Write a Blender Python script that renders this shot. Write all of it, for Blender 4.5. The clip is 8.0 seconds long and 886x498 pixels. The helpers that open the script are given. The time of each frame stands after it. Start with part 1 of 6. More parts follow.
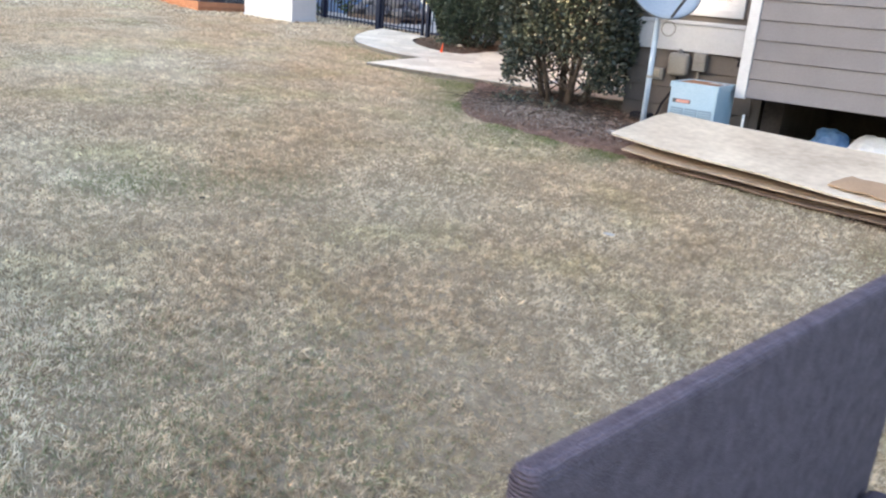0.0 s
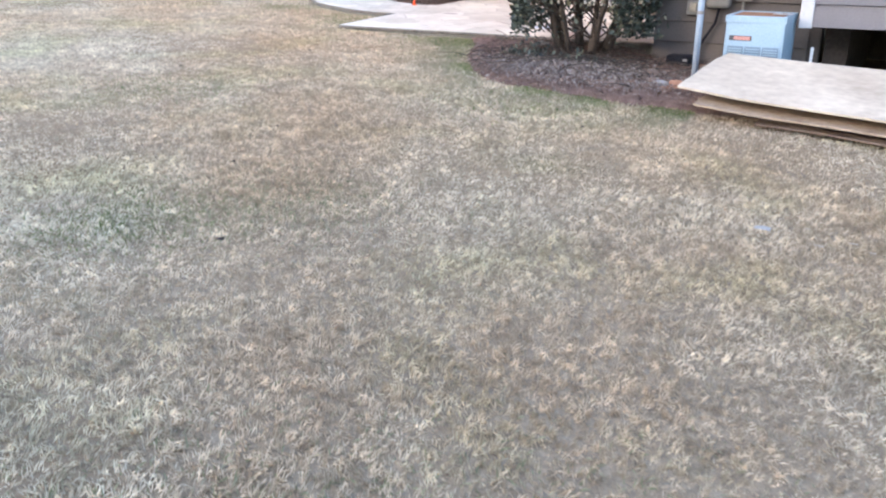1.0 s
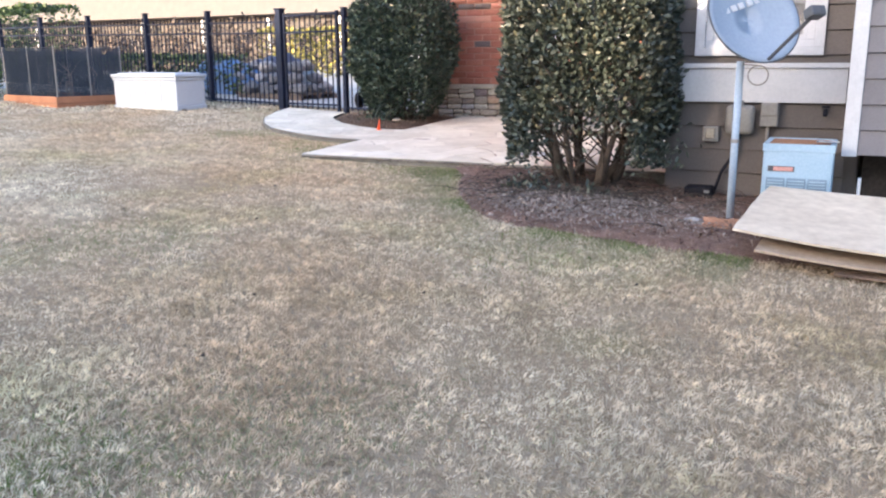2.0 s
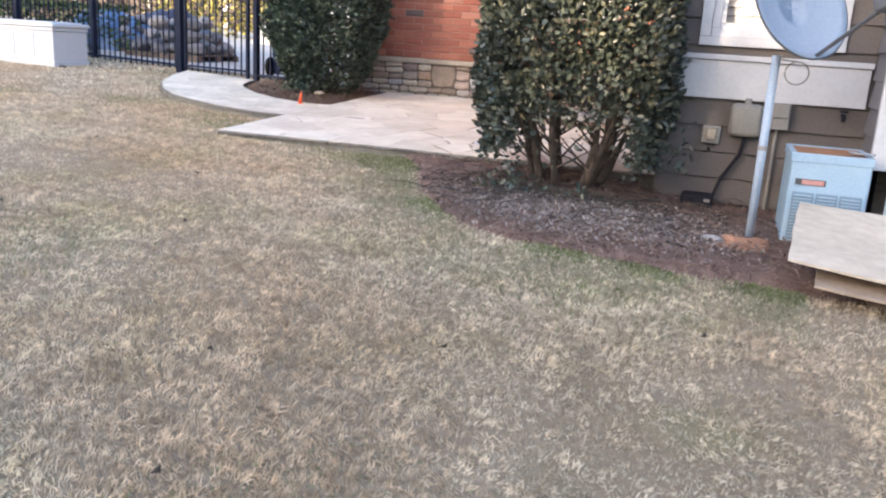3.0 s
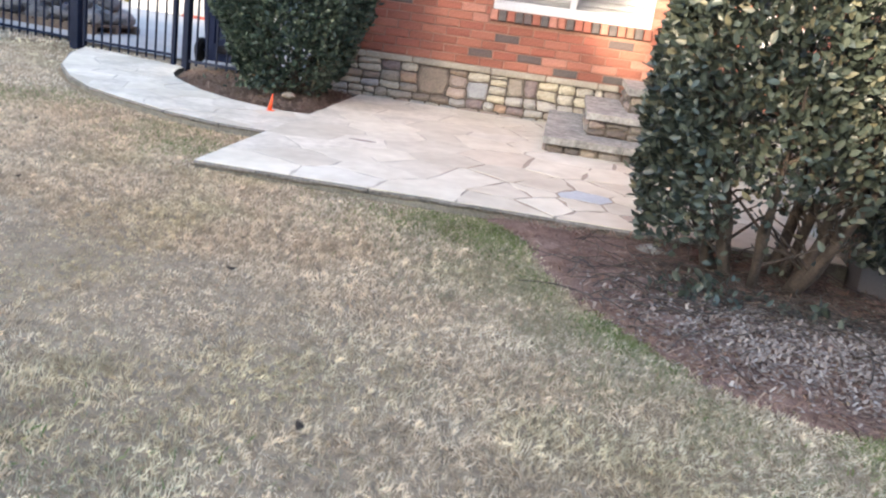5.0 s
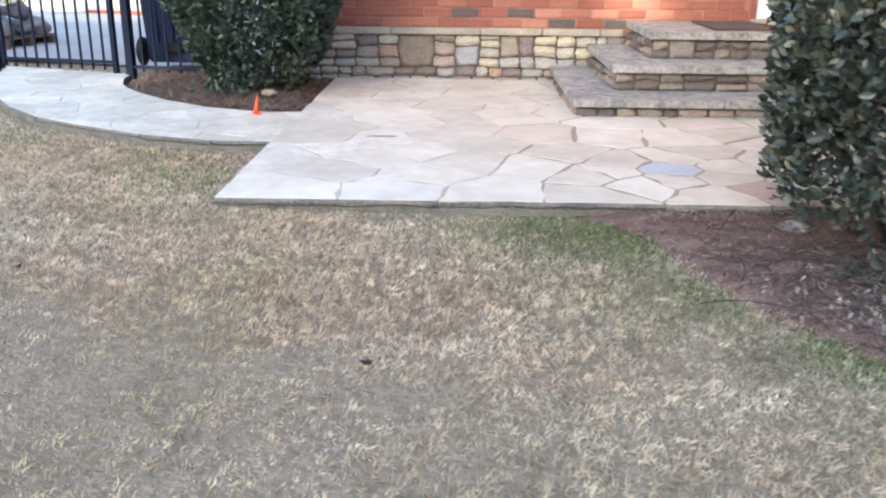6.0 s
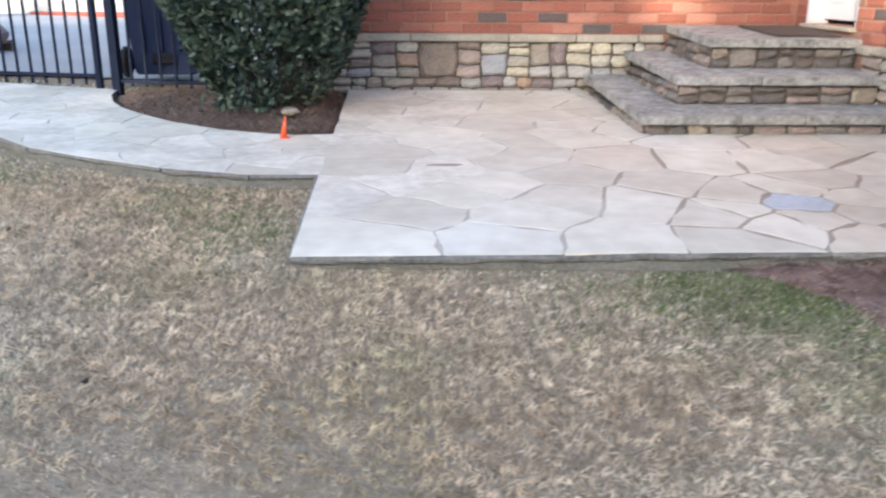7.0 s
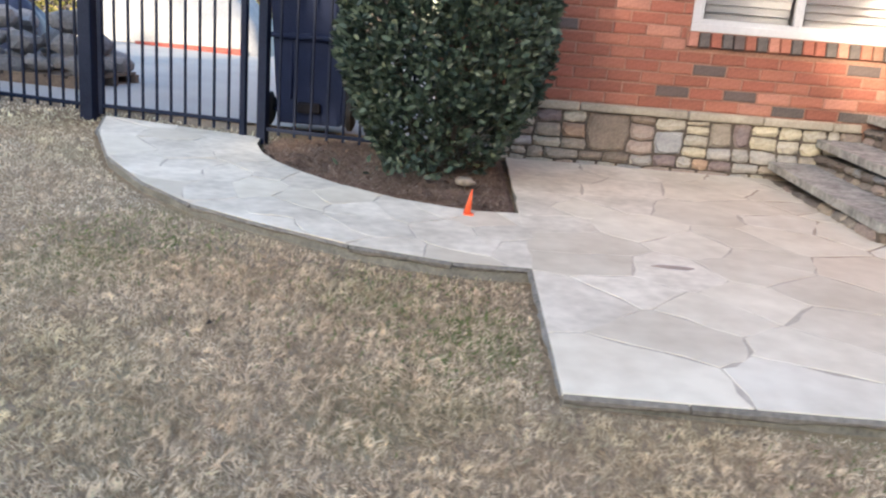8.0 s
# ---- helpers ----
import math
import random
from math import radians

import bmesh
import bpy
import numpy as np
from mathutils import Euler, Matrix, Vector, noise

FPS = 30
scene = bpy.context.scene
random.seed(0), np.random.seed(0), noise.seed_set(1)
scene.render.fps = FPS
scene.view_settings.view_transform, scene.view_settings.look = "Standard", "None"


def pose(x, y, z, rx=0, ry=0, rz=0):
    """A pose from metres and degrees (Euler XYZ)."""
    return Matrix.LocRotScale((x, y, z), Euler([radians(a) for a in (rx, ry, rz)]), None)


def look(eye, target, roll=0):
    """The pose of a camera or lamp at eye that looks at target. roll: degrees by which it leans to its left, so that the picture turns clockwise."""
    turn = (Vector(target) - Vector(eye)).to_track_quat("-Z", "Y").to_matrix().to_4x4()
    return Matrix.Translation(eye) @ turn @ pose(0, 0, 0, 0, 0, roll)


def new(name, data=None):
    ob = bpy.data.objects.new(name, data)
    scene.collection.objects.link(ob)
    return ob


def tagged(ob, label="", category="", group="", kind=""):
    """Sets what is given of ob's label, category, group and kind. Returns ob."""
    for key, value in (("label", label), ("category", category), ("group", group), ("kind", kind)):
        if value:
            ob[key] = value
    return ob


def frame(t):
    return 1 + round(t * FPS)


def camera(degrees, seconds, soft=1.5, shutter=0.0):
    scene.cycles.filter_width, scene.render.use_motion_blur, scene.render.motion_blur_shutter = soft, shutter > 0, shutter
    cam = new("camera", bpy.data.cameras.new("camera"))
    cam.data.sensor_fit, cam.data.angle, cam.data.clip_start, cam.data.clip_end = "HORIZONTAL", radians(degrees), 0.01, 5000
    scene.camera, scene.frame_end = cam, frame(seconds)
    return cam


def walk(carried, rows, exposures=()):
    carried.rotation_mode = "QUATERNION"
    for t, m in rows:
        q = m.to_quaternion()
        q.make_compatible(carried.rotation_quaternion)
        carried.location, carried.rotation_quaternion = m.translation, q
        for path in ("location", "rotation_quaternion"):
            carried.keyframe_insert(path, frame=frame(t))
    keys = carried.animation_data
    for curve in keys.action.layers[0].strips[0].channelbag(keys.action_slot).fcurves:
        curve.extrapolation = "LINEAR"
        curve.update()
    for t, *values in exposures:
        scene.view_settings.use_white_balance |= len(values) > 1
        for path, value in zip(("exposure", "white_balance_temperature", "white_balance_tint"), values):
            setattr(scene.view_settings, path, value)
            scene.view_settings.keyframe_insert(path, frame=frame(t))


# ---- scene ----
cam = camera(56.2, 8.0, soft=2.1, shutter=0.16)
PATH = [
    (0, (1.118, -0.169, 1.146), (0.036, 1.406, 0.556), 4.9),
    (0.2, (0.873, -0.051, 1.119), (-0.227, 1.515, 0.54), 3.5),
    (0.5, (0.491, 0.116, 1.123), (-0.551, 1.704, 0.497), -0.3),
    (0.7, (0.223, 0.28, 1.104), (-0.771, 1.882, 0.437), -0.3),
    (1, (-0.151, 0.473, 1.078), (-1.105, 2.088, 0.383), 0.0),
    (1.2, (-0.345, 0.623, 1.083), (-1.279, 2.26, 0.414), -0.0),
    (1.5, (-0.628, 0.811, 1.123), (-1.578, 2.492, 0.601), -0.7),
    (1.8, (-0.911, 1.128, 1.092), (-1.816, 2.832, 0.568), 0.0),
    (2, (-1.107, 1.264, 1.093), (-1.963, 3.017, 0.654), -0.3),
    (2.2, (-1.286, 1.436, 1.067), (-2.08, 3.212, 0.602), 0.2),
    (3.3, (-2.399, 2.21, 1.094), (-2.901, 4.084, 0.608), 3.1),
    (3.5, (-2.601, 2.359, 1.076), (-3.07, 4.244, 0.598), 2.5),
    (3.8, (-2.88, 2.644, 1.043), (-3.394, 4.515, 0.559), 3.2),
    (4, (-3.115, 2.814, 1.055), (-3.578, 4.7, 0.575), 5.4),
    (4.2, (-3.326, 2.965, 1.082), (-3.767, 4.847, 0.567), 7.8),
    (5.3, (-4.344, 3.924, 1.142), (-4.464, 5.851, 0.619), 5.9),
    (5.5, (-4.507, 4.05, 1.154), (-4.579, 5.955, 0.549), 4.2),
    (5.8, (-4.743, 4.332, 1.159), (-4.813, 6.243, 0.574), 2.2),
    (6, (-4.945, 4.478, 1.149), (-4.984, 6.384, 0.543), 0.6),
    (6.2, (-5.068, 4.631, 1.176), (-5.106, 6.532, 0.557), 1.0),
    (6.5, (-5.308, 4.841, 1.163), (-5.145, 6.755, 0.605), 4.4),
    (6.8, (-5.514, 5.056, 1.218), (-5.303, 6.964, 0.657), 3.3),
    (7, (-5.673, 5.217, 1.186), (-5.572, 7.118, 0.574), 0.5),
    (7.3, (-5.889, 5.452, 1.241), (-5.925, 7.341, 0.586), -0.6),
    (7.5, (-6.063, 5.606, 1.205), (-6.082, 7.518, 0.62), 4.4),
    (7.8, (-6.275, 5.822, 1.216), (-6.262, 7.761, 0.727), 5.8),
    (8, (-6.47, 5.932, 1.2), (-6.479, 7.868, 0.697), 4.7),
]
EXPOSURES = [(0.0, 2.68, 6450, 12), (0.5, 2.79, 6050, 15), (1.5, 2.84, 6050, 16), (2.2, 2.6, 6150, 17), (3.5, 2.57, 6300, 16), (4.2, 2.42, 6400, 14), (5.5, 2.7, 5800, 10), (6.5, 2.47, 5750, 9), (7.0, 2.42, 5700, 9), (7.5, 2.55, 5750, 9), (8.0, 2.28, 6150, 11)]
walk(cam, [(t, look(eye, target, roll)) for t, eye, target, roll in PATH], EXPOSURES)

# ---- world and sun ----
SUN_FROM = Vector((-0.42, -0.90, 0.22)).normalized()
world = bpy.data.worlds.new("world")
scene.world = world
world.use_nodes = True
wn = world.node_tree.nodes
sky = wn.new("ShaderNodeTexSky")
sky.sky_type, sky.sun_disc = "NISHITA", False
sky.sun_elevation = math.asin(SUN_FROM.z)
sky.sun_rotation = math.atan2(SUN_FROM.x, SUN_FROM.y)
sky.air_density, sky.dust_density, sky.ozone_density = 1.0, 2.0, 1.0
wn["Background"].inputs["Strength"].default_value = 0.15
world.node_tree.links.new(sky.outputs[0], wn["Background"].inputs["Color"])
sun = new("sun", bpy.data.lights.new("sun", "SUN"))
sun.data.energy, sun.data.angle, sun.data.color = 2.8, radians(0.6), (1.0, 0.78, 0.52)
sun.matrix_world = look((0, 0, 30), Vector((0, 0, 30)) - SUN_FROM)

# ---- materials ----
rng = random.Random(7)


def material(name, dark, light, scale=8.0, fine=60.0, rough=0.8, bump=0.3, metal=0.0, vary=0.0, source="", palette=(), coarse=0.5, depth=0.01, spec=0.4):
    """A procedural surface: two scales of noise between two colours, fine relief, and a shift from piece to piece."""
    m = bpy.data.materials.new(name)
    m.use_nodes = True
    nt, b = m.node_tree, m.node_tree.nodes["Principled BSDF"]
    add, link = nt.nodes.new, nt.links.new
    where = add("ShaderNodeTexCoord")
    big, small = add("ShaderNodeTexNoise"), add("ShaderNodeTexNoise")
    big.inputs["Scale"].default_value, small.inputs["Scale"].default_value = scale, fine
    big.inputs["Detail"].default_value, small.inputs["Detail"].default_value = 4, 3
    for n in (big, small):
        link(where.outputs["Object"], n.inputs["Vector"])
    both = add("ShaderNodeMix")
    both.inputs[0].default_value = 1 - coarse
    link(big.outputs[0], both.inputs[2])
    link(small.outputs[0], both.inputs[3])
    ramp = add("ShaderNodeValToRGB")
    ramp.color_ramp.elements[0].position, ramp.color_ramp.elements[1].position = 0.33, 0.67
    ramp.color_ramp.elements[0].color, ramp.color_ramp.elements[1].color = (*dark, 1), (*light, 1)
    link(both.outputs[0], ramp.inputs[0])
    colour = ramp.outputs[0]
    if source:
        pick = add("ShaderNodeObjectInfo" if source == "object" else "ShaderNodeNewGeometry")
        chance = pick.outputs["Random" if source == "object" else "Random Per Island"]
        if palette:
            choice = add("ShaderNodeValToRGB")
            choice.color_ramp.interpolation = "CONSTANT" if source == "object" else "LINEAR"
            e = choice.color_ramp.elements
            while len(e) < len(palette):
                e.new(0.5)
            for k, (at, c) in enumerate(palette):
                e[k].position, e[k].color = at, (*c, 1)
            link(chance, choice.inputs[0])
            blend = add("ShaderNodeMix")
            blend.data_type, blend.blend_type = "RGBA", "MULTIPLY"
            blend.inputs[0].default_value = 1.0
            link(choice.outputs[0], blend.inputs[6])
            link(colour, blend.inputs[7])
            colour = blend.outputs[2]
        if vary:
            hsv = add("ShaderNodeHueSaturation")
            spread = add("ShaderNodeMapRange")
            spread.inputs[3].default_value, spread.inputs[4].default_value = 1 - vary, 1 + vary
            link(chance, spread.inputs[0])
            link(spread.outputs[0], hsv.inputs["Value"])
            link(colour, hsv.inputs["Color"])
            colour = hsv.outputs[0]
    link(colour, b.inputs["Base Color"])
    b.inputs["Roughness"].default_value, b.inputs["Metallic"].default_value = rough, metal
    b.inputs["Specular IOR Level"].default_value = spec
    if bump:
        relief = add("ShaderNodeBump")
        relief.inputs["Strength"].default_value, relief.inputs["Distance"].default_value = bump, depth
        link(both.outputs[0], relief.inputs["Height"])
        link(relief.outputs[0], b.inputs["Normal"])
    return m


def lawn_material(name):
    """Dormant turf: straw, thatch and bare brown in broad drifts, with faint green areas."""
    m = bpy.data.materials.new(name)
    m.use_nodes = True
    nt, b = m.node_tree, m.node_tree.nodes["Principled BSDF"]
    add, link = nt.nodes.new, nt.links.new
    where = add("ShaderNodeTexCoord")

    def clouds(scale, detail, low, high):
        n, r = add("ShaderNodeTexNoise"), add("ShaderNodeMapRange")
        n.inputs["Scale"].default_value, n.inputs["Detail"].default_value = scale, detail
        r.inputs[1].default_value, r.inputs[2].default_value = low, high
        link(where.outputs["Object"], n.inputs["Vector"])
        link(n.outputs[0], r.inputs[0])
        return r.outputs[0]

    def blend(factor, a, c):
        x = add("ShaderNodeMix")
        x.data_type = "RGBA"
        link(factor, x.inputs[0])
        for k, v in ((6, a), (7, c)):
            if isinstance(v, tuple):
                x.inputs[k].default_value = (*v, 1)
            else:
                link(v, x.inputs[k])
        return x.outputs[2]

    straw = blend(clouds(22, 5, 0.35, 0.65), (0.25, 0.19, 0.13), (0.40, 0.32, 0.225))
    brown = blend(clouds(0.55, 4, 0.50, 0.68), straw, (0.22, 0.16, 0.10))
    green = blend(clouds(0.8, 3, 0.60, 0.78), brown, (0.20, 0.20, 0.08))
    speck = blend(clouds(120, 2, 0.40, 0.70), green, (0.27, 0.21, 0.145))
    link(speck, b.inputs["Base Color"])
    b.inputs["Roughness"].default_value = 0.95
    b.inputs["Specular IOR Level"].default_value = 0.1
    relief, n = add("ShaderNodeBump"), add("ShaderNodeTexNoise")
    n.inputs["Scale"].default_value, n.inputs["Detail"].default_value = 45, 6
    link(where.outputs["Object"], n.inputs["Vector"])
    link(n.outputs[0], relief.inputs["Height"])
    relief.inputs["Distance"].default_value, relief.inputs["Strength"].default_value = 0.03, 0.8
    link(relief.outputs[0], b.inputs["Normal"])
    return m


M_LAWN = lawn_material("dormant_turf")


def grass_material(name, palette):
    """Blades: a colour for each, thrown light and dark in drifts, in hand-wide areas and from tuft to tuft."""
    m = bpy.data.materials.new(name)
    m.use_nodes = True
    nt, b = m.node_tree, m.node_tree.nodes["Principled BSDF"]
    add, link = nt.nodes.new, nt.links.new
    geo, choice, where = add("ShaderNodeNewGeometry"), add("ShaderNodeValToRGB"), add("ShaderNodeTexCoord")
    e = choice.color_ramp.elements
    while len(e) < len(palette):
        e.new(0.5)
    for k, (at, c) in enumerate(palette):
        e[k].position, e[k].color = at, (*c, 1)
    link(geo.outputs["Random Per Island"], choice.inputs[0])
    colour = choice.outputs[0]
    for scale, low, high, dark, light in ((0.6, 0.40, 0.60, (0.96, 0.90, 0.835), (1.04, 1.05, 1.05)), (2.6, 0.37, 0.63, (0.92, 0.90, 0.88), (1.07, 1.07, 1.06)), (7.0, 0.38, 0.62, (0.84, 0.83, 0.82), (1.12, 1.12, 1.12)), (0.33, 0.42, 0.60, (0.98, 0.93, 0.875), (1.01, 1.02, 1.02)), (1.1, 0.50, 0.70, (1.0, 1.0, 1.0), (0.92, 0.965, 0.86)), (21.0, 0.39, 0.61, (0.70, 0.685, 0.67), (1.19, 1.20, 1.20))):
        n, r, x = add("ShaderNodeTexNoise"), add("ShaderNodeValToRGB"), add("ShaderNodeMix")
        n.inputs["Scale"].default_value, n.inputs["Detail"].default_value = scale, 3
        link(where.outputs["Object"], n.inputs["Vector"])
        link(n.outputs[0], r.inputs[0])
        r.color_ramp.elements[0].position, r.color_ramp.elements[1].position = low, high
        r.color_ramp.elements[0].color, r.color_ramp.elements[1].color = (*dark, 1), (*light, 1)
        x.data_type, x.blend_type = "RGBA", "MULTIPLY"
        x.inputs[0].default_value = 1.0
        link(colour, x.inputs[6])
        link(r.outputs[0], x.inputs[7])
        colour = x.outputs[2]
    link(colour, b.inputs["Base Color"])
    b.inputs["Roughness"].default_value, b.inputs["Specular IOR Level"].default_value = 0.85, 0.15
    return m


STRAW = ((0, (0.50, 0.435, 0.34)), (0.25, (0.715, 0.635, 0.52)), (0.65, (0.79, 0.72, 0.605)), (0.9, (0.845, 0.79, 0.685)), (1, (0.655, 0.63, 0.475)))
M_BLADE = grass_material("straw_blades", STRAW)
# Far lawn: the straw palette scaled up, extra brightness put into the blade colour.
M_BLADE_FAR = grass_material("brightened_straw_blades", [(at, tuple(min(0.92, c * 1.16) for c in colour)) for at, colour in STRAW])
M_GREEN = material("green_blades", (0.7, 0.7, 0.7), (1, 1, 1), 2, 8, 0.7, 0, source="island", palette=((0, (0.15, 0.20, 0.068)), (0.6, (0.25, 0.31, 0.12)), (1, (0.44, 0.44, 0.25))), spec=0.2)
M_TINT = material("grey_green_blades", (0.75, 0.75, 0.75), (1, 1, 1), 2, 8, 0.8, 0, source="island", palette=((0, (0.29, 0.30, 0.17)), (0.6, (0.40, 0.405, 0.25)), (1, (0.54, 0.50, 0.36))), spec=0.15)
M_OLIVE = material("yellow_green_blades", (0.75, 0.75, 0.75), (1, 1, 1), 2, 8, 0.8, 0, source="island", palette=((0, (0.34, 0.32, 0.20)), (0.6, (0.46, 0.425, 0.295)), (1, (0.58, 0.52, 0.40))), spec=0.15)


def turf_shading(m):
    """Dry blades let light through: half of it passes from the far side."""
    nt = m.node_tree
    b, out = nt.nodes["Principled BSDF"], nt.nodes["Material Output"]
    thin, both = nt.nodes.new("ShaderNodeBsdfTranslucent"), nt.nodes.new("ShaderNodeMixShader")
    nt.links.new(b.inputs["Base Color"].links[0].from_socket, thin.inputs["Color"])
    both.inputs[0].default_value = 0.5
    nt.links.new(b.outputs[0], both.inputs[1])
    nt.links.new(thin.outputs[0], both.inputs[2])
    nt.links.new(both.outputs[0], out.inputs["Surface"])


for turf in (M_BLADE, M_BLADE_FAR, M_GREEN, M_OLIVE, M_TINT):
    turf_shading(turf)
M_MULCH = material("bark_mulch", (0.105, 0.062, 0.050), (0.29, 0.195, 0.16), 14, 90, 0.95, 1.0, depth=0.03)
M_CHIP = material("bark_chips", (0.7, 0.7, 0.7), (1, 1, 1), 5, 40, 0.9, 0, source="island", palette=((0, (0.085, 0.046, 0.035)), (0.5, (0.225, 0.130, 0.096)), (0.85, (0.33, 0.22, 0.165)), (1, (0.46, 0.37, 0.30))))
M_STRAW = material("pine_straw", (0.7, 0.7, 0.7), (1, 1, 1), 5, 40, 0.9, 0, source="island", palette=((0, (0.12, 0.075, 0.055)), (0.5, (0.27, 0.185, 0.135)), (0.85, (0.38, 0.28, 0.21)), (1, (0.48, 0.41, 0.34))))
M_LITTER = material("dead_leaves", (0.8, 0.8, 0.8), (1, 1, 1), 5, 40, 0.85, 0, source="island", palette=((0, (0.14, 0.102, 0.085)), (0.45, (0.255, 0.207, 0.178)), (0.85, (0.33, 0.275, 0.24)), (1, (0.44, 0.395, 0.355))))
M_FLAG = material("flagstone", (0.76, 0.735, 0.70), (1.07, 1.07, 1.07), 1.7, 9, 0.75, 0.35, source="object", palette=((0, (0.64, 0.59, 0.495)), (0.22, (0.60, 0.555, 0.465)), (0.42, (0.67, 0.625, 0.53)), (0.6, (0.605, 0.54, 0.445)), (0.72, (0.645, 0.60, 0.505)), (0.9, (0.60, 0.565, 0.49))), vary=0.09, depth=0.004, coarse=0.6)
M_FLAG_BLUE = material("blue_flagstone", (0.36, 0.40, 0.44), (0.50, 0.54, 0.58), 4, 30, 0.7, 0.3)
M_FLAG_RUST = material("rusty_flagstone", (0.36, 0.28, 0.23), (0.48, 0.38, 0.31), 4, 30, 0.75, 0.3)
M_FLAG_WHITE = material("pale_flagstone", (0.45, 0.408, 0.335), (0.74, 0.685, 0.59), 2.6, 16, 0.75, 0.35, source="object", vary=0.07, coarse=0.6)
M_GROUT = material("mortar", (0.36, 0.32, 0.265), (0.50, 0.45, 0.385), 3.0, 40, 0.95, 0.5)
M_JOINT = material("brown_joint_dirt", (0.27, 0.222, 0.175), (0.40, 0.335, 0.27), 10, 60, 0.95, 0.5)
M_BRICK = material("red_brick", (0.55, 0.52, 0.50), (0.95, 0.92, 0.92), 5, 70, 0.85, 0.5, source="object", palette=((0, (0.40, 0.156, 0.108)), (0.3, (0.45, 0.186, 0.128)), (0.55, (0.37, 0.137, 0.096)), (0.78, (0.47, 0.228, 0.168)), (0.95, (0.13, 0.105, 0.10)), (0.975, (0.25, 0.15, 0.105))), vary=0.17, depth=0.004)
M_BRICK_FAR = material("red_brick_joined", (0.55, 0.52, 0.50), (0.95, 0.92, 0.92), 5, 70, 0.85, 0.5, source="island", palette=((0, (0.40, 0.156, 0.108)), (0.5, (0.44, 0.184, 0.128)), (0.86, (0.40, 0.17, 0.12)), (0.9, (0.14, 0.11, 0.10)), (1, (0.16, 0.12, 0.11))), depth=0.004)
M_BRICK_DARK = material("burnt_brick", (0.062, 0.056, 0.056), (0.14, 0.118, 0.108), 9, 70, 0.8, 0.5, depth=0.004)
M_MORTAR = material("brick_mortar", (0.22, 0.115, 0.085), (0.38, 0.22, 0.165), 4, 60, 0.95, 0.5)
M_STONE = material("field_stone", (0.62, 0.60, 0.58), (1.05, 1.03, 1.01), 7, 45, 0.85, 0.7, source="object", palette=((0, (0.50, 0.46, 0.39)), (0.16, (0.36, 0.31, 0.265)), (0.28, (0.56, 0.52, 0.445)), (0.46, (0.31, 0.26, 0.225)), (0.57, (0.42, 0.42, 0.43)), (0.70, (0.45, 0.345, 0.28)), (0.78, (0.53, 0.50, 0.44)), (0.92, (0.25, 0.225, 0.22))), vary=0.1, depth=0.012)
# Step risers: the field_stone recipe with a darker palette.
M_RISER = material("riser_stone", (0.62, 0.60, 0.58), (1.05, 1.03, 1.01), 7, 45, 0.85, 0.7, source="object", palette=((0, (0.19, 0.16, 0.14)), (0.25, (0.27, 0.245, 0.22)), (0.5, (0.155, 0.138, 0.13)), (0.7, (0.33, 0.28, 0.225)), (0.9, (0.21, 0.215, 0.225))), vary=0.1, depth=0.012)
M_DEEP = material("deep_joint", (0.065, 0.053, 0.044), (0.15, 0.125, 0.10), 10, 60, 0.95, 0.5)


def wall_stone(name, dark, light):
    return material(name, dark, light, 9, 55, 0.85, 0.8, source="object", vary=0.10, depth=0.012, coarse=0.55)


WALL_STONES = {
    "cream": wall_stone("cream_stone", (0.302, 0.273, 0.218), (0.576, 0.540, 0.450)),
    "straw": wall_stone("straw_stone", (0.336, 0.298, 0.214), (0.594, 0.549, 0.423)),
    "tan": wall_stone("tan_stone", (0.210, 0.181, 0.147), (0.414, 0.365, 0.302)),
    "brown": wall_stone("umber_stone", (0.143, 0.113, 0.088), (0.302, 0.248, 0.198)),
    "orange": wall_stone("orange_stone", (0.277, 0.181, 0.122), (0.477, 0.351, 0.257)),
    "pink": wall_stone("pinkish_stone", (0.260, 0.206, 0.176), (0.468, 0.387, 0.333)),
    "plum": wall_stone("plum_stone", (0.134, 0.105, 0.105), (0.306, 0.248, 0.239)),
    "blue": wall_stone("bluish_stone", (0.260, 0.269, 0.281), (0.450, 0.455, 0.459)),
    "grey": wall_stone("pale_grey_stone", (0.269, 0.256, 0.235), (0.468, 0.446, 0.410)),
}
M_STONE_BROWN = material("brown_stone", (0.20, 0.165, 0.13), (0.37, 0.31, 0.245), 7, 45, 0.85, 0.7)
M_STONE_PURPLE = material("purple_stone", (0.20, 0.155, 0.14), (0.36, 0.29, 0.25), 5, 45, 0.85, 0.7)
M_LEDGE = material("ledge_stone", (0.28, 0.25, 0.20), (0.44, 0.40, 0.33), 6, 50, 0.9, 0.5, source="object", vary=0.08)
M_TREAD = material("tread_stone", (0.14, 0.137, 0.13), (0.44, 0.425, 0.395), 9, 30, 0.85, 0.6, source="object", vary=0.08)
M_CONCRETE = material("driveway_concrete", (0.30, 0.30, 0.30), (0.39, 0.388, 0.38), 1.2, 60, 0.9, 0.2)
M_SIDING = material("grey_siding", (0.145, 0.14, 0.153), (0.18, 0.174, 0.19), 3, 70, 0.6, 0.1, source="object", vary=0.05)
M_SIDING_TAN = material("taupe_siding", (0.103, 0.089, 0.083), (0.137, 0.12, 0.112), 3, 70, 0.65, 0.1, source="object", vary=0.06)
M_WHITE = material("white_paint", (0.47, 0.485, 0.515), (0.57, 0.58, 0.605), 3, 50, 0.5, 0.06)
M_IRON = material("black_iron", (0.005, 0.009, 0.022), (0.013, 0.019, 0.042), 10, 80, 0.6, 0.1, spec=0.12)
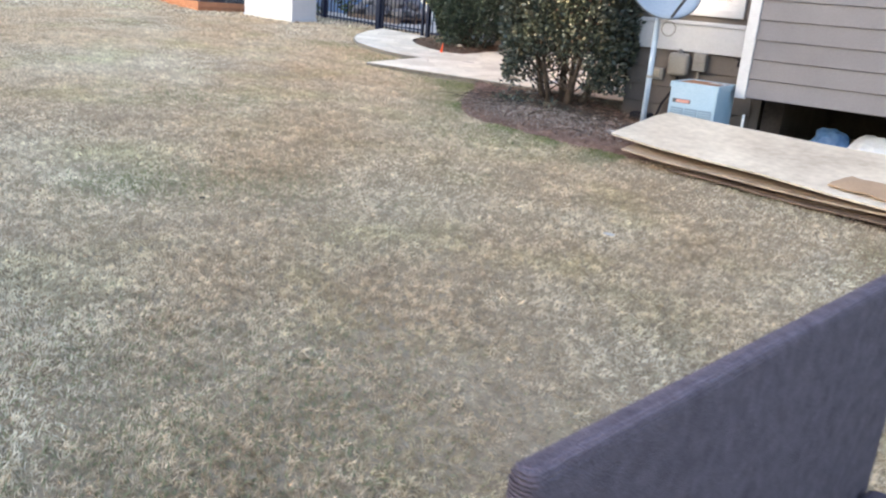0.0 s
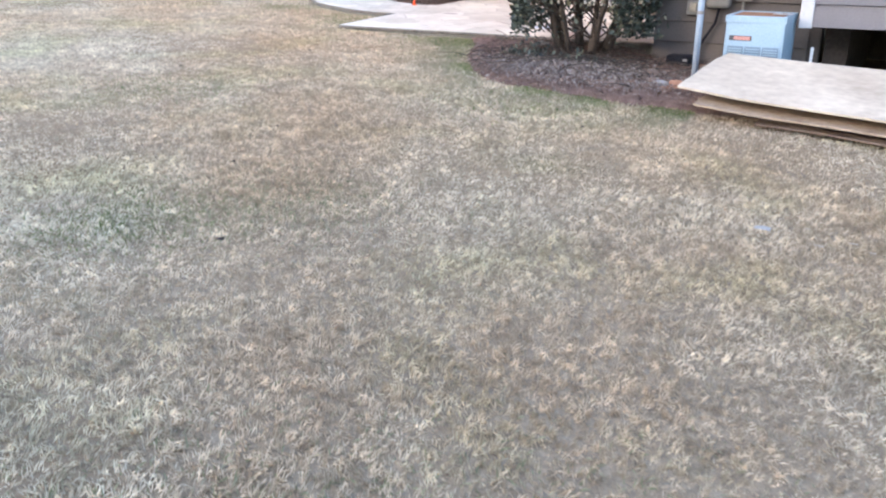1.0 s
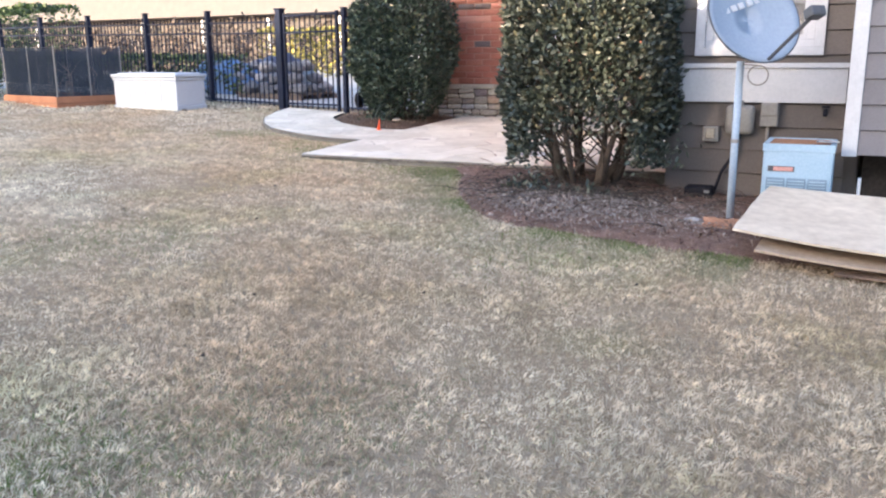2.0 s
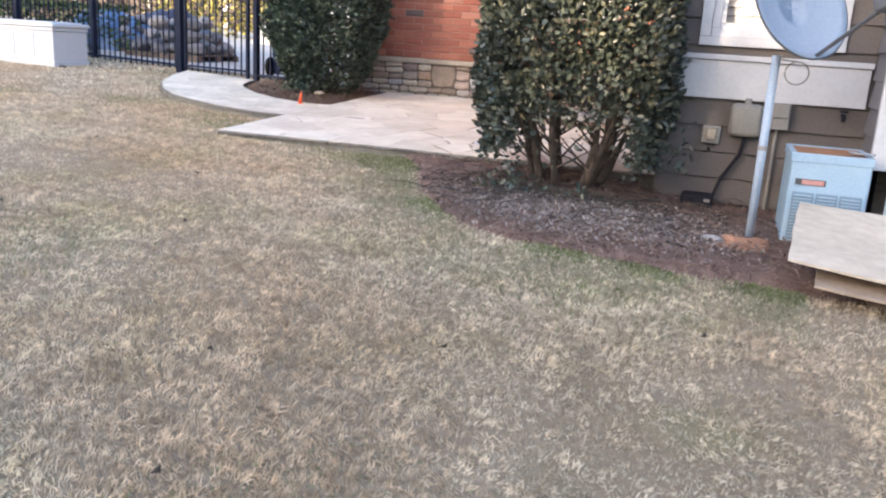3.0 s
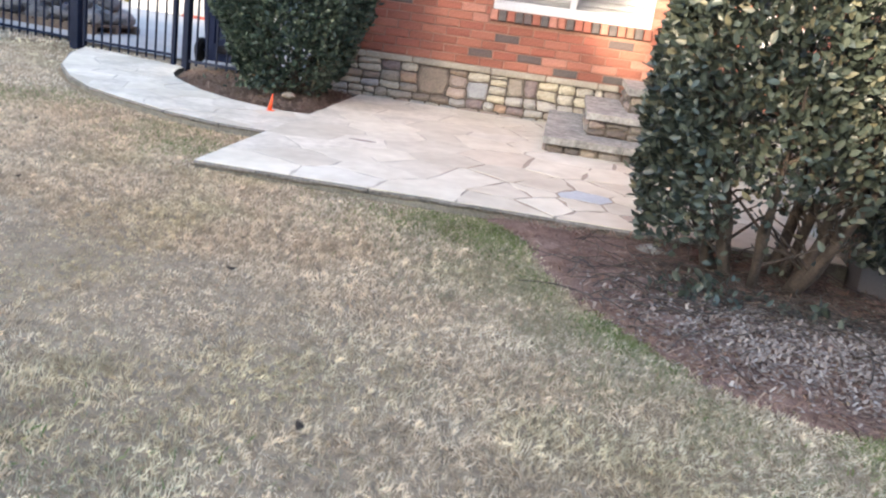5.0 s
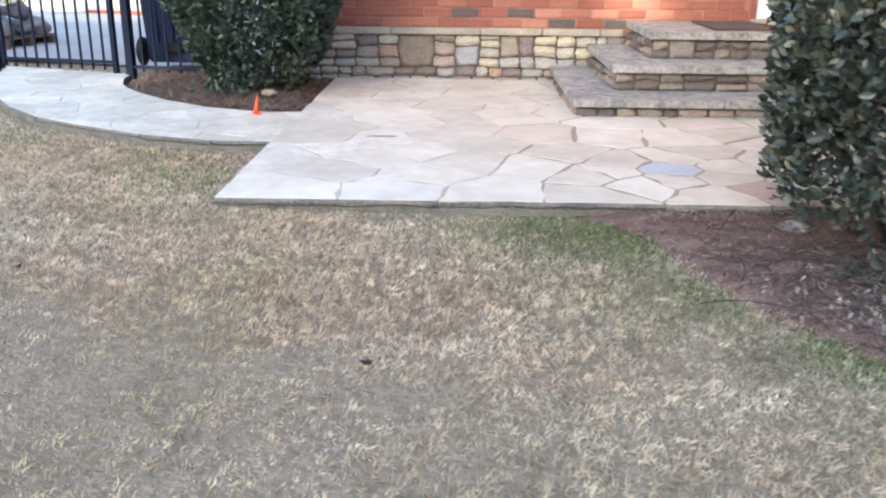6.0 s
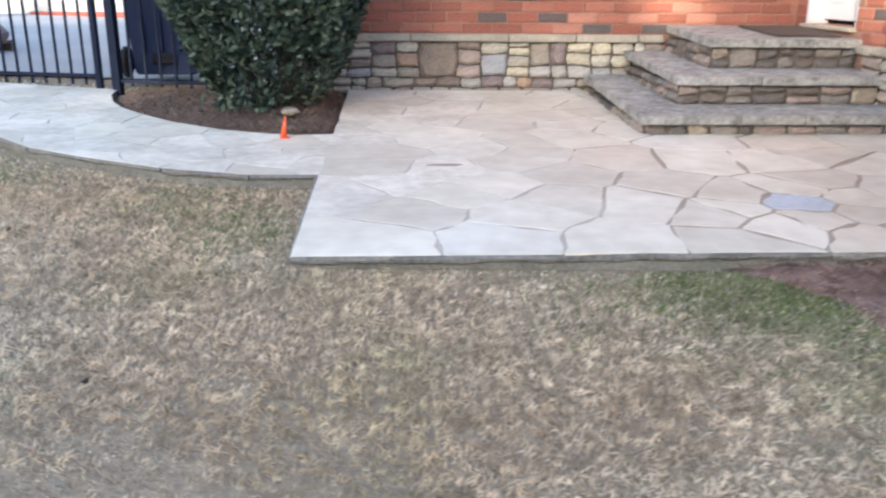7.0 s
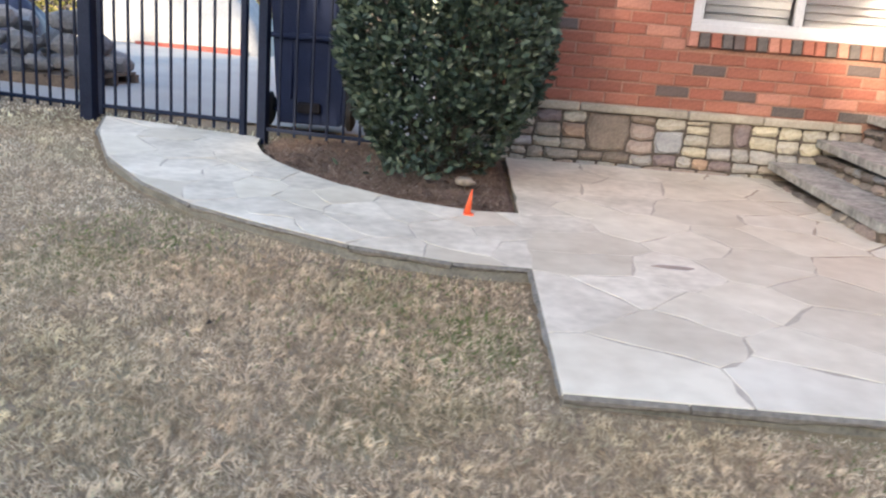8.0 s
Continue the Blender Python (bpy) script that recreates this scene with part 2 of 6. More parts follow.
M_BIN = material("navy_plastic", (0.008, 0.015, 0.046), (0.016, 0.026, 0.07), 6, 80, 0.6, 0.1, spec=0.15)
M_RUBBER = material("black_rubber", (0.01, 0.01, 0.011), (0.022, 0.022, 0.024), 8, 60, 0.8, 0.2)
M_LEAF = material("glossy_leaf", (0.75, 0.75, 0.75), (1, 1, 1), 6, 50, 0.44, 0, source="island", palette=((0, (0.018, 0.030, 0.022)), (0.5, (0.042, 0.068, 0.048)), (0.88, (0.085, 0.118, 0.080)), (1, (0.15, 0.18, 0.11))), spec=0.42)
M_LEAF_PALE = material("olive_leaf", (0.75, 0.75, 0.75), (1, 1, 1), 6, 50, 0.38, 0, source="island", palette=((0, (0.022, 0.031, 0.026)), (0.5, (0.052, 0.068, 0.054)), (0.84, (0.09, 0.108, 0.082)), (1, (0.18, 0.17, 0.11))), spec=0.5)
M_HEDGE = material("hedge_leaf", (0.75, 0.75, 0.75), (1, 1, 1), 6, 50, 0.5, 0, source="island", palette=((0, (0.012, 0.03, 0.010)), (0.6, (0.035, 0.075, 0.022)), (1, (0.10, 0.15, 0.04))))
# Hedge leaves with the yellow of sunlight put into their colour.
M_YELLOW = material("sun_tinted_hedge_leaf", (0.75, 0.75, 0.75), (1, 1, 1), 6, 50, 0.5, 0, source="island", palette=((0, (0.06, 0.065, 0.015)), (0.6, (0.20, 0.19, 0.045)), (1, (0.42, 0.36, 0.09))))
M_BARK = material("bark", (0.035, 0.027, 0.023), (0.115, 0.09, 0.073), 14, 80, 0.9, 0.7)
M_PLY = material("plywood", (0.42, 0.35, 0.275), (0.68, 0.60, 0.49), 2.2, 16, 0.8, 0.15, coarse=0.65)
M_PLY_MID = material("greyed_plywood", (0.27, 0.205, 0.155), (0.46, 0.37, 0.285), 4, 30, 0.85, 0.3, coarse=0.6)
# Weathered brown, darkened further: the shade between stacked sheets is in this colour.
M_PLY_EDGE = material("weathered_shaded_plywood", (0.09, 0.062, 0.048), (0.22, 0.16, 0.12), 6, 60, 0.85, 0.4)
M_CARD = material("brown_cardboard", (0.33, 0.22, 0.14), (0.42, 0.29, 0.19), 5, 50, 0.85, 0.1)
M_AC = material("pale_blue_metal", (0.26, 0.385, 0.50), (0.34, 0.465, 0.58), 4, 60, 0.5, 0.08)
M_AC_DARK = material("louver_metal", (0.15, 0.22, 0.29), (0.20, 0.28, 0.36), 4, 60, 0.5, 0.1)
M_RUST = material("rusted_steel", (0.20, 0.085, 0.04), (0.40, 0.20, 0.11), 10, 60, 0.85, 0.4)
M_POLE = material("galvanized_steel", (0.27, 0.34, 0.44), (0.38, 0.46, 0.56), 5, 60, 0.45, 0.1)
M_DISH = material("dish_enamel", (0.25, 0.31, 0.40), (0.30, 0.365, 0.455), 2, 50, 0.75, 0.04, spec=0.2)
M_GREY = material("grey_plastic", (0.20, 0.19, 0.18), (0.27, 0.26, 0.245), 5, 60, 0.6, 0.1)
M_DARK = material("dark_grey_plastic", (0.055, 0.06, 0.07), (0.09, 0.095, 0.11), 5, 60, 0.5, 0.1)
M_BLACK = material("black_plastic", (0.008, 0.008, 0.012), (0.02, 0.02, 0.026), 5, 60, 0.8, 0.1, spec=0.15)
M_LABEL_RED = material("faded_red_label", (0.42, 0.17, 0.15), (0.55, 0.30, 0.27), 9, 60, 0.6, 0)
M_CLAY = material("red_clay", (0.30, 0.145, 0.085), (0.46, 0.25, 0.16), 10, 70, 0.95, 0.8, depth=0.03)
M_BOX = material("white_resin", (0.53, 0.565, 0.61), (0.61, 0.645, 0.69), 2, 50, 0.5, 0.08)
M_CEDAR = material("cedar_board", (0.32, 0.135, 0.07), (0.47, 0.22, 0.12), 6, 60, 0.8, 0.4, source="object", vary=0.12)
M_NET = material("dark_netting", (0.02, 0.03, 0.05), (0.05, 0.065, 0.09), 5, 60, 0.7, 0.1)
M_SOIL = material("soil", (0.05, 0.036, 0.026), (0.11, 0.08, 0.06), 10, 70, 0.95, 0.8)
M_ORANGE = material("orange_plastic", (0.82, 0.10, 0.03), (0.92, 0.15, 0.05), 5, 60, 0.45, 0.05)
M_ROCK = material("quarry_rock", (0.42, 0.42, 0.43), (0.85, 0.85, 0.86), 4, 40, 0.9, 0.8, source="object", palette=((0, (0.24, 0.245, 0.26)), (0.5, (0.36, 0.36, 0.37)), (0.8, (0.20, 0.20, 0.215))), vary=0.15, depth=0.02)
M_RED_TIMBER = material("red_painted_timber", (0.15, 0.035, 0.032), (0.25, 0.07, 0.06), 6, 50, 0.8, 0.3)
M_TARP_BLUE = material("blue_tarp", (0.045, 0.11, 0.25), (0.09, 0.19, 0.37), 3, 30, 0.45, 0.4, depth=0.03)
M_TARP_NAVY = material("navy_tarp", (0.015, 0.022, 0.05), (0.035, 0.045, 0.09), 3, 30, 0.5, 0.4, depth=0.03)
M_TARP_WHITE = material("white_tarp", (0.15, 0.165, 0.19), (0.25, 0.265, 0.29), 3, 30, 0.5, 0.4, depth=0.04)
M_PALLET = material("pallet_wood", (0.08, 0.06, 0.048), (0.16, 0.125, 0.097), 6, 60, 0.85, 0.4, source="object", vary=0.1)
M_FABRIC = material("purple_grey_weave", (0.115, 0.087, 0.112), (0.245, 0.195, 0.24), 25, 190, 0.95, 0.0, spec=0.15)
weave, rows_of = M_FABRIC.node_tree.nodes.new("ShaderNodeTexWave"), M_FABRIC.node_tree.nodes.new("ShaderNodeTexCoord")
weave.bands_direction = "Z"
weave.inputs["Scale"].default_value, weave.inputs["Distortion"].default_value, weave.inputs["Detail Scale"].default_value = 50.0, 2.5, 5.0
ribs = M_FABRIC.node_tree.nodes.new("ShaderNodeBump")
ribs.inputs["Distance"].default_value, ribs.inputs["Strength"].default_value = 0.012, 1.0
M_FABRIC.node_tree.links.new(rows_of.outputs["Object"], weave.inputs["Vector"])
M_FABRIC.node_tree.links.new(weave.outputs[1], ribs.inputs["Height"])
M_FABRIC.node_tree.links.new(ribs.outputs[0], M_FABRIC.node_tree.nodes["Principled BSDF"].inputs["Normal"])
M_FABRIC.node_tree.nodes["Principled BSDF"].inputs["Sheen Weight"].default_value = 0.06
# Slab sides and rim stones: darker than the paving tops.
M_EDGE = material("dark_slab_edge", (0.10, 0.097, 0.085), (0.24, 0.228, 0.195), 8, 60, 0.95, 0.6)
M_LIP = material("dark_stone_rim", (0.095, 0.088, 0.078), (0.25, 0.23, 0.206), 7, 45, 0.9, 0.6, source="object", vary=0.12)
M_WOODS = material("brown_woods", (0.75, 0.75, 0.75), (1, 1, 1), 2, 10, 0.9, 0, source="island", palette=((0, (0.13, 0.095, 0.07)), (0.5, (0.27, 0.20, 0.15)), (0.85, (0.40, 0.32, 0.25)), (1, (0.12, 0.12, 0.07))))
M_BRUSH = material("winter_brush", (0.75, 0.75, 0.75), (1, 1, 1), 2, 10, 0.9, 0, source="island", palette=((0, (0.035, 0.027, 0.022)), (0.5, (0.075, 0.057, 0.048)), (0.85, (0.14, 0.112, 0.094)), (1, (0.05, 0.05, 0.03))))
M_FASCIA = material("taupe_fascia", (0.078, 0.075, 0.08), (0.10, 0.096, 0.10), 2, 40, 0.7, 0.1)
M_TANWALL = material("brown_stucco", (0.06, 0.055, 0.055), (0.10, 0.09, 0.086), 2, 40, 0.85, 0.2)
M_MAT = material("door_mat", (0.05, 0.04, 0.035), (0.10, 0.075, 0.06), 20, 120, 0.95, 0.6)
M_CRAWL = material("dark_crawlspace_wall", (0.04, 0.033, 0.03), (0.08, 0.066, 0.058), 5, 40, 0.95, 0.5)
M_PVC = material("white_pipe", (0.66, 0.70, 0.74), (0.74, 0.78, 0.8), 5, 50, 0.4, 0.05)
M_PANE = bpy.data.materials.new("window_glass")
M_PANE.use_nodes = True
pane_bsdf = M_PANE.node_tree.nodes["Principled BSDF"]
pane_bsdf.inputs["Roughness"].default_value = 0.03
pane_bsdf.inputs["Transmission Weight"].default_value = 1.0
pane_bsdf.inputs["IOR"].default_value = 1.45

# ---- mesh tools ----
BASE = {}


def thing(name, label, category, at=(0, 0, 0), group="", kind=""):
    ob = new(name)
    ob.location, ob.empty_display_size = at, 0.1
    BASE[ob.name] = Vector(at)
    return tagged(ob, label, category, group, kind)


def part(name, bm, mat, parent=None, label="", smooth=False):
    """Links a bmesh, made in world places, as one mesh object, under a thing or a part."""
    base = BASE.get(parent.name, Vector()) if parent else Vector()
    bm.transform(Matrix.Translation(-base))
    bmesh.ops.recalc_face_normals(bm, faces=bm.faces[:])
    me = bpy.data.meshes.new(name)
    bm.to_mesh(me)
    bm.free()
    if smooth:
        me.polygons.foreach_set("use_smooth", [True] * len(me.polygons))
    me.materials.append(mat)
    ob = new(name, me)
    if parent:
        ob.parent = parent
    BASE[ob.name] = base
    return tagged(ob, label)


def structure(name, bm, mat, label, category, smooth=False):
    return tagged(part(name, bm, mat, None, "", smooth), label, category, kind="structure")


def cloud(name, verts, faces, mat, parent=None, label="", category="", kind="stuff"):
    """Many small pieces in one mesh, from arrays."""
    base = BASE.get(parent.name, Vector()) if parent else Vector()
    me = bpy.data.meshes.new(name)
    verts, faces = np.asarray(verts, np.float32) - np.array(base, np.float32), np.asarray(faces, np.int32)
    me.vertices.add(len(verts))
    me.vertices.foreach_set("co", verts.ravel())
    n, k = faces.shape
    me.loops.add(n * k)
    me.loops.foreach_set("vertex_index", faces.ravel())
    me.polygons.add(n)
    me.polygons.foreach_set("loop_start", np.arange(0, n * k, k, dtype=np.int32))
    me.update(calc_edges=True)
    me.materials.append(mat)
    ob = new(name, me)
    if parent:
        ob.parent = parent
    BASE[ob.name] = base
    return tagged(ob, label, category, kind=kind)


def box(bm, x0, y0, z0, x1, y1, z1, bevel=0.0, m=None, jitter=0.0):
    made = bmesh.ops.create_cube(bm, size=1.0)["verts"]
    for v in made:
        v.co = Vector((x0 + (v.co.x + 0.5) * (x1 - x0), y0 + (v.co.y + 0.5) * (y1 - y0), z0 + (v.co.z + 0.5) * (z1 - z0)))
        if jitter:
            v.co += Vector([rng.uniform(-jitter, jitter) for _ in range(3)])
    if bevel:
        edges = list({e for v in made for e in v.link_edges})
        made = bmesh.ops.bevel(bm, geom=edges, offset=bevel, segments=2, affect="EDGES", profile=0.5)["verts"]
        made = list(set(made))
    if m:
        for v in made:
            v.co = m @ v.co
    return bm


def cube(*a, **k):
    return box(bmesh.new(), *a, **k)


def tube(bm, points, radii, sides=8, cap=True):
    """A round bar along points, with a radius at each."""
    rings, points = [], [Vector(p) for p in points]
    for i, p in enumerate(points):
        way = (points[min(i + 1, len(points) - 1)] - points[max(i - 1, 0)]).normalized()
        a = way.orthogonal().normalized()
        if rings and abs(way.z) < 0.999:
            a = way.cross(Vector((0, 0, 1))).normalized()
        elif abs(way.z) < 0.999:
            a = way.cross(Vector((0, 0, 1))).normalized()
        b = way.cross(a)
        r = radii[i] if isinstance(radii, (list, tuple)) else radii
        rings.append([bm.verts.new(p + r * (math.cos(t) * a + math.sin(t) * b)) for t in (2 * math.pi * k / sides for k in range(sides))])
    for one, two in zip(rings, rings[1:]):
        for k in range(sides):
            bm.faces.new((one[k], one[(k + 1) % sides], two[(k + 1) % sides], two[k]))
    if cap:
        bm.faces.new(rings[0][::-1])
        bm.faces.new(rings[-1])
    return bm


def prism(poly, low, high, inset=0.012):
    """A flat stone: an outline raised between two heights (functions of x, y), its upper edge eased."""
    bm, n = bmesh.new(), len(poly)
    cx, cy = sum(p[0] for p in poly) / n, sum(p[1] for p in poly) / n
    inner = []
    for x, y in poly:
        d = math.hypot(x - cx, y - cy) or 1
        k = max(0.0, 1 - inset / d)
        inner.append((cx + (x - cx) * k, cy + (y - cy) * k))
    a = [bm.verts.new((x, y, low(x, y))) for x, y in poly]
    b = [bm.verts.new((x, y, high(x, y) - inset * 0.6)) for x, y in poly]
    c = [bm.verts.new((x, y, high(x, y))) for x, y in inner]
    for one, two in ((a, b), (b, c)):
        for k in range(n):
            bm.faces.new((one[k], one[(k + 1) % n], two[(k + 1) % n], two[k]))
    bm.faces.new(c)
    return bm


def clip(poly, px, py, nx, ny):
    """The part of a convex outline on the side of a line that its normal points away from."""
    out = []
    for (ax, ay), (bx, by) in zip(poly, poly[1:] + poly[:1]):
        da, db = (ax - px) * nx + (ay - py) * ny, (bx - px) * nx + (by - py) * ny
        if da <= 0:
            out.append((ax, ay))
        if da * db < 0:
            k = da / (da - db)
            out.append((ax + (bx - ax) * k, ay + (by - ay) * k))
    return out


def crazy_paving(region, seeds, gap):
    """Irregular stones that fill a convex region, with open joints."""
    stones = []
    for i, (x, y) in enumerate(seeds):
        poly = list(region)
        for j, (u, v) in enumerate(seeds):
            if i != j and poly:
                d = math.hypot(u - x, v - y)
                nx, ny = (u - x) / d, (v - y) / d
                poly = clip(poly, (x + u) / 2 - nx * gap / 2, (y + v) / 2 - ny * gap / 2, nx, ny)
        stones.append(poly)
    return stones


def scatter_seeds(r, x0, y0, x1, y1, count, spacing):
    found, tries = [], 0
    while len(found) < count and tries < count * 200:
        tries += 1
        p = (r.uniform(x0, x1), r.uniform(y0, y1))
        if all(math.hypot(p[0] - q[0], p[1] - q[1]) > spacing for q in found):
            found.append(p)
    return found


def wander(poly, r, amount):
    """Breaks each side of an outline into uneven lengths."""
    out = []
    for (ax, ay), (bx, by) in zip(poly, poly[1:] + poly[:1]):
        out.append((ax, ay))
        length = math.hypot(bx - ax, by - ay)
        if length > 0.16:
            for k in (0.35, 0.7):
                out.append((ax + (bx - ax) * k + r.uniform(-amount, amount), ay + (by - ay) * k + r.uniform(-amount, amount)))
    return out


def inside(px, py, poly):
    """Which of many points lie in an outline."""
    px, py = np.asarray(px), np.asarray(py)
    hit = np.zeros(px.shape, bool)
    for (ax, ay), (bx, by) in zip(poly, poly[1:] + poly[:1]):
        cross = (ay > py) != (by > py)
        at = (bx - ax) * (py - ay) / ((by - ay) if by != ay else 1e-9) + ax
        hit ^= cross & (px < at)
    return hit


def edge_distance(px, py, poly):
    far = np.full(np.shape(px), 1e9)
    for (ax, ay), (bx, by) in zip(poly, poly[1:] + poly[:1]):
        dx, dy = bx - ax, by - ay
        k = np.clip(((px - ax) * dx + (py - ay) * dy) / (dx * dx + dy * dy + 1e-12), 0, 1)
        far = np.minimum(far, np.hypot(px - ax - k * dx, py - ay - k * dy))
    return far


def chamfered(w, d, h, c, r, rough):
    """A block w wide, h high and d deep whose -y face is eased, for masonry: the shared mesh of a stone or brick."""
    bm = bmesh.new()
    back = [bm.verts.new((sx * w / 2, d, sz * h / 2)) for sx, sz in ((-1, -1), (1, -1), (1, 1), (-1, 1))]
    mid = [bm.verts.new((sx * w / 2 + r.uniform(-rough, rough), c, sz * h / 2 + r.uniform(-rough, rough))) for sx, sz in ((-1, -1), (1, -1), (1, 1), (-1, 1))]
    face = [bm.verts.new((sx * (w / 2 - c) + r.uniform(-rough, rough), r.uniform(-rough, rough) * 0.6, sz * (h / 2 - c) + r.uniform(-rough, rough))) for sx, sz in ((-1, -1), (1, -1), (1, 1), (-1, 1))]
    hub = bm.verts.new((r.uniform(-0.2, 0.2) * w, -rough, r.uniform(-0.2, 0.2) * h))
    for one, two in ((back, mid), (mid, face)):
        for k in range(4):
            bm.faces.new((one[k], one[(k + 1) % 4], two[(k + 1) % 4], two[k]))
    for k in range(4):
        bm.faces.new((face[k], face[(k + 1) % 4], hub))
    bmesh.ops.recalc_face_normals(bm, faces=bm.faces[:])
    me = bpy.data.meshes.new("block")
    bm.to_mesh(me)
    bm.free()
    return me


def rubble(a0, a1, z0, z1, r, gap=0.0032):
    """A wall stone that fits its neighbours along crooked joints: outline bent by where it lies, face rounded."""
    bm = bmesh.new()
    ca, cz = (a0 + a1) / 2, (z0 + z1) / 2
    outline = []
    for a, z in ((a0, z0), (ca, z0), (a1, z0), (a1, cz), (a1, z1), (ca, z1), (a0, z1), (a0, cz)):
        u = a + 0.028 * noise.noise((a * 7, z * 7, 1.3))
        v = z + 0.024 * noise.noise((a * 6, z * 8, 9.1))
        outline.append((u - ca, v - cz))
    w, h = a1 - a0, z1 - z0

    def ring(inset, y, wild):
        kx, kz = max(0.2, 1 - 2 * inset / w), max(0.2, 1 - 2 * inset / h)
        soft = 0.022 if inset > 0.006 else 0.008
        out = []
        for k, (u, v) in enumerate(outline):
            c = 1 - soft / max(w, h) * 2 if k % 2 == 0 else 1
            out.append(bm.verts.new((u * kx * c, y + r.uniform(-wild, wild), v * kz * c)))
        return out
    rings = [ring(gap, 0.06, 0), ring(gap, 0.022, 0.002), ring(gap + 0.005, 0.006, 0.004), ring(gap + 0.016, -0.003, 0.004)]
    for one, two in zip(rings, rings[1:]):
        for k in range(8):
            bm.faces.new((one[k], one[(k + 1) % 8], two[(k + 1) % 8], two[k]))
    hub = bm.verts.new((r.uniform(-0.15, 0.15) * w, r.uniform(-0.014, -0.004), r.uniform(-0.15, 0.15) * h))
    for k in range(8):
        bm.faces.new((rings[3][k], rings[3][(k + 1) % 8], hub))
    bmesh.ops.recalc_face_normals(bm, faces=bm.faces[:])
    me = bpy.data.meshes.new("rubble")
    bm.to_mesh(me)
    bm.free()
    return me


def piece(name, me, mat, parent, m, label=""):
    ob = new(name, me)
    if not me.materials:
        me.materials.append(mat)
    ob.parent = parent
    ob.matrix_basis = Matrix.Translation(-BASE[parent.name]) @ m
    return tagged(ob, label)


# ---- the lie of the land ----
def land(x, y):
    """Height of the lawn, which rises gently towards the fence."""
    x, y = np.clip(x, -18.0, 6.0), np.clip(y, -6.0, 13.5)
    z = -0.136 - 0.0303 * (x + 0.69) + 0.032 * (y - 4.11)
    off = np.hypot(np.maximum(np.maximum(-6.1 - x, x + 3.3), 0), np.maximum(np.maximum(8.22 - y, y - 12.11), 0))
    z = z + np.exp(-((off / 0.7) ** 2)) * np.maximum(0.2 + 0.037 * (np.maximum(y, 8.2) - 8.27) - 0.072 - z, 0)
    return z - 0.022 * np.exp(-((edge_distance(x, y, WALK) / 0.3) ** 2))


def paving(x, y):
    """Height of the patio and the curved walk."""
    return 0.2 + 0.037 * (y - 8.27) + 0.025 * max(0.0, -6.1 - x)


BED_HOUSE = [(-4.46, 8.24), (-4.30, 8.00), (-4.13, 7.75), (-3.98, 7.38), (-3.83, 7.08), (-3.62, 6.76), (-3.40, 6.52), (-2.96, 6.33), (-2.55, 6.28), (-2.17, 6.24), (-1.55, 6.22), (-0.5, 6.4), (0.6, 6.5), (3.0, 6.6), (3.0, 8.1), (-2.42, 8.1), (-2.42, 8.24)]
BED_GATE = [(-6.10, 10.39), (-6.37, 10.34), (-6.78, 10.44), (-7.12, 10.64), (-7.44, 10.92), (-7.70, 11.21), (-7.83, 11.69), (-7.84, 11.95), (-6.6, 12.12), (-6.10, 12.12)]
WALK_OUT = [(-6.05, 9.42), (-6.44, 9.39), (-6.90, 9.48), (-7.41, 9.70), (-7.73, 9.87), (-8.10, 10.21), (-8.50, 10.73), (-8.87, 11.47), (-9.06, 12.05)]
WALK_IN = [(-6.05, 10.41), (-6.37, 10.34), (-6.78, 10.44), (-7.12, 10.64), (-7.44, 10.92), (-7.60, 11.10), (-7.72, 11.30), (-7.83, 11.60), (-7.86, 11.85)]
PATIO = [(-6.09, 8.22), (-2.43, 8.22), (-2.43, 12.11), (-6.09, 12.11)]
WALK = WALK_OUT + WALK_IN[::-1]


def grid_sheet(xs, ys, height):
    bm = bmesh.new()
    rows = [[bm.verts.new((x, y, height(x, y))) for x in xs] for y in ys]
    for a, b in zip(rows, rows[1:]):
        for k in range(len(xs) - 1):
            bm.faces.new((a[k], a[k + 1], b[k + 1], b[k]))
    return bm


def steps(*stops):
    """Even steps between (start, count) stops."""
    out = []
    for (a, n), (b, _) in zip(stops, stops[1:]):
        out += [a + (b - a) * k / n for k in range(n)]
    return out + [stops[-1][0]]


def lawn_height(x, y):
    near = max(0.0, 1 - math.hypot(x + 4, y - 5) / 25)
    z = float(land(x, y)) + near * 0.018 * noise.noise((x * 0.7, y * 0.7, 0)) + near * 0.007 * noise.noise((x * 4, y * 4, 3))
    if -2.41 < x < 6 and 6.9 < y < 14:
        z -= 0.12
    return z


ground = structure("ground", grid_sheet(steps((-600, 6), (-60, 8), (-20, 40), (-12, 110), (4, 10), (60, 5), (600, 1)), steps((-600, 5), (-60, 8), (-6, 20), (0, 120), (13, 20), (40, 6), (600, 1)), lawn_height), M_LAWN, "dormant straw-coloured lawn with faint green drifts", "lawn", True)


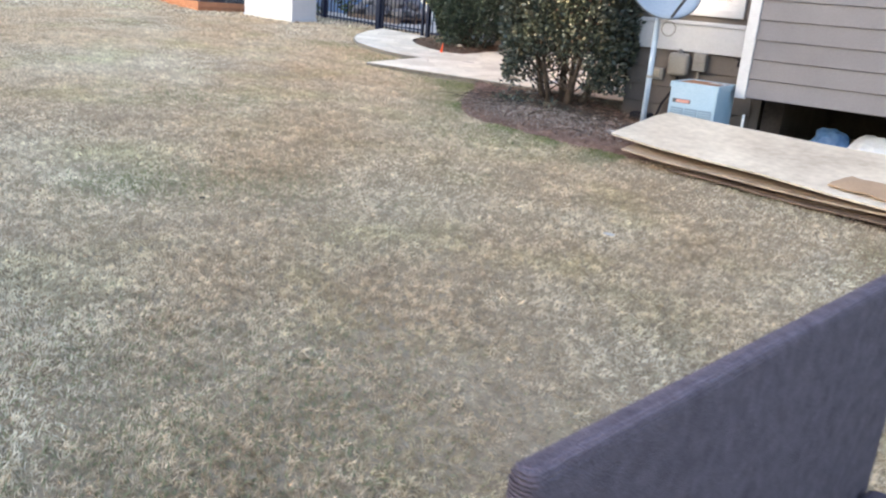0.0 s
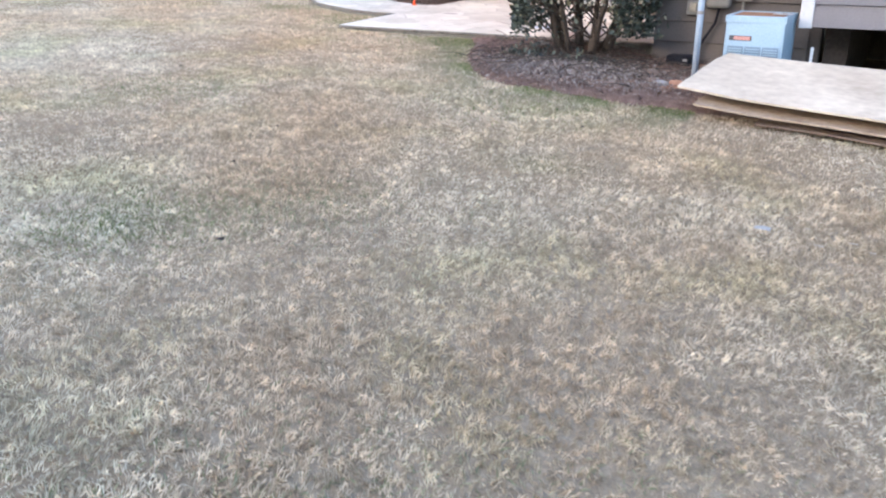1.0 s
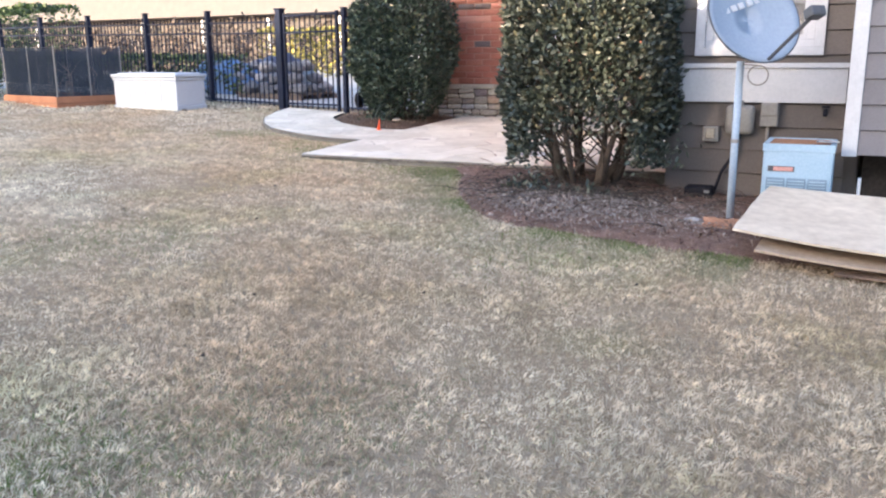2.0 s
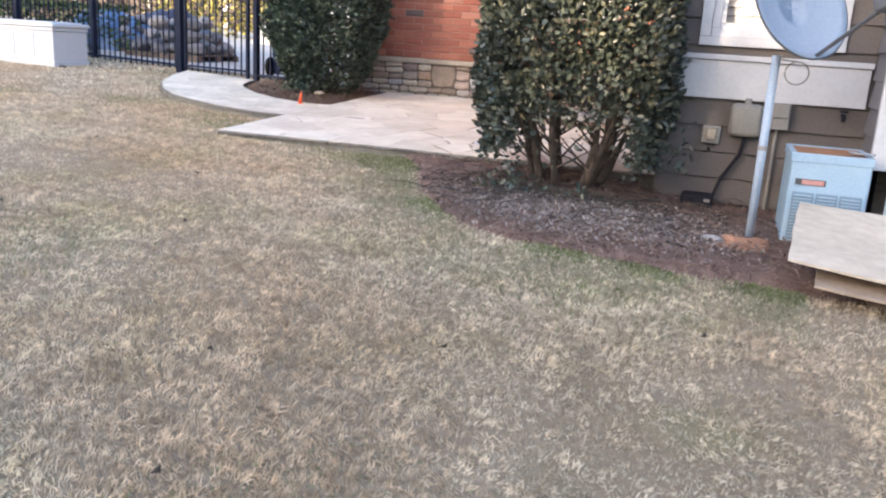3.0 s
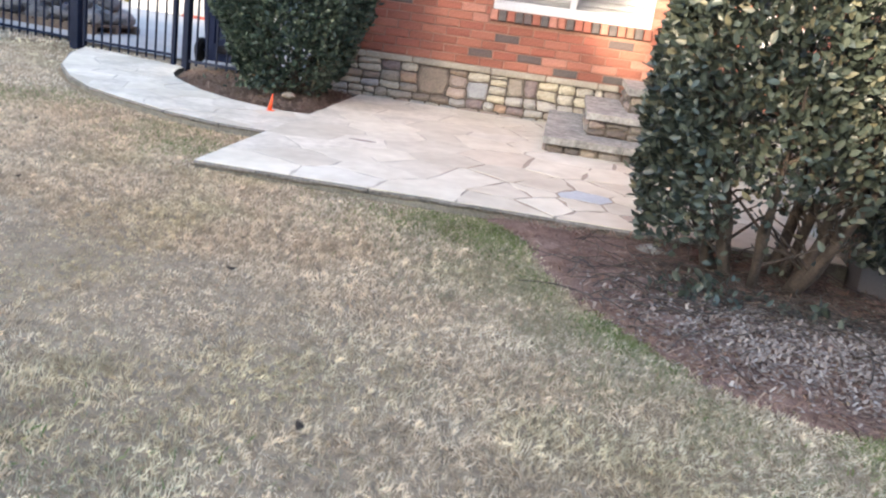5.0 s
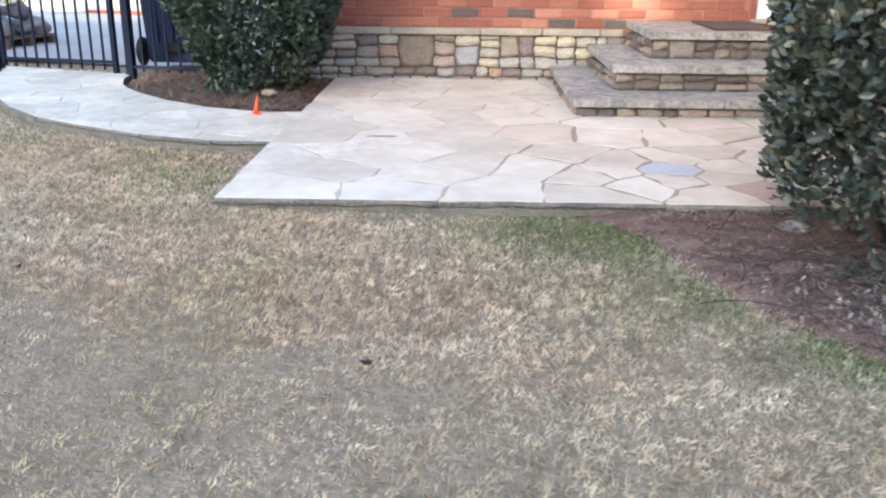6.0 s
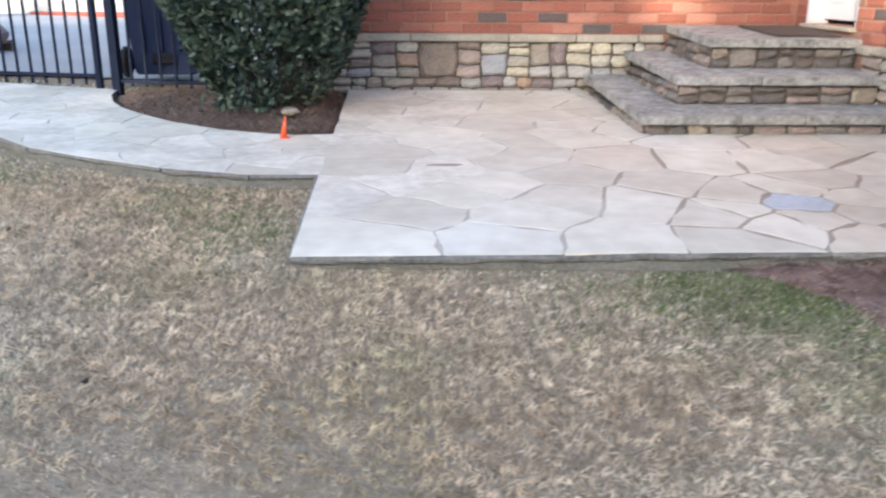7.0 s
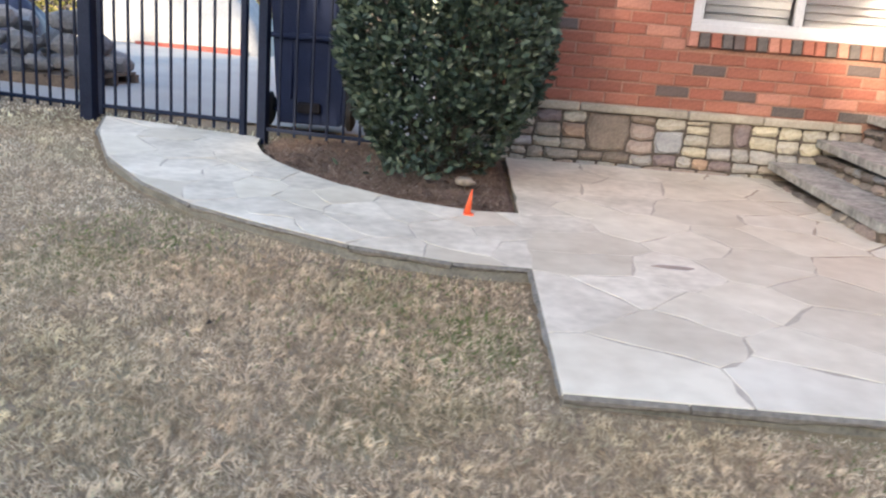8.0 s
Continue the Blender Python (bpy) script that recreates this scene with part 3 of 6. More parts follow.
def bed(name, outline, rise, label, heap_up=0.0):
    x0, x1 = min(p[0] for p in outline) - 0.1, max(p[0] for p in outline) + 0.1
    y0, y1 = min(p[1] for p in outline) - 0.1, max(p[1] for p in outline) + 0.1
    xs, ys = np.arange(x0, x1, 0.06), np.arange(y0, y1, 0.06)
    gx, gy = np.meshgrid(xs, ys)
    d = edge_distance(gx, gy, outline) * np.where(inside(gx, gy, outline), 1, -1)

    bm = bmesh.new()
    rows = []
    for j, y in enumerate(ys):
        row = []
        for i, x in enumerate(xs):
            h = min(max(0.45 * d[j, i] - 0.004, -0.08), rise)
            h += max(0.0, min(1.0, d[j, i] * 4)) * (0.028 * noise.noise((x * 5, y * 5, 1)) + 0.012 * noise.noise((x * 19, y * 19, 2)))
            h += heap_up * math.exp(-(((x + 2.75) / 0.55) ** 2) - ((y - 7.05) / 0.32) ** 2)
            row.append(bm.verts.new((x, y, float(land(x, y)) + h)))
        rows.append(row)
    for j in range(len(ys) - 1):
        for i in range(len(xs) - 1):
            if d[j, i] > -0.09:
                bm.faces.new((rows[j][i], rows[j][i + 1], rows[j + 1][i + 1], rows[j + 1][i]))
    loose = [v for v in bm.verts if not v.link_faces]
    bmesh.ops.delete(bm, geom=loose, context="VERTS")
    return structure(name, bm, M_MULCH, label, "mulch bed", True)


bed("mulch_bed", BED_HOUSE, 0.045, "reddish-brown mulch bed under the clipped shrub beside the house", 0.05)
bed("mulch_bed", BED_GATE, 0.055, "reddish-brown mulch bed between curved walk and patio")
structure("driveway", grid_sheet(steps((-40, 10), (-20, 10), (-6.65, 1)), steps((12.6, 12), (24, 10), (60, 1)), lambda x, y: float(land(x, y)) + 0.02), M_CONCRETE, "pale concrete driveway beyond the iron gate", "driveway")

# ---- house walls ----
WALL_Y, SIDE_X, SIDING_Y, BUMP_Y, BUMP_X = 12.12, -2.42, 8.05, 7.57, -1.135
LEDGE_TOP = 0.79


def wall_panel(bm, axis, at, thick, a0, a1, z0, z1, holes):
    """A thick wall in a plane, built round its openings (a0, a1, z0, z1)."""
    cuts = sorted({a0, a1, *(h[0] for h in holes), *(h[1] for h in holes)})
    for p, q in zip(cuts, cuts[1:]):
        spans, z = [], z0
        for h in sorted((h for h in holes if h[0] <= p and h[1] >= q), key=lambda h: h[2]):
            spans.append((z, h[2]))
            z = h[3]
        spans.append((z, z1))
        for lo, hi in spans:
            if hi - lo > 1e-4:
                if axis == "y":
                    box(bm, p, at, lo, q, at + thick, hi)
                else:
                    box(bm, at, p, lo, at + thick, q, hi)
    return bm


WINDOW = (-4.86, -3.33, 1.355, 2.45)
SIDE_WINDOW = (9.75, 10.95, 1.36, 2.45)
DOOR = (11.18, 11.93, 0.90, 2.92)
SIDING_WINDOW = (-2.17, -1.40, 1.19, 2.25)
wall_back = structure("wall_1", wall_panel(bmesh.new(), "y", WALL_Y, 0.25, -6.65, SIDE_X + 0.25, 0.1, 4.6, [WINDOW]), M_MORTAR, "red brick house wall on a field-stone base", "wall")
wall_side = structure("wall_2", wall_panel(bmesh.new(), "x", SIDE_X, 0.25, SIDING_Y + 0.2, WALL_Y, 0.1, 4.6, [SIDE_WINDOW, DOOR]), M_MORTAR, "red brick side wall with a white door", "wall")
wall_siding = structure("wall_3", wall_panel(bmesh.new(), "y", SIDING_Y + 0.02, 0.18, SIDE_X, BUMP_X + 0.1, -0.3, 4.6, [SIDING_WINDOW]), M_SIDING_TAN, "taupe lap-siding wall with a white band board", "wall")
bump = bmesh.new()
box(bump, BUMP_X + 0.02, BUMP_Y + 0.02, 0.46, 6.0, BUMP_Y + 0.2, 4.6)
box(bump, BUMP_X + 0.02, BUMP_Y + 0.2, 0.46, BUMP_X + 0.2, SIDING_Y + 0.02, 4.6)
box(bump, BUMP_X + 0.2, BUMP_Y + 0.2, 0.46, 6.0, 12.0, 0.56)
wall_bump = structure("wall_4", bump, M_SIDING, "grey lap-siding bay overhanging an open crawl space", "wall")
# Very dark walls that close the crawl space at back and sides.
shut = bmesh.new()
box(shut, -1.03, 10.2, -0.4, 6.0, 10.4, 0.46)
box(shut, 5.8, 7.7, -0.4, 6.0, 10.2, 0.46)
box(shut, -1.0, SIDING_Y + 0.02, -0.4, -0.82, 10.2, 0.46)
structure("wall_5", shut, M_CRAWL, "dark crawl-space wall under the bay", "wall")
roof = bmesh.new()
box(roof, -6.9, 11.8, 4.6, 6.4, 20.0, 4.75)
box(roof, SIDE_X - 0.3, 7.3, 4.6, 6.4, 11.8, 4.75)
structure("ceiling", roof, M_WHITE, "plain eaves over the house walls", "roof")
far_sides = bmesh.new()
box(far_sides, -6.65, WALL_Y + 0.25, 0.1, -6.4, 20.0, 4.6)
box(far_sides, 5.8, 7.8, 0.47, 6.0, 20.0, 4.6)
structure("wall_6", far_sides, M_MORTAR, "plain outer walls of the house", "wall")
structure("wall_7", cube(-6.4, 12.9, 0.3, 5.8, 13.0, 4.5), M_WHITE, "pale inner wall behind the windows", "wall")


def ledge(name, axis, at, a0, a1, label):
    owner = thing(name, label, "ledge", (a0 if axis == "y" else at, at if axis == "y" else a0, 0.7), kind="structure")
    a = a0
    while a < a1 - 0.02:
        b = min(a1, a + rng.uniform(0.45, 0.8))
        args = (a + 0.004, at - 0.045, LEDGE_TOP - 0.06, b - 0.004, at + 0.01, LEDGE_TOP) if axis == "y" else (at - 0.045, a + 0.004, LEDGE_TOP - 0.06, at + 0.01, b - 0.004, LEDGE_TOP)
        part("stone_cap", cube(*args, bevel=0.012, jitter=0.004), M_LEDGE, owner)
        a = b


ledge("ledge", "y", WALL_Y, -6.64, -3.52, "weathered stone ledge along the brick wall")
ledge("ledge", "x", SIDE_X, 8.3, 11.08, "weathered stone ledge along the side wall")


def siding(owner, mat, axis, at, a0, a1, first, last, rise, holes):
    """Lapped boards, each leaning out over the one below."""
    z = first
    while z < last:
        spans = [(a0, a1)]
        for h in holes:
            if h[2] < z + rise * 0.9 and h[3] > z + rise * 0.1:
                spans = [s for p, q in spans for s in ((p, min(q, h[0])), (max(p, h[1]), q)) if s[1] - s[0] > 0.02]
        for p, q in spans:
            bm = bmesh.new()
            sec = [(0.02, rise + 0.02), (0.012, rise + 0.02), (-0.006, 0.004), (-0.003, 0.0), (0.02, 0.0)]
            rings = []
            for a in (p, q):
                ring = []
                for out, up in sec:
                    x, y = (a, at + out) if axis == "y" else (at + out, a)
                    ring.append(bm.verts.new((x, y, z + up)))
                rings.append(ring)
            for k in range(5):
                bm.faces.new((rings[0][k], rings[0][(k + 1) % 5], rings[1][(k + 1) % 5], rings[1][k]))
            bm.faces.new(rings[0])
            bm.faces.new(rings[1][::-1])
            part("siding_board", bm, mat, owner)
        z += rise


siding(wall_siding, M_SIDING_TAN, "y", SIDING_Y, SIDE_X, BUMP_X + 0.01, -0.29, 2.6, 0.1775, [SIDING_WINDOW])
siding(wall_bump, M_SIDING, "y", BUMP_Y, BUMP_X + 0.08, 6.0, 0.46, 2.6, 0.170, [])
siding(wall_bump, M_SIDING, "x", BUMP_X, BUMP_Y + 0.03, SIDING_Y, 0.46, 2.6, 0.170, [])
board = tagged(part("corner_board", cube(BUMP_X - 0.012, BUMP_Y - 0.018, 0.452, BUMP_X + 0.082, BUMP_Y + 0.03, 4.6, bevel=0.004), M_WHITE), "white-painted corner board at the edge of the bay", "trim", kind="structure")
band = thing("trim", "wide white band board on taupe siding", "trim", (-2.4, SIDING_Y, 0.78), kind="structure")
part("board", cube(SIDE_X + 0.01, SIDING_Y - 0.028, 0.784, -1.155, SIDING_Y - 0.002, 1.035, bevel=0.004), M_WHITE, band)
part("drip_cap", cube(SIDE_X + 0.01, SIDING_Y - 0.045, 1.037, -1.145, SIDING_Y - 0.002, 1.075, bevel=0.006), M_WHITE, band)


def window(name, axis, at, hole, label, sashes, louvers):
    a0, a1, z0, z1 = hole
    spin = Matrix.Identity(4) if axis == "y" else Matrix.Translation((at, 0, 0)) @ Matrix.Rotation(radians(90), 4, "Z") @ Matrix.Diagonal((1, -1, 1, 1))
    shift = Matrix.Translation((0, at, 0)) if axis == "y" else spin
    owner = thing(name, label, "window", shift @ Vector((a0, 0, z0)), kind="structure")
    fw = 0.055

    def bar(label_name, x0, y0, zz0, x1, y1, zz1, mat=M_WHITE, parent=owner, bevel=0.005):
        bm = cube(x0, y0, zz0, x1, y1, zz1, bevel=bevel)
        bm.transform(shift)
        return part(label_name, bm, mat, parent)

    frame_bm = bmesh.new()
    for q in ((a0, z0, a1, z0 + fw), (a0, z1 - fw, a1, z1), (a0, z0 + fw, a0 + fw, z1 - fw), (a1 - fw, z0 + fw, a1, z1 - fw)):
        box(frame_bm, q[0], 0.01, q[1], q[2], 0.09, q[3], bevel=0.004)
    frame_bm.transform(shift)
    part("window_frame", frame_bm, M_WHITE, owner)
    step = (a1 - a0 - 2 * fw) / sashes
    for k in range(sashes):
        p, q = a0 + fw + k * step, a0 + fw + (k + 1) * step
        sash_bm = bmesh.new()
        for e in ((p, z0 + fw, q, z0 + fw + 0.035), (p, z1 - fw - 0.035, q, z1 - fw), (p, z0 + fw + 0.035, p + 0.03, z1 - fw - 0.035), (q - 0.03, z0 + fw + 0.035, q, z1 - fw - 0.035)):
            box(sash_bm, e[0] + 0.001, 0.03, e[1] + 0.001, e[2] - 0.001, 0.075, e[3] - 0.001)
        sash_bm.transform(shift)
        sash = part("sash", sash_bm, M_WHITE, owner)
        glass = bar("pane", p + 0.031, 0.05, z0 + fw + 0.036, q - 0.031, 0.056, z1 - fw - 0.036, M_PANE, sash, 0)
        glass.visible_shadow = False
        if louvers:
            z = z0 + fw + 0.06
            while z < z1 - fw - 0.05:
                slat = cube(p + 0.03, -0.032, -0.004, q - 0.03, 0.032, 0.004, m=Matrix.Translation((0, 0.15, z)) @ Matrix.Rotation(radians(68), 4, "X"))
                slat.transform(shift)
                part("shutter_slat", slat, M_WHITE, owner)
                z += 0.058
    return owner


window("window_1", "y", WALL_Y, WINDOW, "white twin window with pale louvred shutters above brick sill", 2, True)
window("window_2", "x", SIDE_X, SIDE_WINDOW, "white-framed window in the brick side wall", 1, True)
siding_window = window("window_3", "y", SIDING_Y, SIDING_WINDOW, "white-framed window in the taupe siding", 1, True)
casing = bmesh.new()
wx0, wx1, wz0, wz1 = SIDING_WINDOW
for q in ((wx0 - 0.07, wz0 - 0.06, wx1 + 0.07, wz0), (wx0 - 0.07, wz0, wx0, wz1), (wx1, wz0, wx1 + 0.07, wz1), (wx0 - 0.07, wz1, wx1 + 0.07, wz1 + 0.08)):
    box(casing, q[0], SIDING_Y - 0.03, q[1], q[2], SIDING_Y + 0.01, q[3], bevel=0.004)
part("casing", casing, M_WHITE, siding_window)

door = thing("door_1", "white panelled side door in a deep white jamb", "door", (SIDE_X, DOOR[0], DOOR[2]), kind="structure")
jamb = bmesh.new()
box(jamb, SIDE_X - 0.012, DOOR[1] - 0.03, DOOR[2], SIDE_X + 0.16, DOOR[1] + 0.001, DOOR[3], bevel=0.004)
box(jamb, SIDE_X + 0.002, DOOR[0] - 0.001, DOOR[2], SIDE_X + 0.16, DOOR[0] + 0.03, DOOR[3], bevel=0.004)
box(jamb, SIDE_X + 0.002, DOOR[0] + 0.03, DOOR[3] - 0.03, SIDE_X + 0.16, DOOR[1] - 0.03, DOOR[3], bevel=0.004)
part("jamb", jamb, M_WHITE, door)
leaf = part("door_leaf", cube(SIDE_X + 0.12, DOOR[0] + 0.032, DOOR[2] + 0.035, SIDE_X + 0.16, DOOR[1] - 0.032, DOOR[3] - 0.034, bevel=0.003), M_WHITE, door)
for p0, p1, q0, q1 in ((0.10, 0.33, 0.16, 0.75), (0.40, 0.63, 0.16, 0.75), (0.10, 0.33, 0.9, 1.85), (0.40, 0.63, 0.9, 1.85)):
    rim = bmesh.new()
    ya, yb, za, zb = DOOR[0] + p0, DOOR[0] + p1, DOOR[2] + q0, DOOR[2] + q1
    for e in ((ya, za, yb, za + 0.025), (ya, zb - 0.025, yb, zb), (ya, za + 0.025, ya + 0.025, zb - 0.025), (yb - 0.025, za + 0.025, yb, zb - 0.025)):
        box(rim, SIDE_X + 0.108, e[0], e[1], SIDE_X + 0.1195, e[2], e[3], bevel=0.003)
    part("moulding", rim, M_WHITE, leaf)
part("threshold", cube(SIDE_X - 0.05, DOOR[0] - 0.02, DOOR[2] - 0.03, SIDE_X + 0.17, DOOR[1] + 0.02, DOOR[2] - 0.001, bevel=0.006), M_LEDGE, door)

# ---- stone steps ----
stairs = thing("stone_steps", "three grey flagstone steps on stacked stone risers", "steps", (-3.3, 11.2, 0.3))
TREADS = [(-4.16, 10.34, 0.40), (-3.84, 10.70, 0.605), (-3.51, 11.06, 0.825)]


def tread_top(k):
    x, y0, z = TREADS[k]
    return lambda y: z + 0.045 * (y - y0)


def sloped_block(x0, y0, x1, y1, low, high, bevel=0.01, wobble=0.0):
    bm = bmesh.new()
    n = max(2, int((x1 - x0) / 0.18))
    quads = []
    for j, y in enumerate((y0, y1)):
        for k in range(n + 1):
            x = x0 + (x1 - x0) * k / n
            yy = y + (rng.uniform(-wobble, wobble) if 0 < k < n or j == 0 else 0)
            quads.append((bm.verts.new((x, yy, low(y))), bm.verts.new((x, yy, high(y) + rng.uniform(-wobble, wobble) * 0.4))))
    a, b = quads[: n + 1], quads[n + 1 :]
    for k in range(n):
        bm.faces.new((a[k][0], a[k + 1][0], a[k + 1][1], a[k][1]))
        bm.faces.new((b[k + 1][0], b[k][0], b[k][1], b[k + 1][1]))
        bm.faces.new((a[k][1], a[k + 1][1], b[k + 1][1], b[k][1]))
        bm.faces.new((a[k + 1][0], a[k][0], b[k][0], b[k + 1][0]))
    bm.faces.new((a[0][0], a[0][1], b[0][1], b[0][0]))
    bm.faces.new((a[n][1], a[n][0], b[n][0], b[n][1]))
    bmesh.ops.bevel(bm, geom=[e for e in bm.edges if e.calc_face_angle(0) > 1.0], offset=bevel, segments=2, affect="EDGES")
    return bm


def riser_blocks(owner, axis, at, a0, a1, low, high, mat_pick):
    """A course or two of small stones in front of a core."""
    a = a0
    while a < a1 - 0.02:
        w = min(rng.uniform(0.10, 0.24), a1 - a)
        if a1 - a - w < 0.07:
            w = a1 - a
        rows = 2 if high - low > 0.11 and rng.random() < 0.75 else 1
        cut = [low, low + (high - low) * rng.uniform(0.42, 0.58), high] if rows == 2 else [low, high]
        for z0, z1 in zip(cut, cut[1:]):
            me = rubble(a, a + w, z0, z1, rng, 0.0035)
            m = Matrix.Translation((a + w / 2, at - 0.02, (z0 + z1) / 2)) if axis == "y" else Matrix.Translation((at - 0.02, a + w / 2, (z0 + z1) / 2)) @ Matrix.Rotation(radians(-90), 4, "Z")
            piece("stone", me, mat_pick(), owner, m)
        a += w


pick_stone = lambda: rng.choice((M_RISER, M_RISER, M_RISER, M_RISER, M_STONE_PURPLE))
for k, (x, y, z) in enumerate(TREADS):
    low = paving(x, y) - 0.05 if k == 0 else TREADS[k - 1][2] - 0.02
    top = tread_top(k)
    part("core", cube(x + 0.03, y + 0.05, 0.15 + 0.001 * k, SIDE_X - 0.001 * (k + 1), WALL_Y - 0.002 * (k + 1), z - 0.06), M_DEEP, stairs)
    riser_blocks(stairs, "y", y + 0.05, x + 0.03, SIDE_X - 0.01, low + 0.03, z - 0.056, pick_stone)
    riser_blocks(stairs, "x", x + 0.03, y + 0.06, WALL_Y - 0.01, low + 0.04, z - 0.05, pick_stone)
    cuts = [x, x + (SIDE_X - x) * rng.uniform(0.3, 0.45), x + (SIDE_X - x) * rng.uniform(0.6, 0.75), SIDE_X - 0.004]
    deep = TREADS[k + 1][1] + 0.12 if k < 2 else WALL_Y - 0.05
    for p, q in zip(cuts, cuts[1:]):
        part("tread", sloped_block(p + 0.003, y, q - 0.003, deep, lambda v, t=top: t(v) - 0.055, top, 0.01, 0.006), M_TREAD, stairs)
    if k < 2:
        part("tread", sloped_block(x, deep + 0.006, TREADS[k + 1][0] + 0.12, WALL_Y - 0.05, lambda v, t=top: t(v) - 0.055, top, 0.01, 0.004), M_TREAD, stairs)
mat_bm = sloped_block(-2.98, 11.2, -2.50, 11.92, lambda v: tread_top(2)(v) + 0.003, lambda v: tread_top(2)(v) + 0.018, 0.004)
tagged(part("door_mat", mat_bm, M_MAT), "dark brown bristle mat on the stone landing", "doormat")

# ---- fence and gate ----
FENCE_DIR = Vector((1.38, -0.317, 0)).normalized()
GATE_POST, GATE_STILE, HINGE = Vector((-9.22, 12.15, 0)), Vector((-8.0, 11.877, 0)), Vector((-7.85, 11.84, 0))
FENCE_TURN = math.atan2(FENCE_DIR.y, FENCE_DIR.x)


def along(p, d):
    q = p + FENCE_DIR * d
    return q


def upright(name, p, half, z0, z1, owner, cap=False):
    m = Matrix.Translation((p.x, p.y, 0)) @ Matrix.Rotation(FENCE_TURN, 4, "Z")
    ob = part(name, cube(-half, -half, z0, half, half, z1, bevel=half * 0.15, m=m), M_IRON, owner)
    if cap:
        part("cap", cube(-half * 1.25, -half * 1.25, z1, half * 1.25, half * 1.25, z1 + 0.02, bevel=0.006, m=m), M_IRON, ob)
    return ob


def rail(p, q, z, owner, half=0.014, drop=0.0):
    d = (q - p).length
    m = Matrix.Translation((p.x, p.y, z)) @ Matrix.Rotation(FENCE_TURN, 4, "Z")
    bm = cube(0, -half, -half, d, half, half, bevel=0.003)
    for v in bm.verts:
        v.co.z += drop * v.co.x / d
    bm.transform(m)
    part("rail", bm, M_IRON, owner)


def pickets(p, q, z0, z1, owner, pitch=0.117, half=0.008):
    d = (q - p).length
    n = max(1, round(d / pitch))
    for k in range(1, n):
        c = p + (q - p) * (k / n)
        m = Matrix.Translation((c.x, c.y, 0)) @ Matrix.Rotation(FENCE_TURN, 4, "Z")
        part("picket", cube(-half, -half, z0(c), half, half, z1(c), m=m), M_IRON, owner)


gate = thing("metal_gate", "black iron picket gate standing across the walk", "gate", (GATE_STILE.x, GATE_STILE.y, 0.38))
g0, g1 = along(GATE_POST, 0.09), GATE_STILE
upright("stile", g1, 0.022, 0.375, 1.84, gate)
upright("stile", along(g0, 0.01), 0.018, 0.41, 1.84, gate)
for z in (0.475, 1.55, 1.80):
    rail(along(g0, 0.03), along(g1, -0.02), z, gate)
pickets(along(g0, 0.01), g1, lambda c: 0.405, lambda c: 1.79, gate)
fence = thing("fence", "black iron picket fence with square posts", "fence", (GATE_POST.x, GATE_POST.y, 0.4))
spots = [GATE_POST]
for d in (1.85, 3.72, 5.75, 7.7, 9.6, 11.5):
    spots.append(along(GATE_POST, -d))
for k, p in enumerate(spots):
    upright("post", p, 0.055 if k == 0 else 0.038, float(land(p.x, p.y)) - 0.05, 1.90 + 0.035 * k, fence, True)
for k, (p, q) in enumerate(zip(spots, spots[1:])):
    lift = 0.035 * k
    for z in (0.47 + lift, 1.55 + lift, 1.72 + lift):
        rail(along(q, 0.03), along(p, -0.03), z + 0.03, fence, drop=-0.03)
    pickets(q, p, lambda c, l=lift: 0.43 + l, lambda c, l=lift: 1.82 + l, fence)
fence_short = thing("fence", "short black iron fence run behind the shrub", "fence", (HINGE.x, HINGE.y, 0.38))
end = along(HINGE, 1.22)
upright("post", HINGE, 0.034, 0.33, 1.86, fence_short, True)
for z in (0.44, 1.55, 1.72):
    rail(along(HINGE, 0.03), end, z, fence_short)
pickets(HINGE, end, lambda c: 0.40, lambda c: 1.80, fence_short)

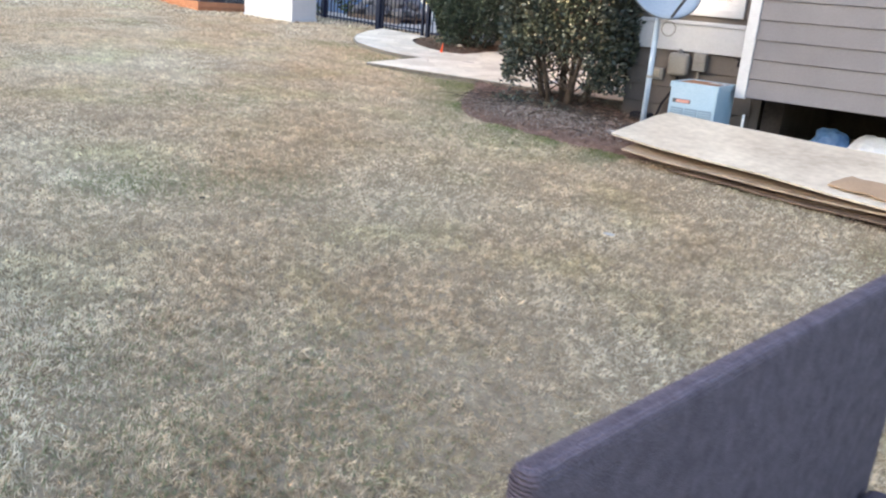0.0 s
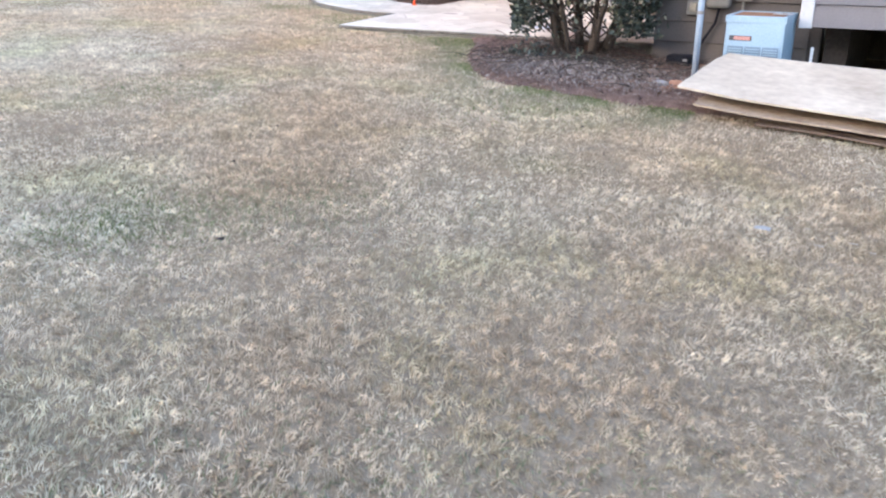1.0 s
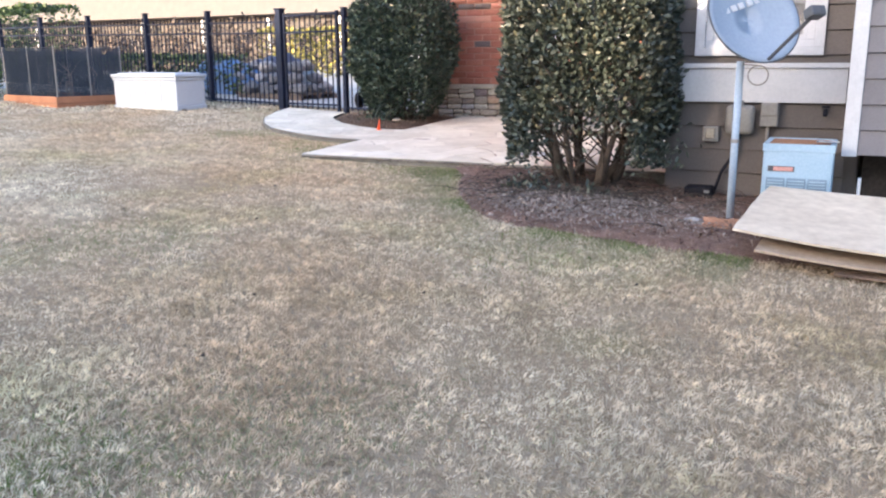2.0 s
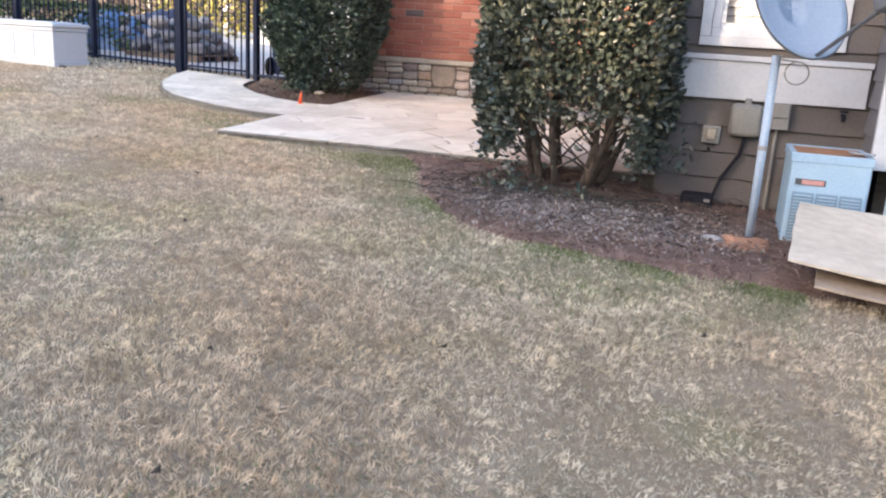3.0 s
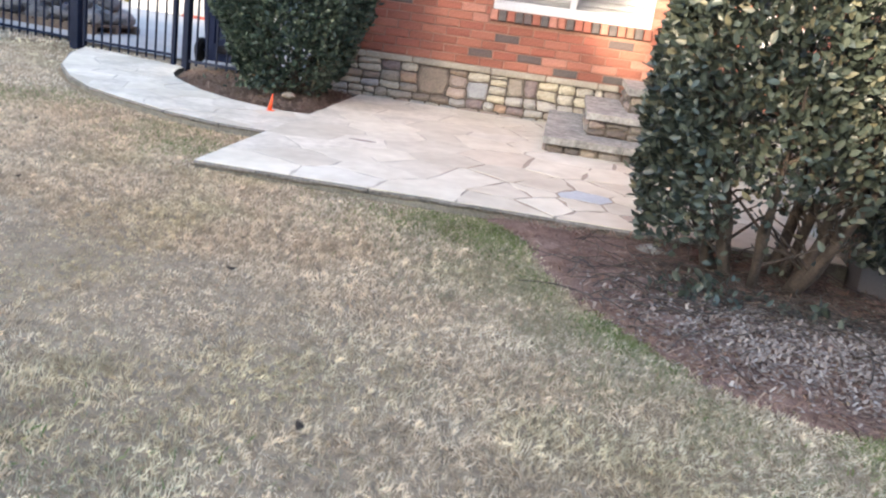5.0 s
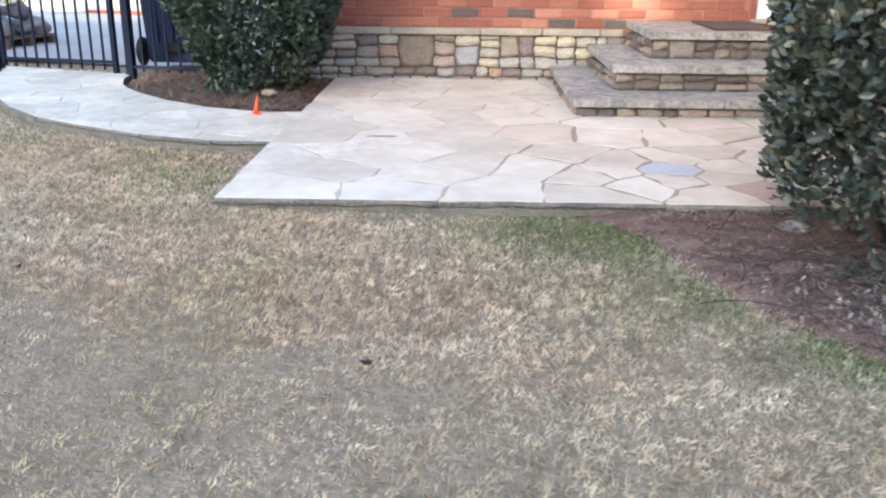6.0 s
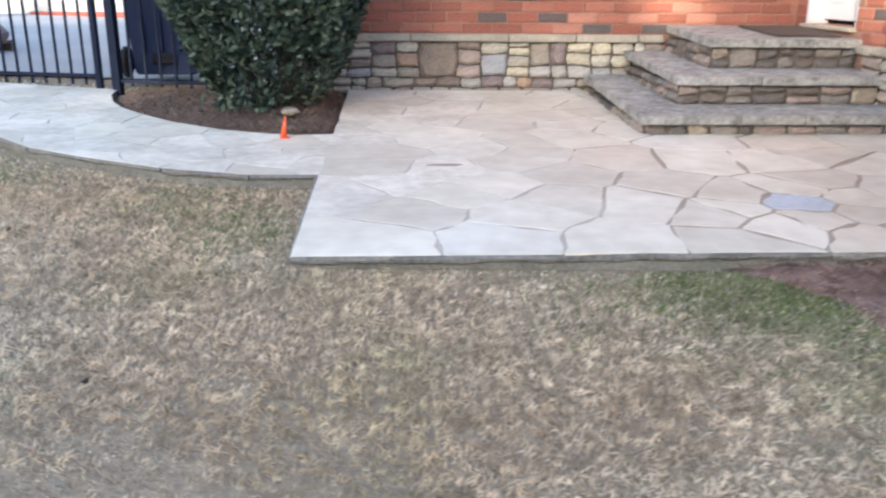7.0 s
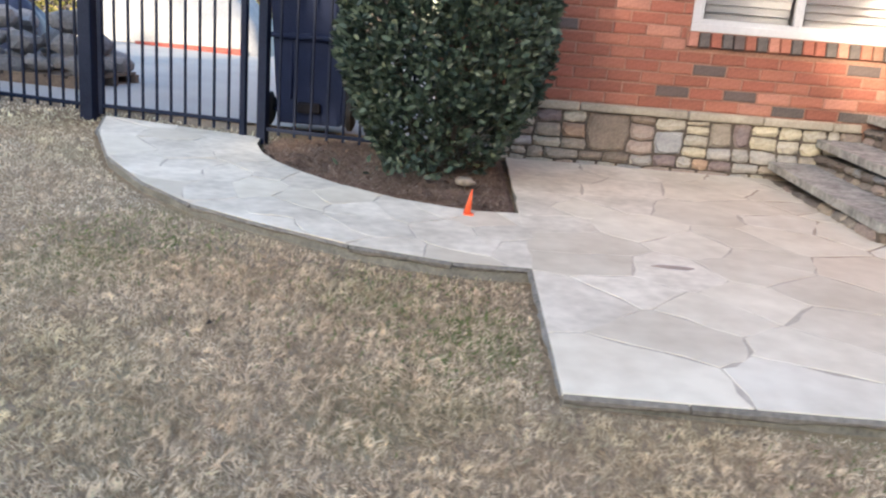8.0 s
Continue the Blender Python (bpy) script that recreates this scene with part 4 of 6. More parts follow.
# ---- waste bin ----
def waste_bin(x, y, z):
    owner = thing("waste_bin", "tall dark navy wheeled waste bin behind the fence", "bin", (x, y, z))
    bm = bmesh.new()
    secs = [(0.245, 0.27, 0.03), (0.30, 0.34, 0.98), (0.325, 0.365, 1.0), (0.325, 0.365, 1.04)]
    rings = [[bm.verts.new((x + sx * a, y + sy * b, z + h)) for sx, sy in ((-1, -1), (1, -1), (1, 1), (-1, 1))] for a, b, h in secs]
    for one, two in zip(rings, rings[1:]):
        for k in range(4):
            bm.faces.new((one[k], one[(k + 1) % 4], two[(k + 1) % 4], two[k]))
    bm.faces.new(rings[0][::-1])
    bm.faces.new(rings[-1])
    bmesh.ops.bevel(bm, geom=[e for e in bm.edges], offset=0.015, segments=2, affect="EDGES")
    body = part("body", bm, M_BIN, owner)
    for dx in (-0.14, 0.0, 0.14):
        part("rib", cube(x + dx - 0.008, y - 0.315, z + 0.22, x + dx + 0.008, y - 0.28, z + 0.92, bevel=0.004, m=None), M_BIN, body)
    part("crossbar", cube(x - 0.30, y - 0.36, z + 0.66, x + 0.30, y - 0.30, z + 0.70, bevel=0.012), M_BIN, body)
    part("lid", cube(x - 0.335, y - 0.37, z + 1.045, x + 0.335, y + 0.40, z + 1.09, bevel=0.02), M_BIN, owner)
    part("handle", tube(bmesh.new(), [(x - 0.27, y - 0.38, z + 1.0), (x - 0.27, y - 0.44, z + 1.02), (x + 0.27, y - 0.44, z + 1.02), (x + 0.27, y - 0.38, z + 1.0)], 0.016), M_BIN, owner)
    part("axle", tube(bmesh.new(), [(x - 0.32, y - 0.24, z + 0.13), (x + 0.32, y - 0.24, z + 0.13)], 0.014), M_IRON, owner)
    part("grip", cube(x - 0.09, y - 0.33, z + 0.12, x + 0.09, y - 0.28, z + 0.20, bevel=0.015), M_BLACK, body)
    for s in (-1, 1):
        prof = [(0.0, 0.09), (0.02, 0.128), (0.05, 0.128), (0.07, 0.09)]
        wheel = part("wheel", tube(bmesh.new(), [(x + s * (0.275 + d), y - 0.24, z + 0.13) for d, _ in prof], [r for _, r in prof], 20), M_RUBBER, owner)
        part("hub", tube(bmesh.new(), [(x + s * 0.276, y - 0.24, z + 0.13), (x + s * 0.352, y - 0.24, z + 0.13)], 0.045, 12), M_GREY, wheel)
    return owner


waste_bin(-7.6, 12.55, 0.41)

# ---- deck box and raised planter ----
def deck_box(x0, y0, x1, y1, z0, z1):
    owner = thing("deck_box", "white resin storage box with overhanging lid on the lawn", "storage box", ((x0 + x1) / 2, (y0 + y1) / 2, z0))
    part("plinth", cube(x0 - 0.015, y0 - 0.015, z0, x1 + 0.015, y1 + 0.015, z0 + 0.09, bevel=0.012), M_BOX, owner)
    body = part("body", cube(x0, y0, z0 + 0.09, x1, y1, z1 - 0.115, bevel=0.012), M_BOX, owner)
    for k in range(1, 4):
        x = x0 + (x1 - x0) * k / 4
        part("panel_rib", cube(x - 0.012, y0 - 0.008, z0 + 0.12, x + 0.012, y0 + 0.004, z1 - 0.14, bevel=0.003), M_BOX, body)
    part("rim", cube(x0 - 0.012, y0 - 0.012, z1 - 0.113, x1 + 0.012, y1 + 0.012, z1 - 0.07, bevel=0.008), M_BOX, owner)
    lid = cube(x0 - 0.03, y0 - 0.03, z1 - 0.066, x1 + 0.03, y1 + 0.03, z1 - 0.02, bevel=0.012)
    part("lid", lid, M_BOX, owner)
    part("lid_panel", cube(x0 + 0.04, y0 + 0.04, z1 - 0.021, x1 - 0.04, y1 - 0.04, z1, bevel=0.012), M_BOX, owner)


deck_box(-11.72, 11.08, -10.42, 11.71, 0.37, 0.955)
clod = bmesh.new()
bmesh.ops.create_icosphere(clod, subdivisions=2, radius=0.07)
for v in clod.verts:
    v.co = Vector((-10.36 + v.co.x, 11.16 + v.co.y * 0.8, 0.375 + v.co.z * 0.5)) * (1 + 0.004 * noise.noise(v.co * 20))
tagged(part("clod", clod, M_SOIL, None, "", True), "small dark clod of soil beside the storage box", "soil")

planter = thing("raised_planter", "low cedar raised bed with dark netting on stakes", "planter", (-13.1, 11.05, 0.45))
PT = Matrix.Translation((-12.3, 10.45, 0.45)) @ Matrix.Rotation(radians(-14), 4, "Z")
for q in ((-1.9, 0.0, 0.0, 0.04), (-1.9, 1.16, 0.0, 1.2), (-1.9, 0.04, -1.86, 1.16), (-0.04, 0.04, 0.0, 1.16)):
    for lift in (0.0, 0.105):
        part("side_board", cube(q[0], q[1], -0.06 + lift, q[2], q[3], 0.04 + lift, bevel=0.006, m=PT), M_CEDAR, planter)
part("soil", cube(-1.86, 0.04, -0.05, -0.04, 1.16, 0.10, m=PT), M_SOIL, planter)
corners = [(-1.85, 0.05), (-0.95, 0.05), (-0.05, 0.05), (-0.05, 0.6), (-0.05, 1.15), (-0.95, 1.15), (-1.85, 1.15), (-1.85, 0.6)]
for x, y in corners:
    a, b = PT @ Vector((x, y, 0.0)), PT @ Vector((x, y, 0.93))
    part("stake", tube(bmesh.new(), [a, b], 0.012, 6), M_GREY, planter)
net_v, net_f = [], []


def strand(a, b, r):
    a, b = Vector(a), Vector(b)
    way = (b - a).normalized()
    s = way.orthogonal().normalized() * r
    u = way.cross(s)
    n = len(net_v)
    for p in (a, b):
        net_v.extend([p + s, p - 0.5 * s + 0.87 * u, p - 0.5 * s - 0.87 * u])
    for k in range(3):
        net_f.append((n + k, n + (k + 1) % 3, n + 3 + (k + 1) % 3, n + 3 + k))


for (x0, y0), (x1, y1) in zip(corners, corners[1:] + corners[:1]):
    length = math.hypot(x1 - x0, y1 - y0)
    for k in range(int(length / 0.03)):
        f = (k + 0.5) / int(length / 0.03)
        x, y = x0 + (x1 - x0) * f, y0 + (y1 - y0) * f
        strand(PT @ Vector((x, y, 0.1)), PT @ Vector((x, y, 0.9 - 0.05 * math.sin(f * math.pi))), 0.006)
    for k in range(27):
        z = 0.12 + 0.03 * k
        strand(PT @ Vector((x0, y0, z)), PT @ Vector((x1, y1, z)), 0.006)
cloud("netting", [tuple(v) for v in net_v], net_f, M_NET, planter, "dark see-through garden netting", "", "")
for k in range(9):
    x, y = rng.uniform(-1.7, -0.2), rng.uniform(0.2, 1.0)
    pts = [PT @ Vector((x + rng.uniform(-0.1, 0.1) * j, y + rng.uniform(-0.05, 0.05) * j, 0.08 + 0.2 * j)) for j in range(4)]
    part("dry_stem", tube(bmesh.new(), pts, [0.012, 0.01, 0.007, 0.003], 5), M_LITTER, planter)

# ---- shrubs ----
def leaf_cloud(n, place, size, r, upward=0.3):
    """n folded leaves at places, facing out; place(k) gives a point and an outward way."""
    shape = np.array([(0, 0, 0), (0.24, 0.25, 0.05), (0.62, 0.27, 0.04), (1.0, 0, -0.08), (0.62, -0.27, 0.04), (0.24, -0.25, 0.05), (0.5, 0, -0.05)], np.float32)
    tri = np.array([(0, 6, 1), (1, 6, 2), (2, 6, 3), (3, 6, 4), (4, 6, 5), (5, 6, 0)], np.int32)
    verts, faces = np.empty((n, 7, 3), np.float32), np.empty((n, 6, 3), np.int32)
    for k in range(n):
        p, out = place(k)
        way = (out + Vector((r.gauss(0, 0.6), r.gauss(0, 0.6), r.gauss(upward, 0.5)))).normalized()
        side = way.cross(out + Vector((r.gauss(0, 0.5), r.gauss(0, 0.5), r.gauss(0, 0.5)))).normalized()
        up = side.cross(way)
        s = size * r.uniform(0.65, 1.25)
        axes = np.array([way, side * 0.9, up]) * s
        verts[k] = shape @ axes + np.array(p)
        faces[k] = tri + 7 * k
    return verts.reshape(-1, 3), faces.reshape(-1, 3)


def shrub(name, centre, radii, z0, z1, label, mat, count, size, seed, profile, stems, sprigs, gaps=2.6, bare=0.3, twigs=4, spread=0.10, girth=0.033):
    """A clipped evergreen: stems that fork, and a crown of leaves round a rounded block."""
    r = random.Random(seed)
    owner = thing(name, label, "shrub", (centre[0], centre[1], float(land(*centre)) + 0.04))
    foot = float(land(*centre)) + 0.02

    def shell(k):
        while True:
            h = r.random()
            t = r.uniform(0, 2 * math.pi)
            w = profile(h)
            top = h > 0.90
            lump = 1 + 0.13 * noise.noise((3 * math.cos(t), 3 * math.sin(t), 5 * h + seed)) + 0.05 * noise.noise((9 * math.cos(t), 9 * math.sin(t), 12 * h))
            c, s = math.cos(t), math.sin(t)
            square = 1 / max(abs(c), abs(s)) ** 0.45
            depth = 1 - abs(r.gauss(0, 0.09 if k % 5 < 3 else 0.32)) if not top else math.sqrt(r.random())
            rad = w * lump * square * depth
            p = Vector((centre[0] + radii[0] * rad * c, centre[1] + radii[1] * rad * s, z0 + (z1 - z0) * h + 0.04 * noise.noise((c * 4, s * 4, 7))))
            out = Vector((c, s, 0.9 if top else 0.15)).normalized()
            if (noise.noise((p.x * 6, p.y * 6, p.z * 6)) > -0.42 or k % 5 > 2) and r.random() < bare * (0.12 if -0.28 < p.x - centre[0] < 0.42 and h < 0.24 else 1) + gaps * max(0.0, h - (0.16 if -0.28 < p.x - centre[0] < 0.42 and bare < 0.29 else 0.0)):
                return p, out

    v, f = leaf_cloud(count, shell, size, r)
    cloud("crown", v, f, mat, owner, "", "", "stuff")
    for n, at, high in sprigs:
        v, f = leaf_cloud(n, lambda k: (Vector(at) + Vector((r.gauss(0, 0.12), r.gauss(0, 0.09), abs(r.gauss(0, high)))), Vector((r.gauss(0, 1), r.gauss(0, 1), 0.6)).normalized()), size, r)
        cloud("low_sprig", v, f, mat, owner, "", "", "stuff")
    for k in range(stems):
        a = 2 * math.pi * k / stems + r.uniform(-0.3, 0.3)
        reach = r.uniform(0.35, 0.75)
        pts, rad = [], []
        for j in range(7):
            q = j / 6
            pts.append((centre[0] + math.cos(a) * radii[0] * (spread + reach * q ** 0.8) + r.uniform(-0.015, 0.015), centre[1] + math.sin(a) * radii[1] * (spread + reach * q ** 0.8) + r.uniform(-0.015, 0.015), foot - 0.02 + (z0 + 0.55 * (z1 - z0) - foot) * q))
            rad.append(girth * r.uniform(0.7, 1.15) * (1 - 0.75 * q))
        stem = part("stem", tube(bmesh.new(), pts, rad, 7), M_BARK, owner, "", True)
        for _ in range(twigs):
            j = r.randrange(1, 6)
            p = Vector(pts[j])
            t = r.uniform(0, 6.28)
            e = p + Vector((math.cos(t) * 0.28, math.sin(t) * 0.28, r.uniform(0.08, 0.3)))
            part("twig", tube(bmesh.new(), [p, (p + e) / 2 + Vector((0, 0, r.uniform(-0.03, 0.05))), e], [0.009, 0.007, 0.003], 5), M_BARK, stem)
    return owner


def block_profile(h):
    """Nearly upright sides, tucked in below and rounded at the top."""
    if h < 0.35:
        return 0.94 + 0.06 * math.sin(h / 0.35 * math.pi / 2)
    return 1.0 if h < 0.82 else 1.0 - 0.35 * ((h - 0.82) / 0.18) ** 2


def egg_profile(h):
    if h < 0.5:
        return 0.42 + 0.58 * math.sin(h / 0.5 * math.pi / 2)
    return 1.0 if h < 0.8 else 1.0 - 0.4 * ((h - 0.8) / 0.2) ** 2


shrub("evergreen_shrub", (-3.0, 7.82), (0.645, 0.60), 0.29, 1.74, "tall clipped evergreen shrub with bare forked stems in mulch", M_LEAF_PALE, 24000, 0.050, 3, block_profile, 11, ((130, (-3.32, 7.35, 0.10), 0.07), (170, (-2.42, 7.62, 0.30), 0.16), (70, (-2.85, 7.28, 0.08), 0.05)), 2.2, 0.28, 10, 0.30, 0.036)
shrub("evergreen_shrub", (-6.58, 11.28), (0.665, 0.60), 0.33, 2.02, "egg-shaped clipped evergreen shrub beside the brick wall", M_LEAF, 24000, 0.053, 5, egg_profile, 5, ((120, (-6.72, 10.85, 0.36), 0.07),))


def hedge(name, p0, p1, half, z0, z1, count, size, mat, label, seed):
    r = random.Random(seed)
    a, b = Vector((*p0, 0)), Vector((*p1, 0))
    way = (b - a).normalized()
    side = Vector((-way.y, way.x, 0))
    owner = thing(name, label, "hedge", ((a.x + b.x) / 2, (a.y + b.y) / 2, z0))

    def spot(k):
        d, s, h = r.random(), r.choice((-1, 1)), r.random()
        top = r.random() < 0.35
        bulge = 1 + 0.18 * noise.noise((d * 7, h * 3, seed))
        if top:
            p = a + (b - a) * d + side * half * r.uniform(-1, 1) + Vector((0, 0, z1 - 0.06 * r.random() + 0.1 * noise.noise((d * 9, 0, seed))))
            return p, Vector((0, 0, 1))
        p = a + (b - a) * d + side * half * s * bulge * (1 - abs(r.gauss(0, 0.12))) + Vector((0, 0, z0 + (z1 - z0) * h))
        return p, side * s
    v, f = leaf_cloud(count, spot, size, r)
    cloud("crown", v, f, mat, owner, "", "", "stuff")
    for k in range(5):
        p = a + (b - a) * (k + 0.5) / 5
        part("stem", tube(bmesh.new(), [(p.x, p.y, z0 - 0.1), (p.x, p.y, z1 - 0.15)], [0.03, 0.012], 6), M_BARK, owner)


hedge("hedge", (-19.0, 11.4), (-14.75, 10.75), 0.55, 0.42, 1.62, 12000, 0.085, M_HEDGE, "rounded dark green boxwood hedge at the lawn edge", 11)
hedge("hedge", (-22.0, 15.6), (-11.2, 13.3), 0.42, 0.45, 1.22, 6500, 0.09, M_HEDGE, "low dark hedge behind the iron fence", 12)
hedge("hedge", (-24.0, 16.6), (-17.6, 15.0), 0.6, 0.45, 2.35, 6500, 0.10, M_HEDGE, "taller clipped green hedge behind the fence", 14)
hedge("hedge", (-19.0, 24.5), (-9.8, 26.0), 0.7, 0.45, 2.1, 4500, 0.16, M_YELLOW, "sunlit yellow-green hedge across the driveway", 13)

# ---- satellite dish ----
dish = thing("satellite_dish", "blue-grey satellite dish on a leaning steel pole", "satellite dish", (-1.79, 7.1, 0.05))
part("pole", tube(bmesh.new(), [(-1.79, 7.1, -0.02), (-1.79, 7.1, 1.09)], 0.024, 16), M_POLE, dish, "", True)
part("collar", tube(bmesh.new(), [(-1.79, 7.1, 0.56), (-1.79, 7.1, 0.585)], 0.027, 16), M_GREY, dish)
face = Vector((0.64, -0.70, 0.42)).normalized()
DM = Matrix.Translation(Vector((-1.82, 7.1, 1.295)) + face * 0.10) @ face.to_track_quat("Z", "Y").to_matrix().to_4x4()
bm = bmesh.new()
rings = []
for k in range(9):
    q = k / 8
    rings.append([bm.verts.new((0.325 * q * math.cos(t), 0.31 * q * math.sin(t), 0.075 * q * q)) for t in (2 * math.pi * j / 40 for j in range(40))])
for one, two in zip(rings[1:], rings[2:]):
    for j in range(40):
        bm.faces.new((one[j], one[(j + 1) % 40], two[(j + 1) % 40], two[j]))
bm.faces.new(rings[1])
bmesh.ops.delete(bm, geom=rings[0], context="VERTS")
bmesh.ops.solidify(bm, geom=bm.faces[:], thickness=0.006)
bm.transform(DM)
bowl = part("reflector", bm, M_DISH, dish, "", True)
bm = bmesh.new()
rim_pts = [DM @ Vector((0.327 * math.cos(t), 0.312 * math.sin(t), 0.075)) for t in (2 * math.pi * j / 40 for j in range(41))]
tube(bm, rim_pts, 0.006, 6, False)
part("rim", bm, M_DARK, bowl)
bm = bmesh.new()
for x in (-0.15, -0.09, -0.03, 0.04, 0.10):
    box(bm, x, 0.085, 0.012, x + 0.04, 0.125, 0.026)
bm.transform(DM @ Matrix.Rotation(radians(18), 4, "Z"))
part("marking", bm, M_WHITE, bowl, "white printed mark")
foot_pt, head_pt = DM @ Vector((0.04, -0.29, 0.04)), DM @ Vector((0.06, -0.20, 0.50))
arm = part("feed_arm", tube(bmesh.new(), [DM @ Vector((0, -0.2, -0.02)), foot_pt + face * 0.03, head_pt], 0.012, 8), M_DARK, dish)
part("feed_head", cube(-0.05, -0.025, -0.04, 0.05, 0.04, 0.04, bevel=0.012, m=Matrix.Translation(head_pt) @ DM.to_3x3().to_4x4()), M_DARK, arm)
part("bracket", cube(-0.07, -0.11, -0.10, 0.07, 0.09, -0.005, bevel=0.012, m=DM), M_DARK, dish)
loop = [(-1.765 + 0.062 * math.sin(t) + 0.09, 7.08, 1.0 + 0.062 * math.cos(t)) for t in (2 * math.pi * j / 24 for j in range(25))]
part("cable", tube(bmesh.new(), [(-1.77, 7.08, 1.07), *loop], 0.005, 6), M_GREY, dish)

# ---- air conditioner ----
ac = thing("air_conditioner", "pale blue metal condenser with a rusted top", "air conditioner", (-1.4, 7.45, -0.03))
AX0, AX1, AY0, AY1, AZ0, AZ1 = -1.615, -1.185, 7.20, 7.70, -0.02, 0.555
part("casing", cube(AX0, AY0, AZ0, AX1, AY1, AZ1 - 0.03, bevel=0.012), M_AC, ac)
top_rim = bmesh.new()
for q in ((AX0, AY0, AX1, AY0 + 0.02), (AX0, AY1 - 0.02, AX1, AY1), (AX0, AY0 + 0.02, AX0 + 0.02, AY1 - 0.02), (AX1 - 0.02, AY0 + 0.02, AX1, AY1 - 0.02)):
    box(top_rim, q[0] - 0.006, q[1] - 0.006, AZ1 - 0.05, q[2] + 0.006, q[3] + 0.006, AZ1, bevel=0.003)
part("top_rim", top_rim, M_AC, ac)
part("top_plate", cube(AX0 + 0.015, AY0 + 0.015, AZ1 - 0.028, AX1 - 0.015, AY1 - 0.015, AZ1 - 0.006), M_RUST, ac, "rusted top plate")


def louvers(front, a0, a1, z0, z1, owner):
    panel = cube(a0, front - 0.006, z0, a1, front + 0.002, z1)
    base = part("louver_panel", panel, M_AC_DARK, owner)
    z = z0 + 0.012
    while z < z1 - 0.01:
        part("louver", cube(a0 + 0.008, front - 0.018, z, a1 - 0.008, front - 0.004, z + 0.007), M_AC, base)
        z += 0.019


for k in range(3):
    louvers(AY0, AX0 + 0.03 + k * 0.128, AX0 + 0.03 + k * 0.128 + 0.115, 0.03, 0.33, ac)
label_plate = part("label_plate", cube(AX0 + 0.035, AY0 - 0.004, 0.372, AX0 + 0.20, AY0 + 0.001, 0.408), M_DARK, ac, "small dark and red maker's plate")
part("label_bar", cube(AX0 + 0.07, AY0 - 0.006, 0.377, AX0 + 0.19, AY0 - 0.0035, 0.403), M_LABEL_RED, label_plate)
rag = grid_sheet([-1.30 + 0.02 * k for k in range(8)], [7.28 + 0.02 * k for k in range(7)], lambda x, y: 0.562 + 0.02 * abs(noise.noise((x * 22, y * 22, 4))))
bmesh.ops.solidify(rag, geom=rag.faces[:], thickness=0.004)
tagged(part("rag", rag, M_BOX, None, "", True), "crumpled white scrap on the rusted unit top", "rag")

# ---- meters and small wall fittings ----
meter = thing("gas_meter", "grey domed utility box on taupe siding", "utility box", (-1.86, 8.0, 0.55))
mb = cube(-1.975, 7.95, 0.545, -1.765, 8.045, 0.765, bevel=0.035)
part("case", mb, M_GREY, meter, "", True)
part("hub", tube(bmesh.new(), [(-1.87, 8.0, 0.755), (-1.87, 8.0, 0.80)], [0.03, 0.018], 10), M_GREY, meter)
part("conduit", tube(bmesh.new(), [(-1.86, 8.0, 0.56), (-1.88, 8.0, 0.42), (-1.98, 7.99, 0.25), (-2.05, 7.97, 0.0)], 0.012, 8), M_BLACK, meter)
outlet = thing("junction_box", "small grey electrical box on taupe siding", "electrical box", (-1.66, 8.0, 0.6))
part("case", cube(-1.725, 7.975, 0.61, -1.60, 8.043, 0.785, bevel=0.008), M_GREY, outlet)
part("flap", cube(-1.72, 7.962, 0.69, -1.605, 7.974, 0.78, bevel=0.006), M_GREY, outlet)
part("conduit", tube(bmesh.new(), [(-1.67, 8.02, 0.61), (-1.67, 8.02, 0.0)], 0.012, 8), M_GREY, outlet)
socket = thing("outdoor_socket", "weathered outdoor socket cover on taupe siding", "socket", (-2.07, 8.0, 0.5))
part("plate", cube(-2.14, 8.0, 0.48, -2.02, 8.043, 0.60, bevel=0.01), M_GREY, socket)
part("cover", cube(-2.115, 7.985, 0.505, -2.045, 7.999, 0.585, bevel=0.012), M_LEDGE, socket)
tap = thing("hose_tap", "dark outdoor tap below the white band", "tap", (-1.28, 8.0, 0.72))
part("body", tube(bmesh.new(), [(-1.28, 8.045, 0.735), (-1.28, 7.98, 0.735), (-1.28, 7.965, 0.70)], 0.014, 8), M_BLACK, tap)
part("handle", tube(bmesh.new(), [(-1.28, 7.99, 0.755), (-1.28, 7.99, 0.768)], 0.026, 10), M_BLACK, tap)
speaker = thing("bait_station", "small black plastic box on the mulch against the wall", "bait box", (-2.12, 7.86, 0.03))
part("case", cube(-2.22, 7.78, 0.05, -2.01, 7.93, 0.155, bevel=0.02), M_BLACK, speaker)
part("latch", cube(-2.07, 7.772, 0.11, -2.03, 7.779, 0.13, bevel=0.002), M_GREY, speaker)
pipe = tagged(part("stub_pipe", tube(bmesh.new(), [(-1.02, 7.52, -0.1), (-1.02, 7.52, 0.315)], 0.012, 10), M_PVC), "thin white pipe standing from the soil", "pipe")

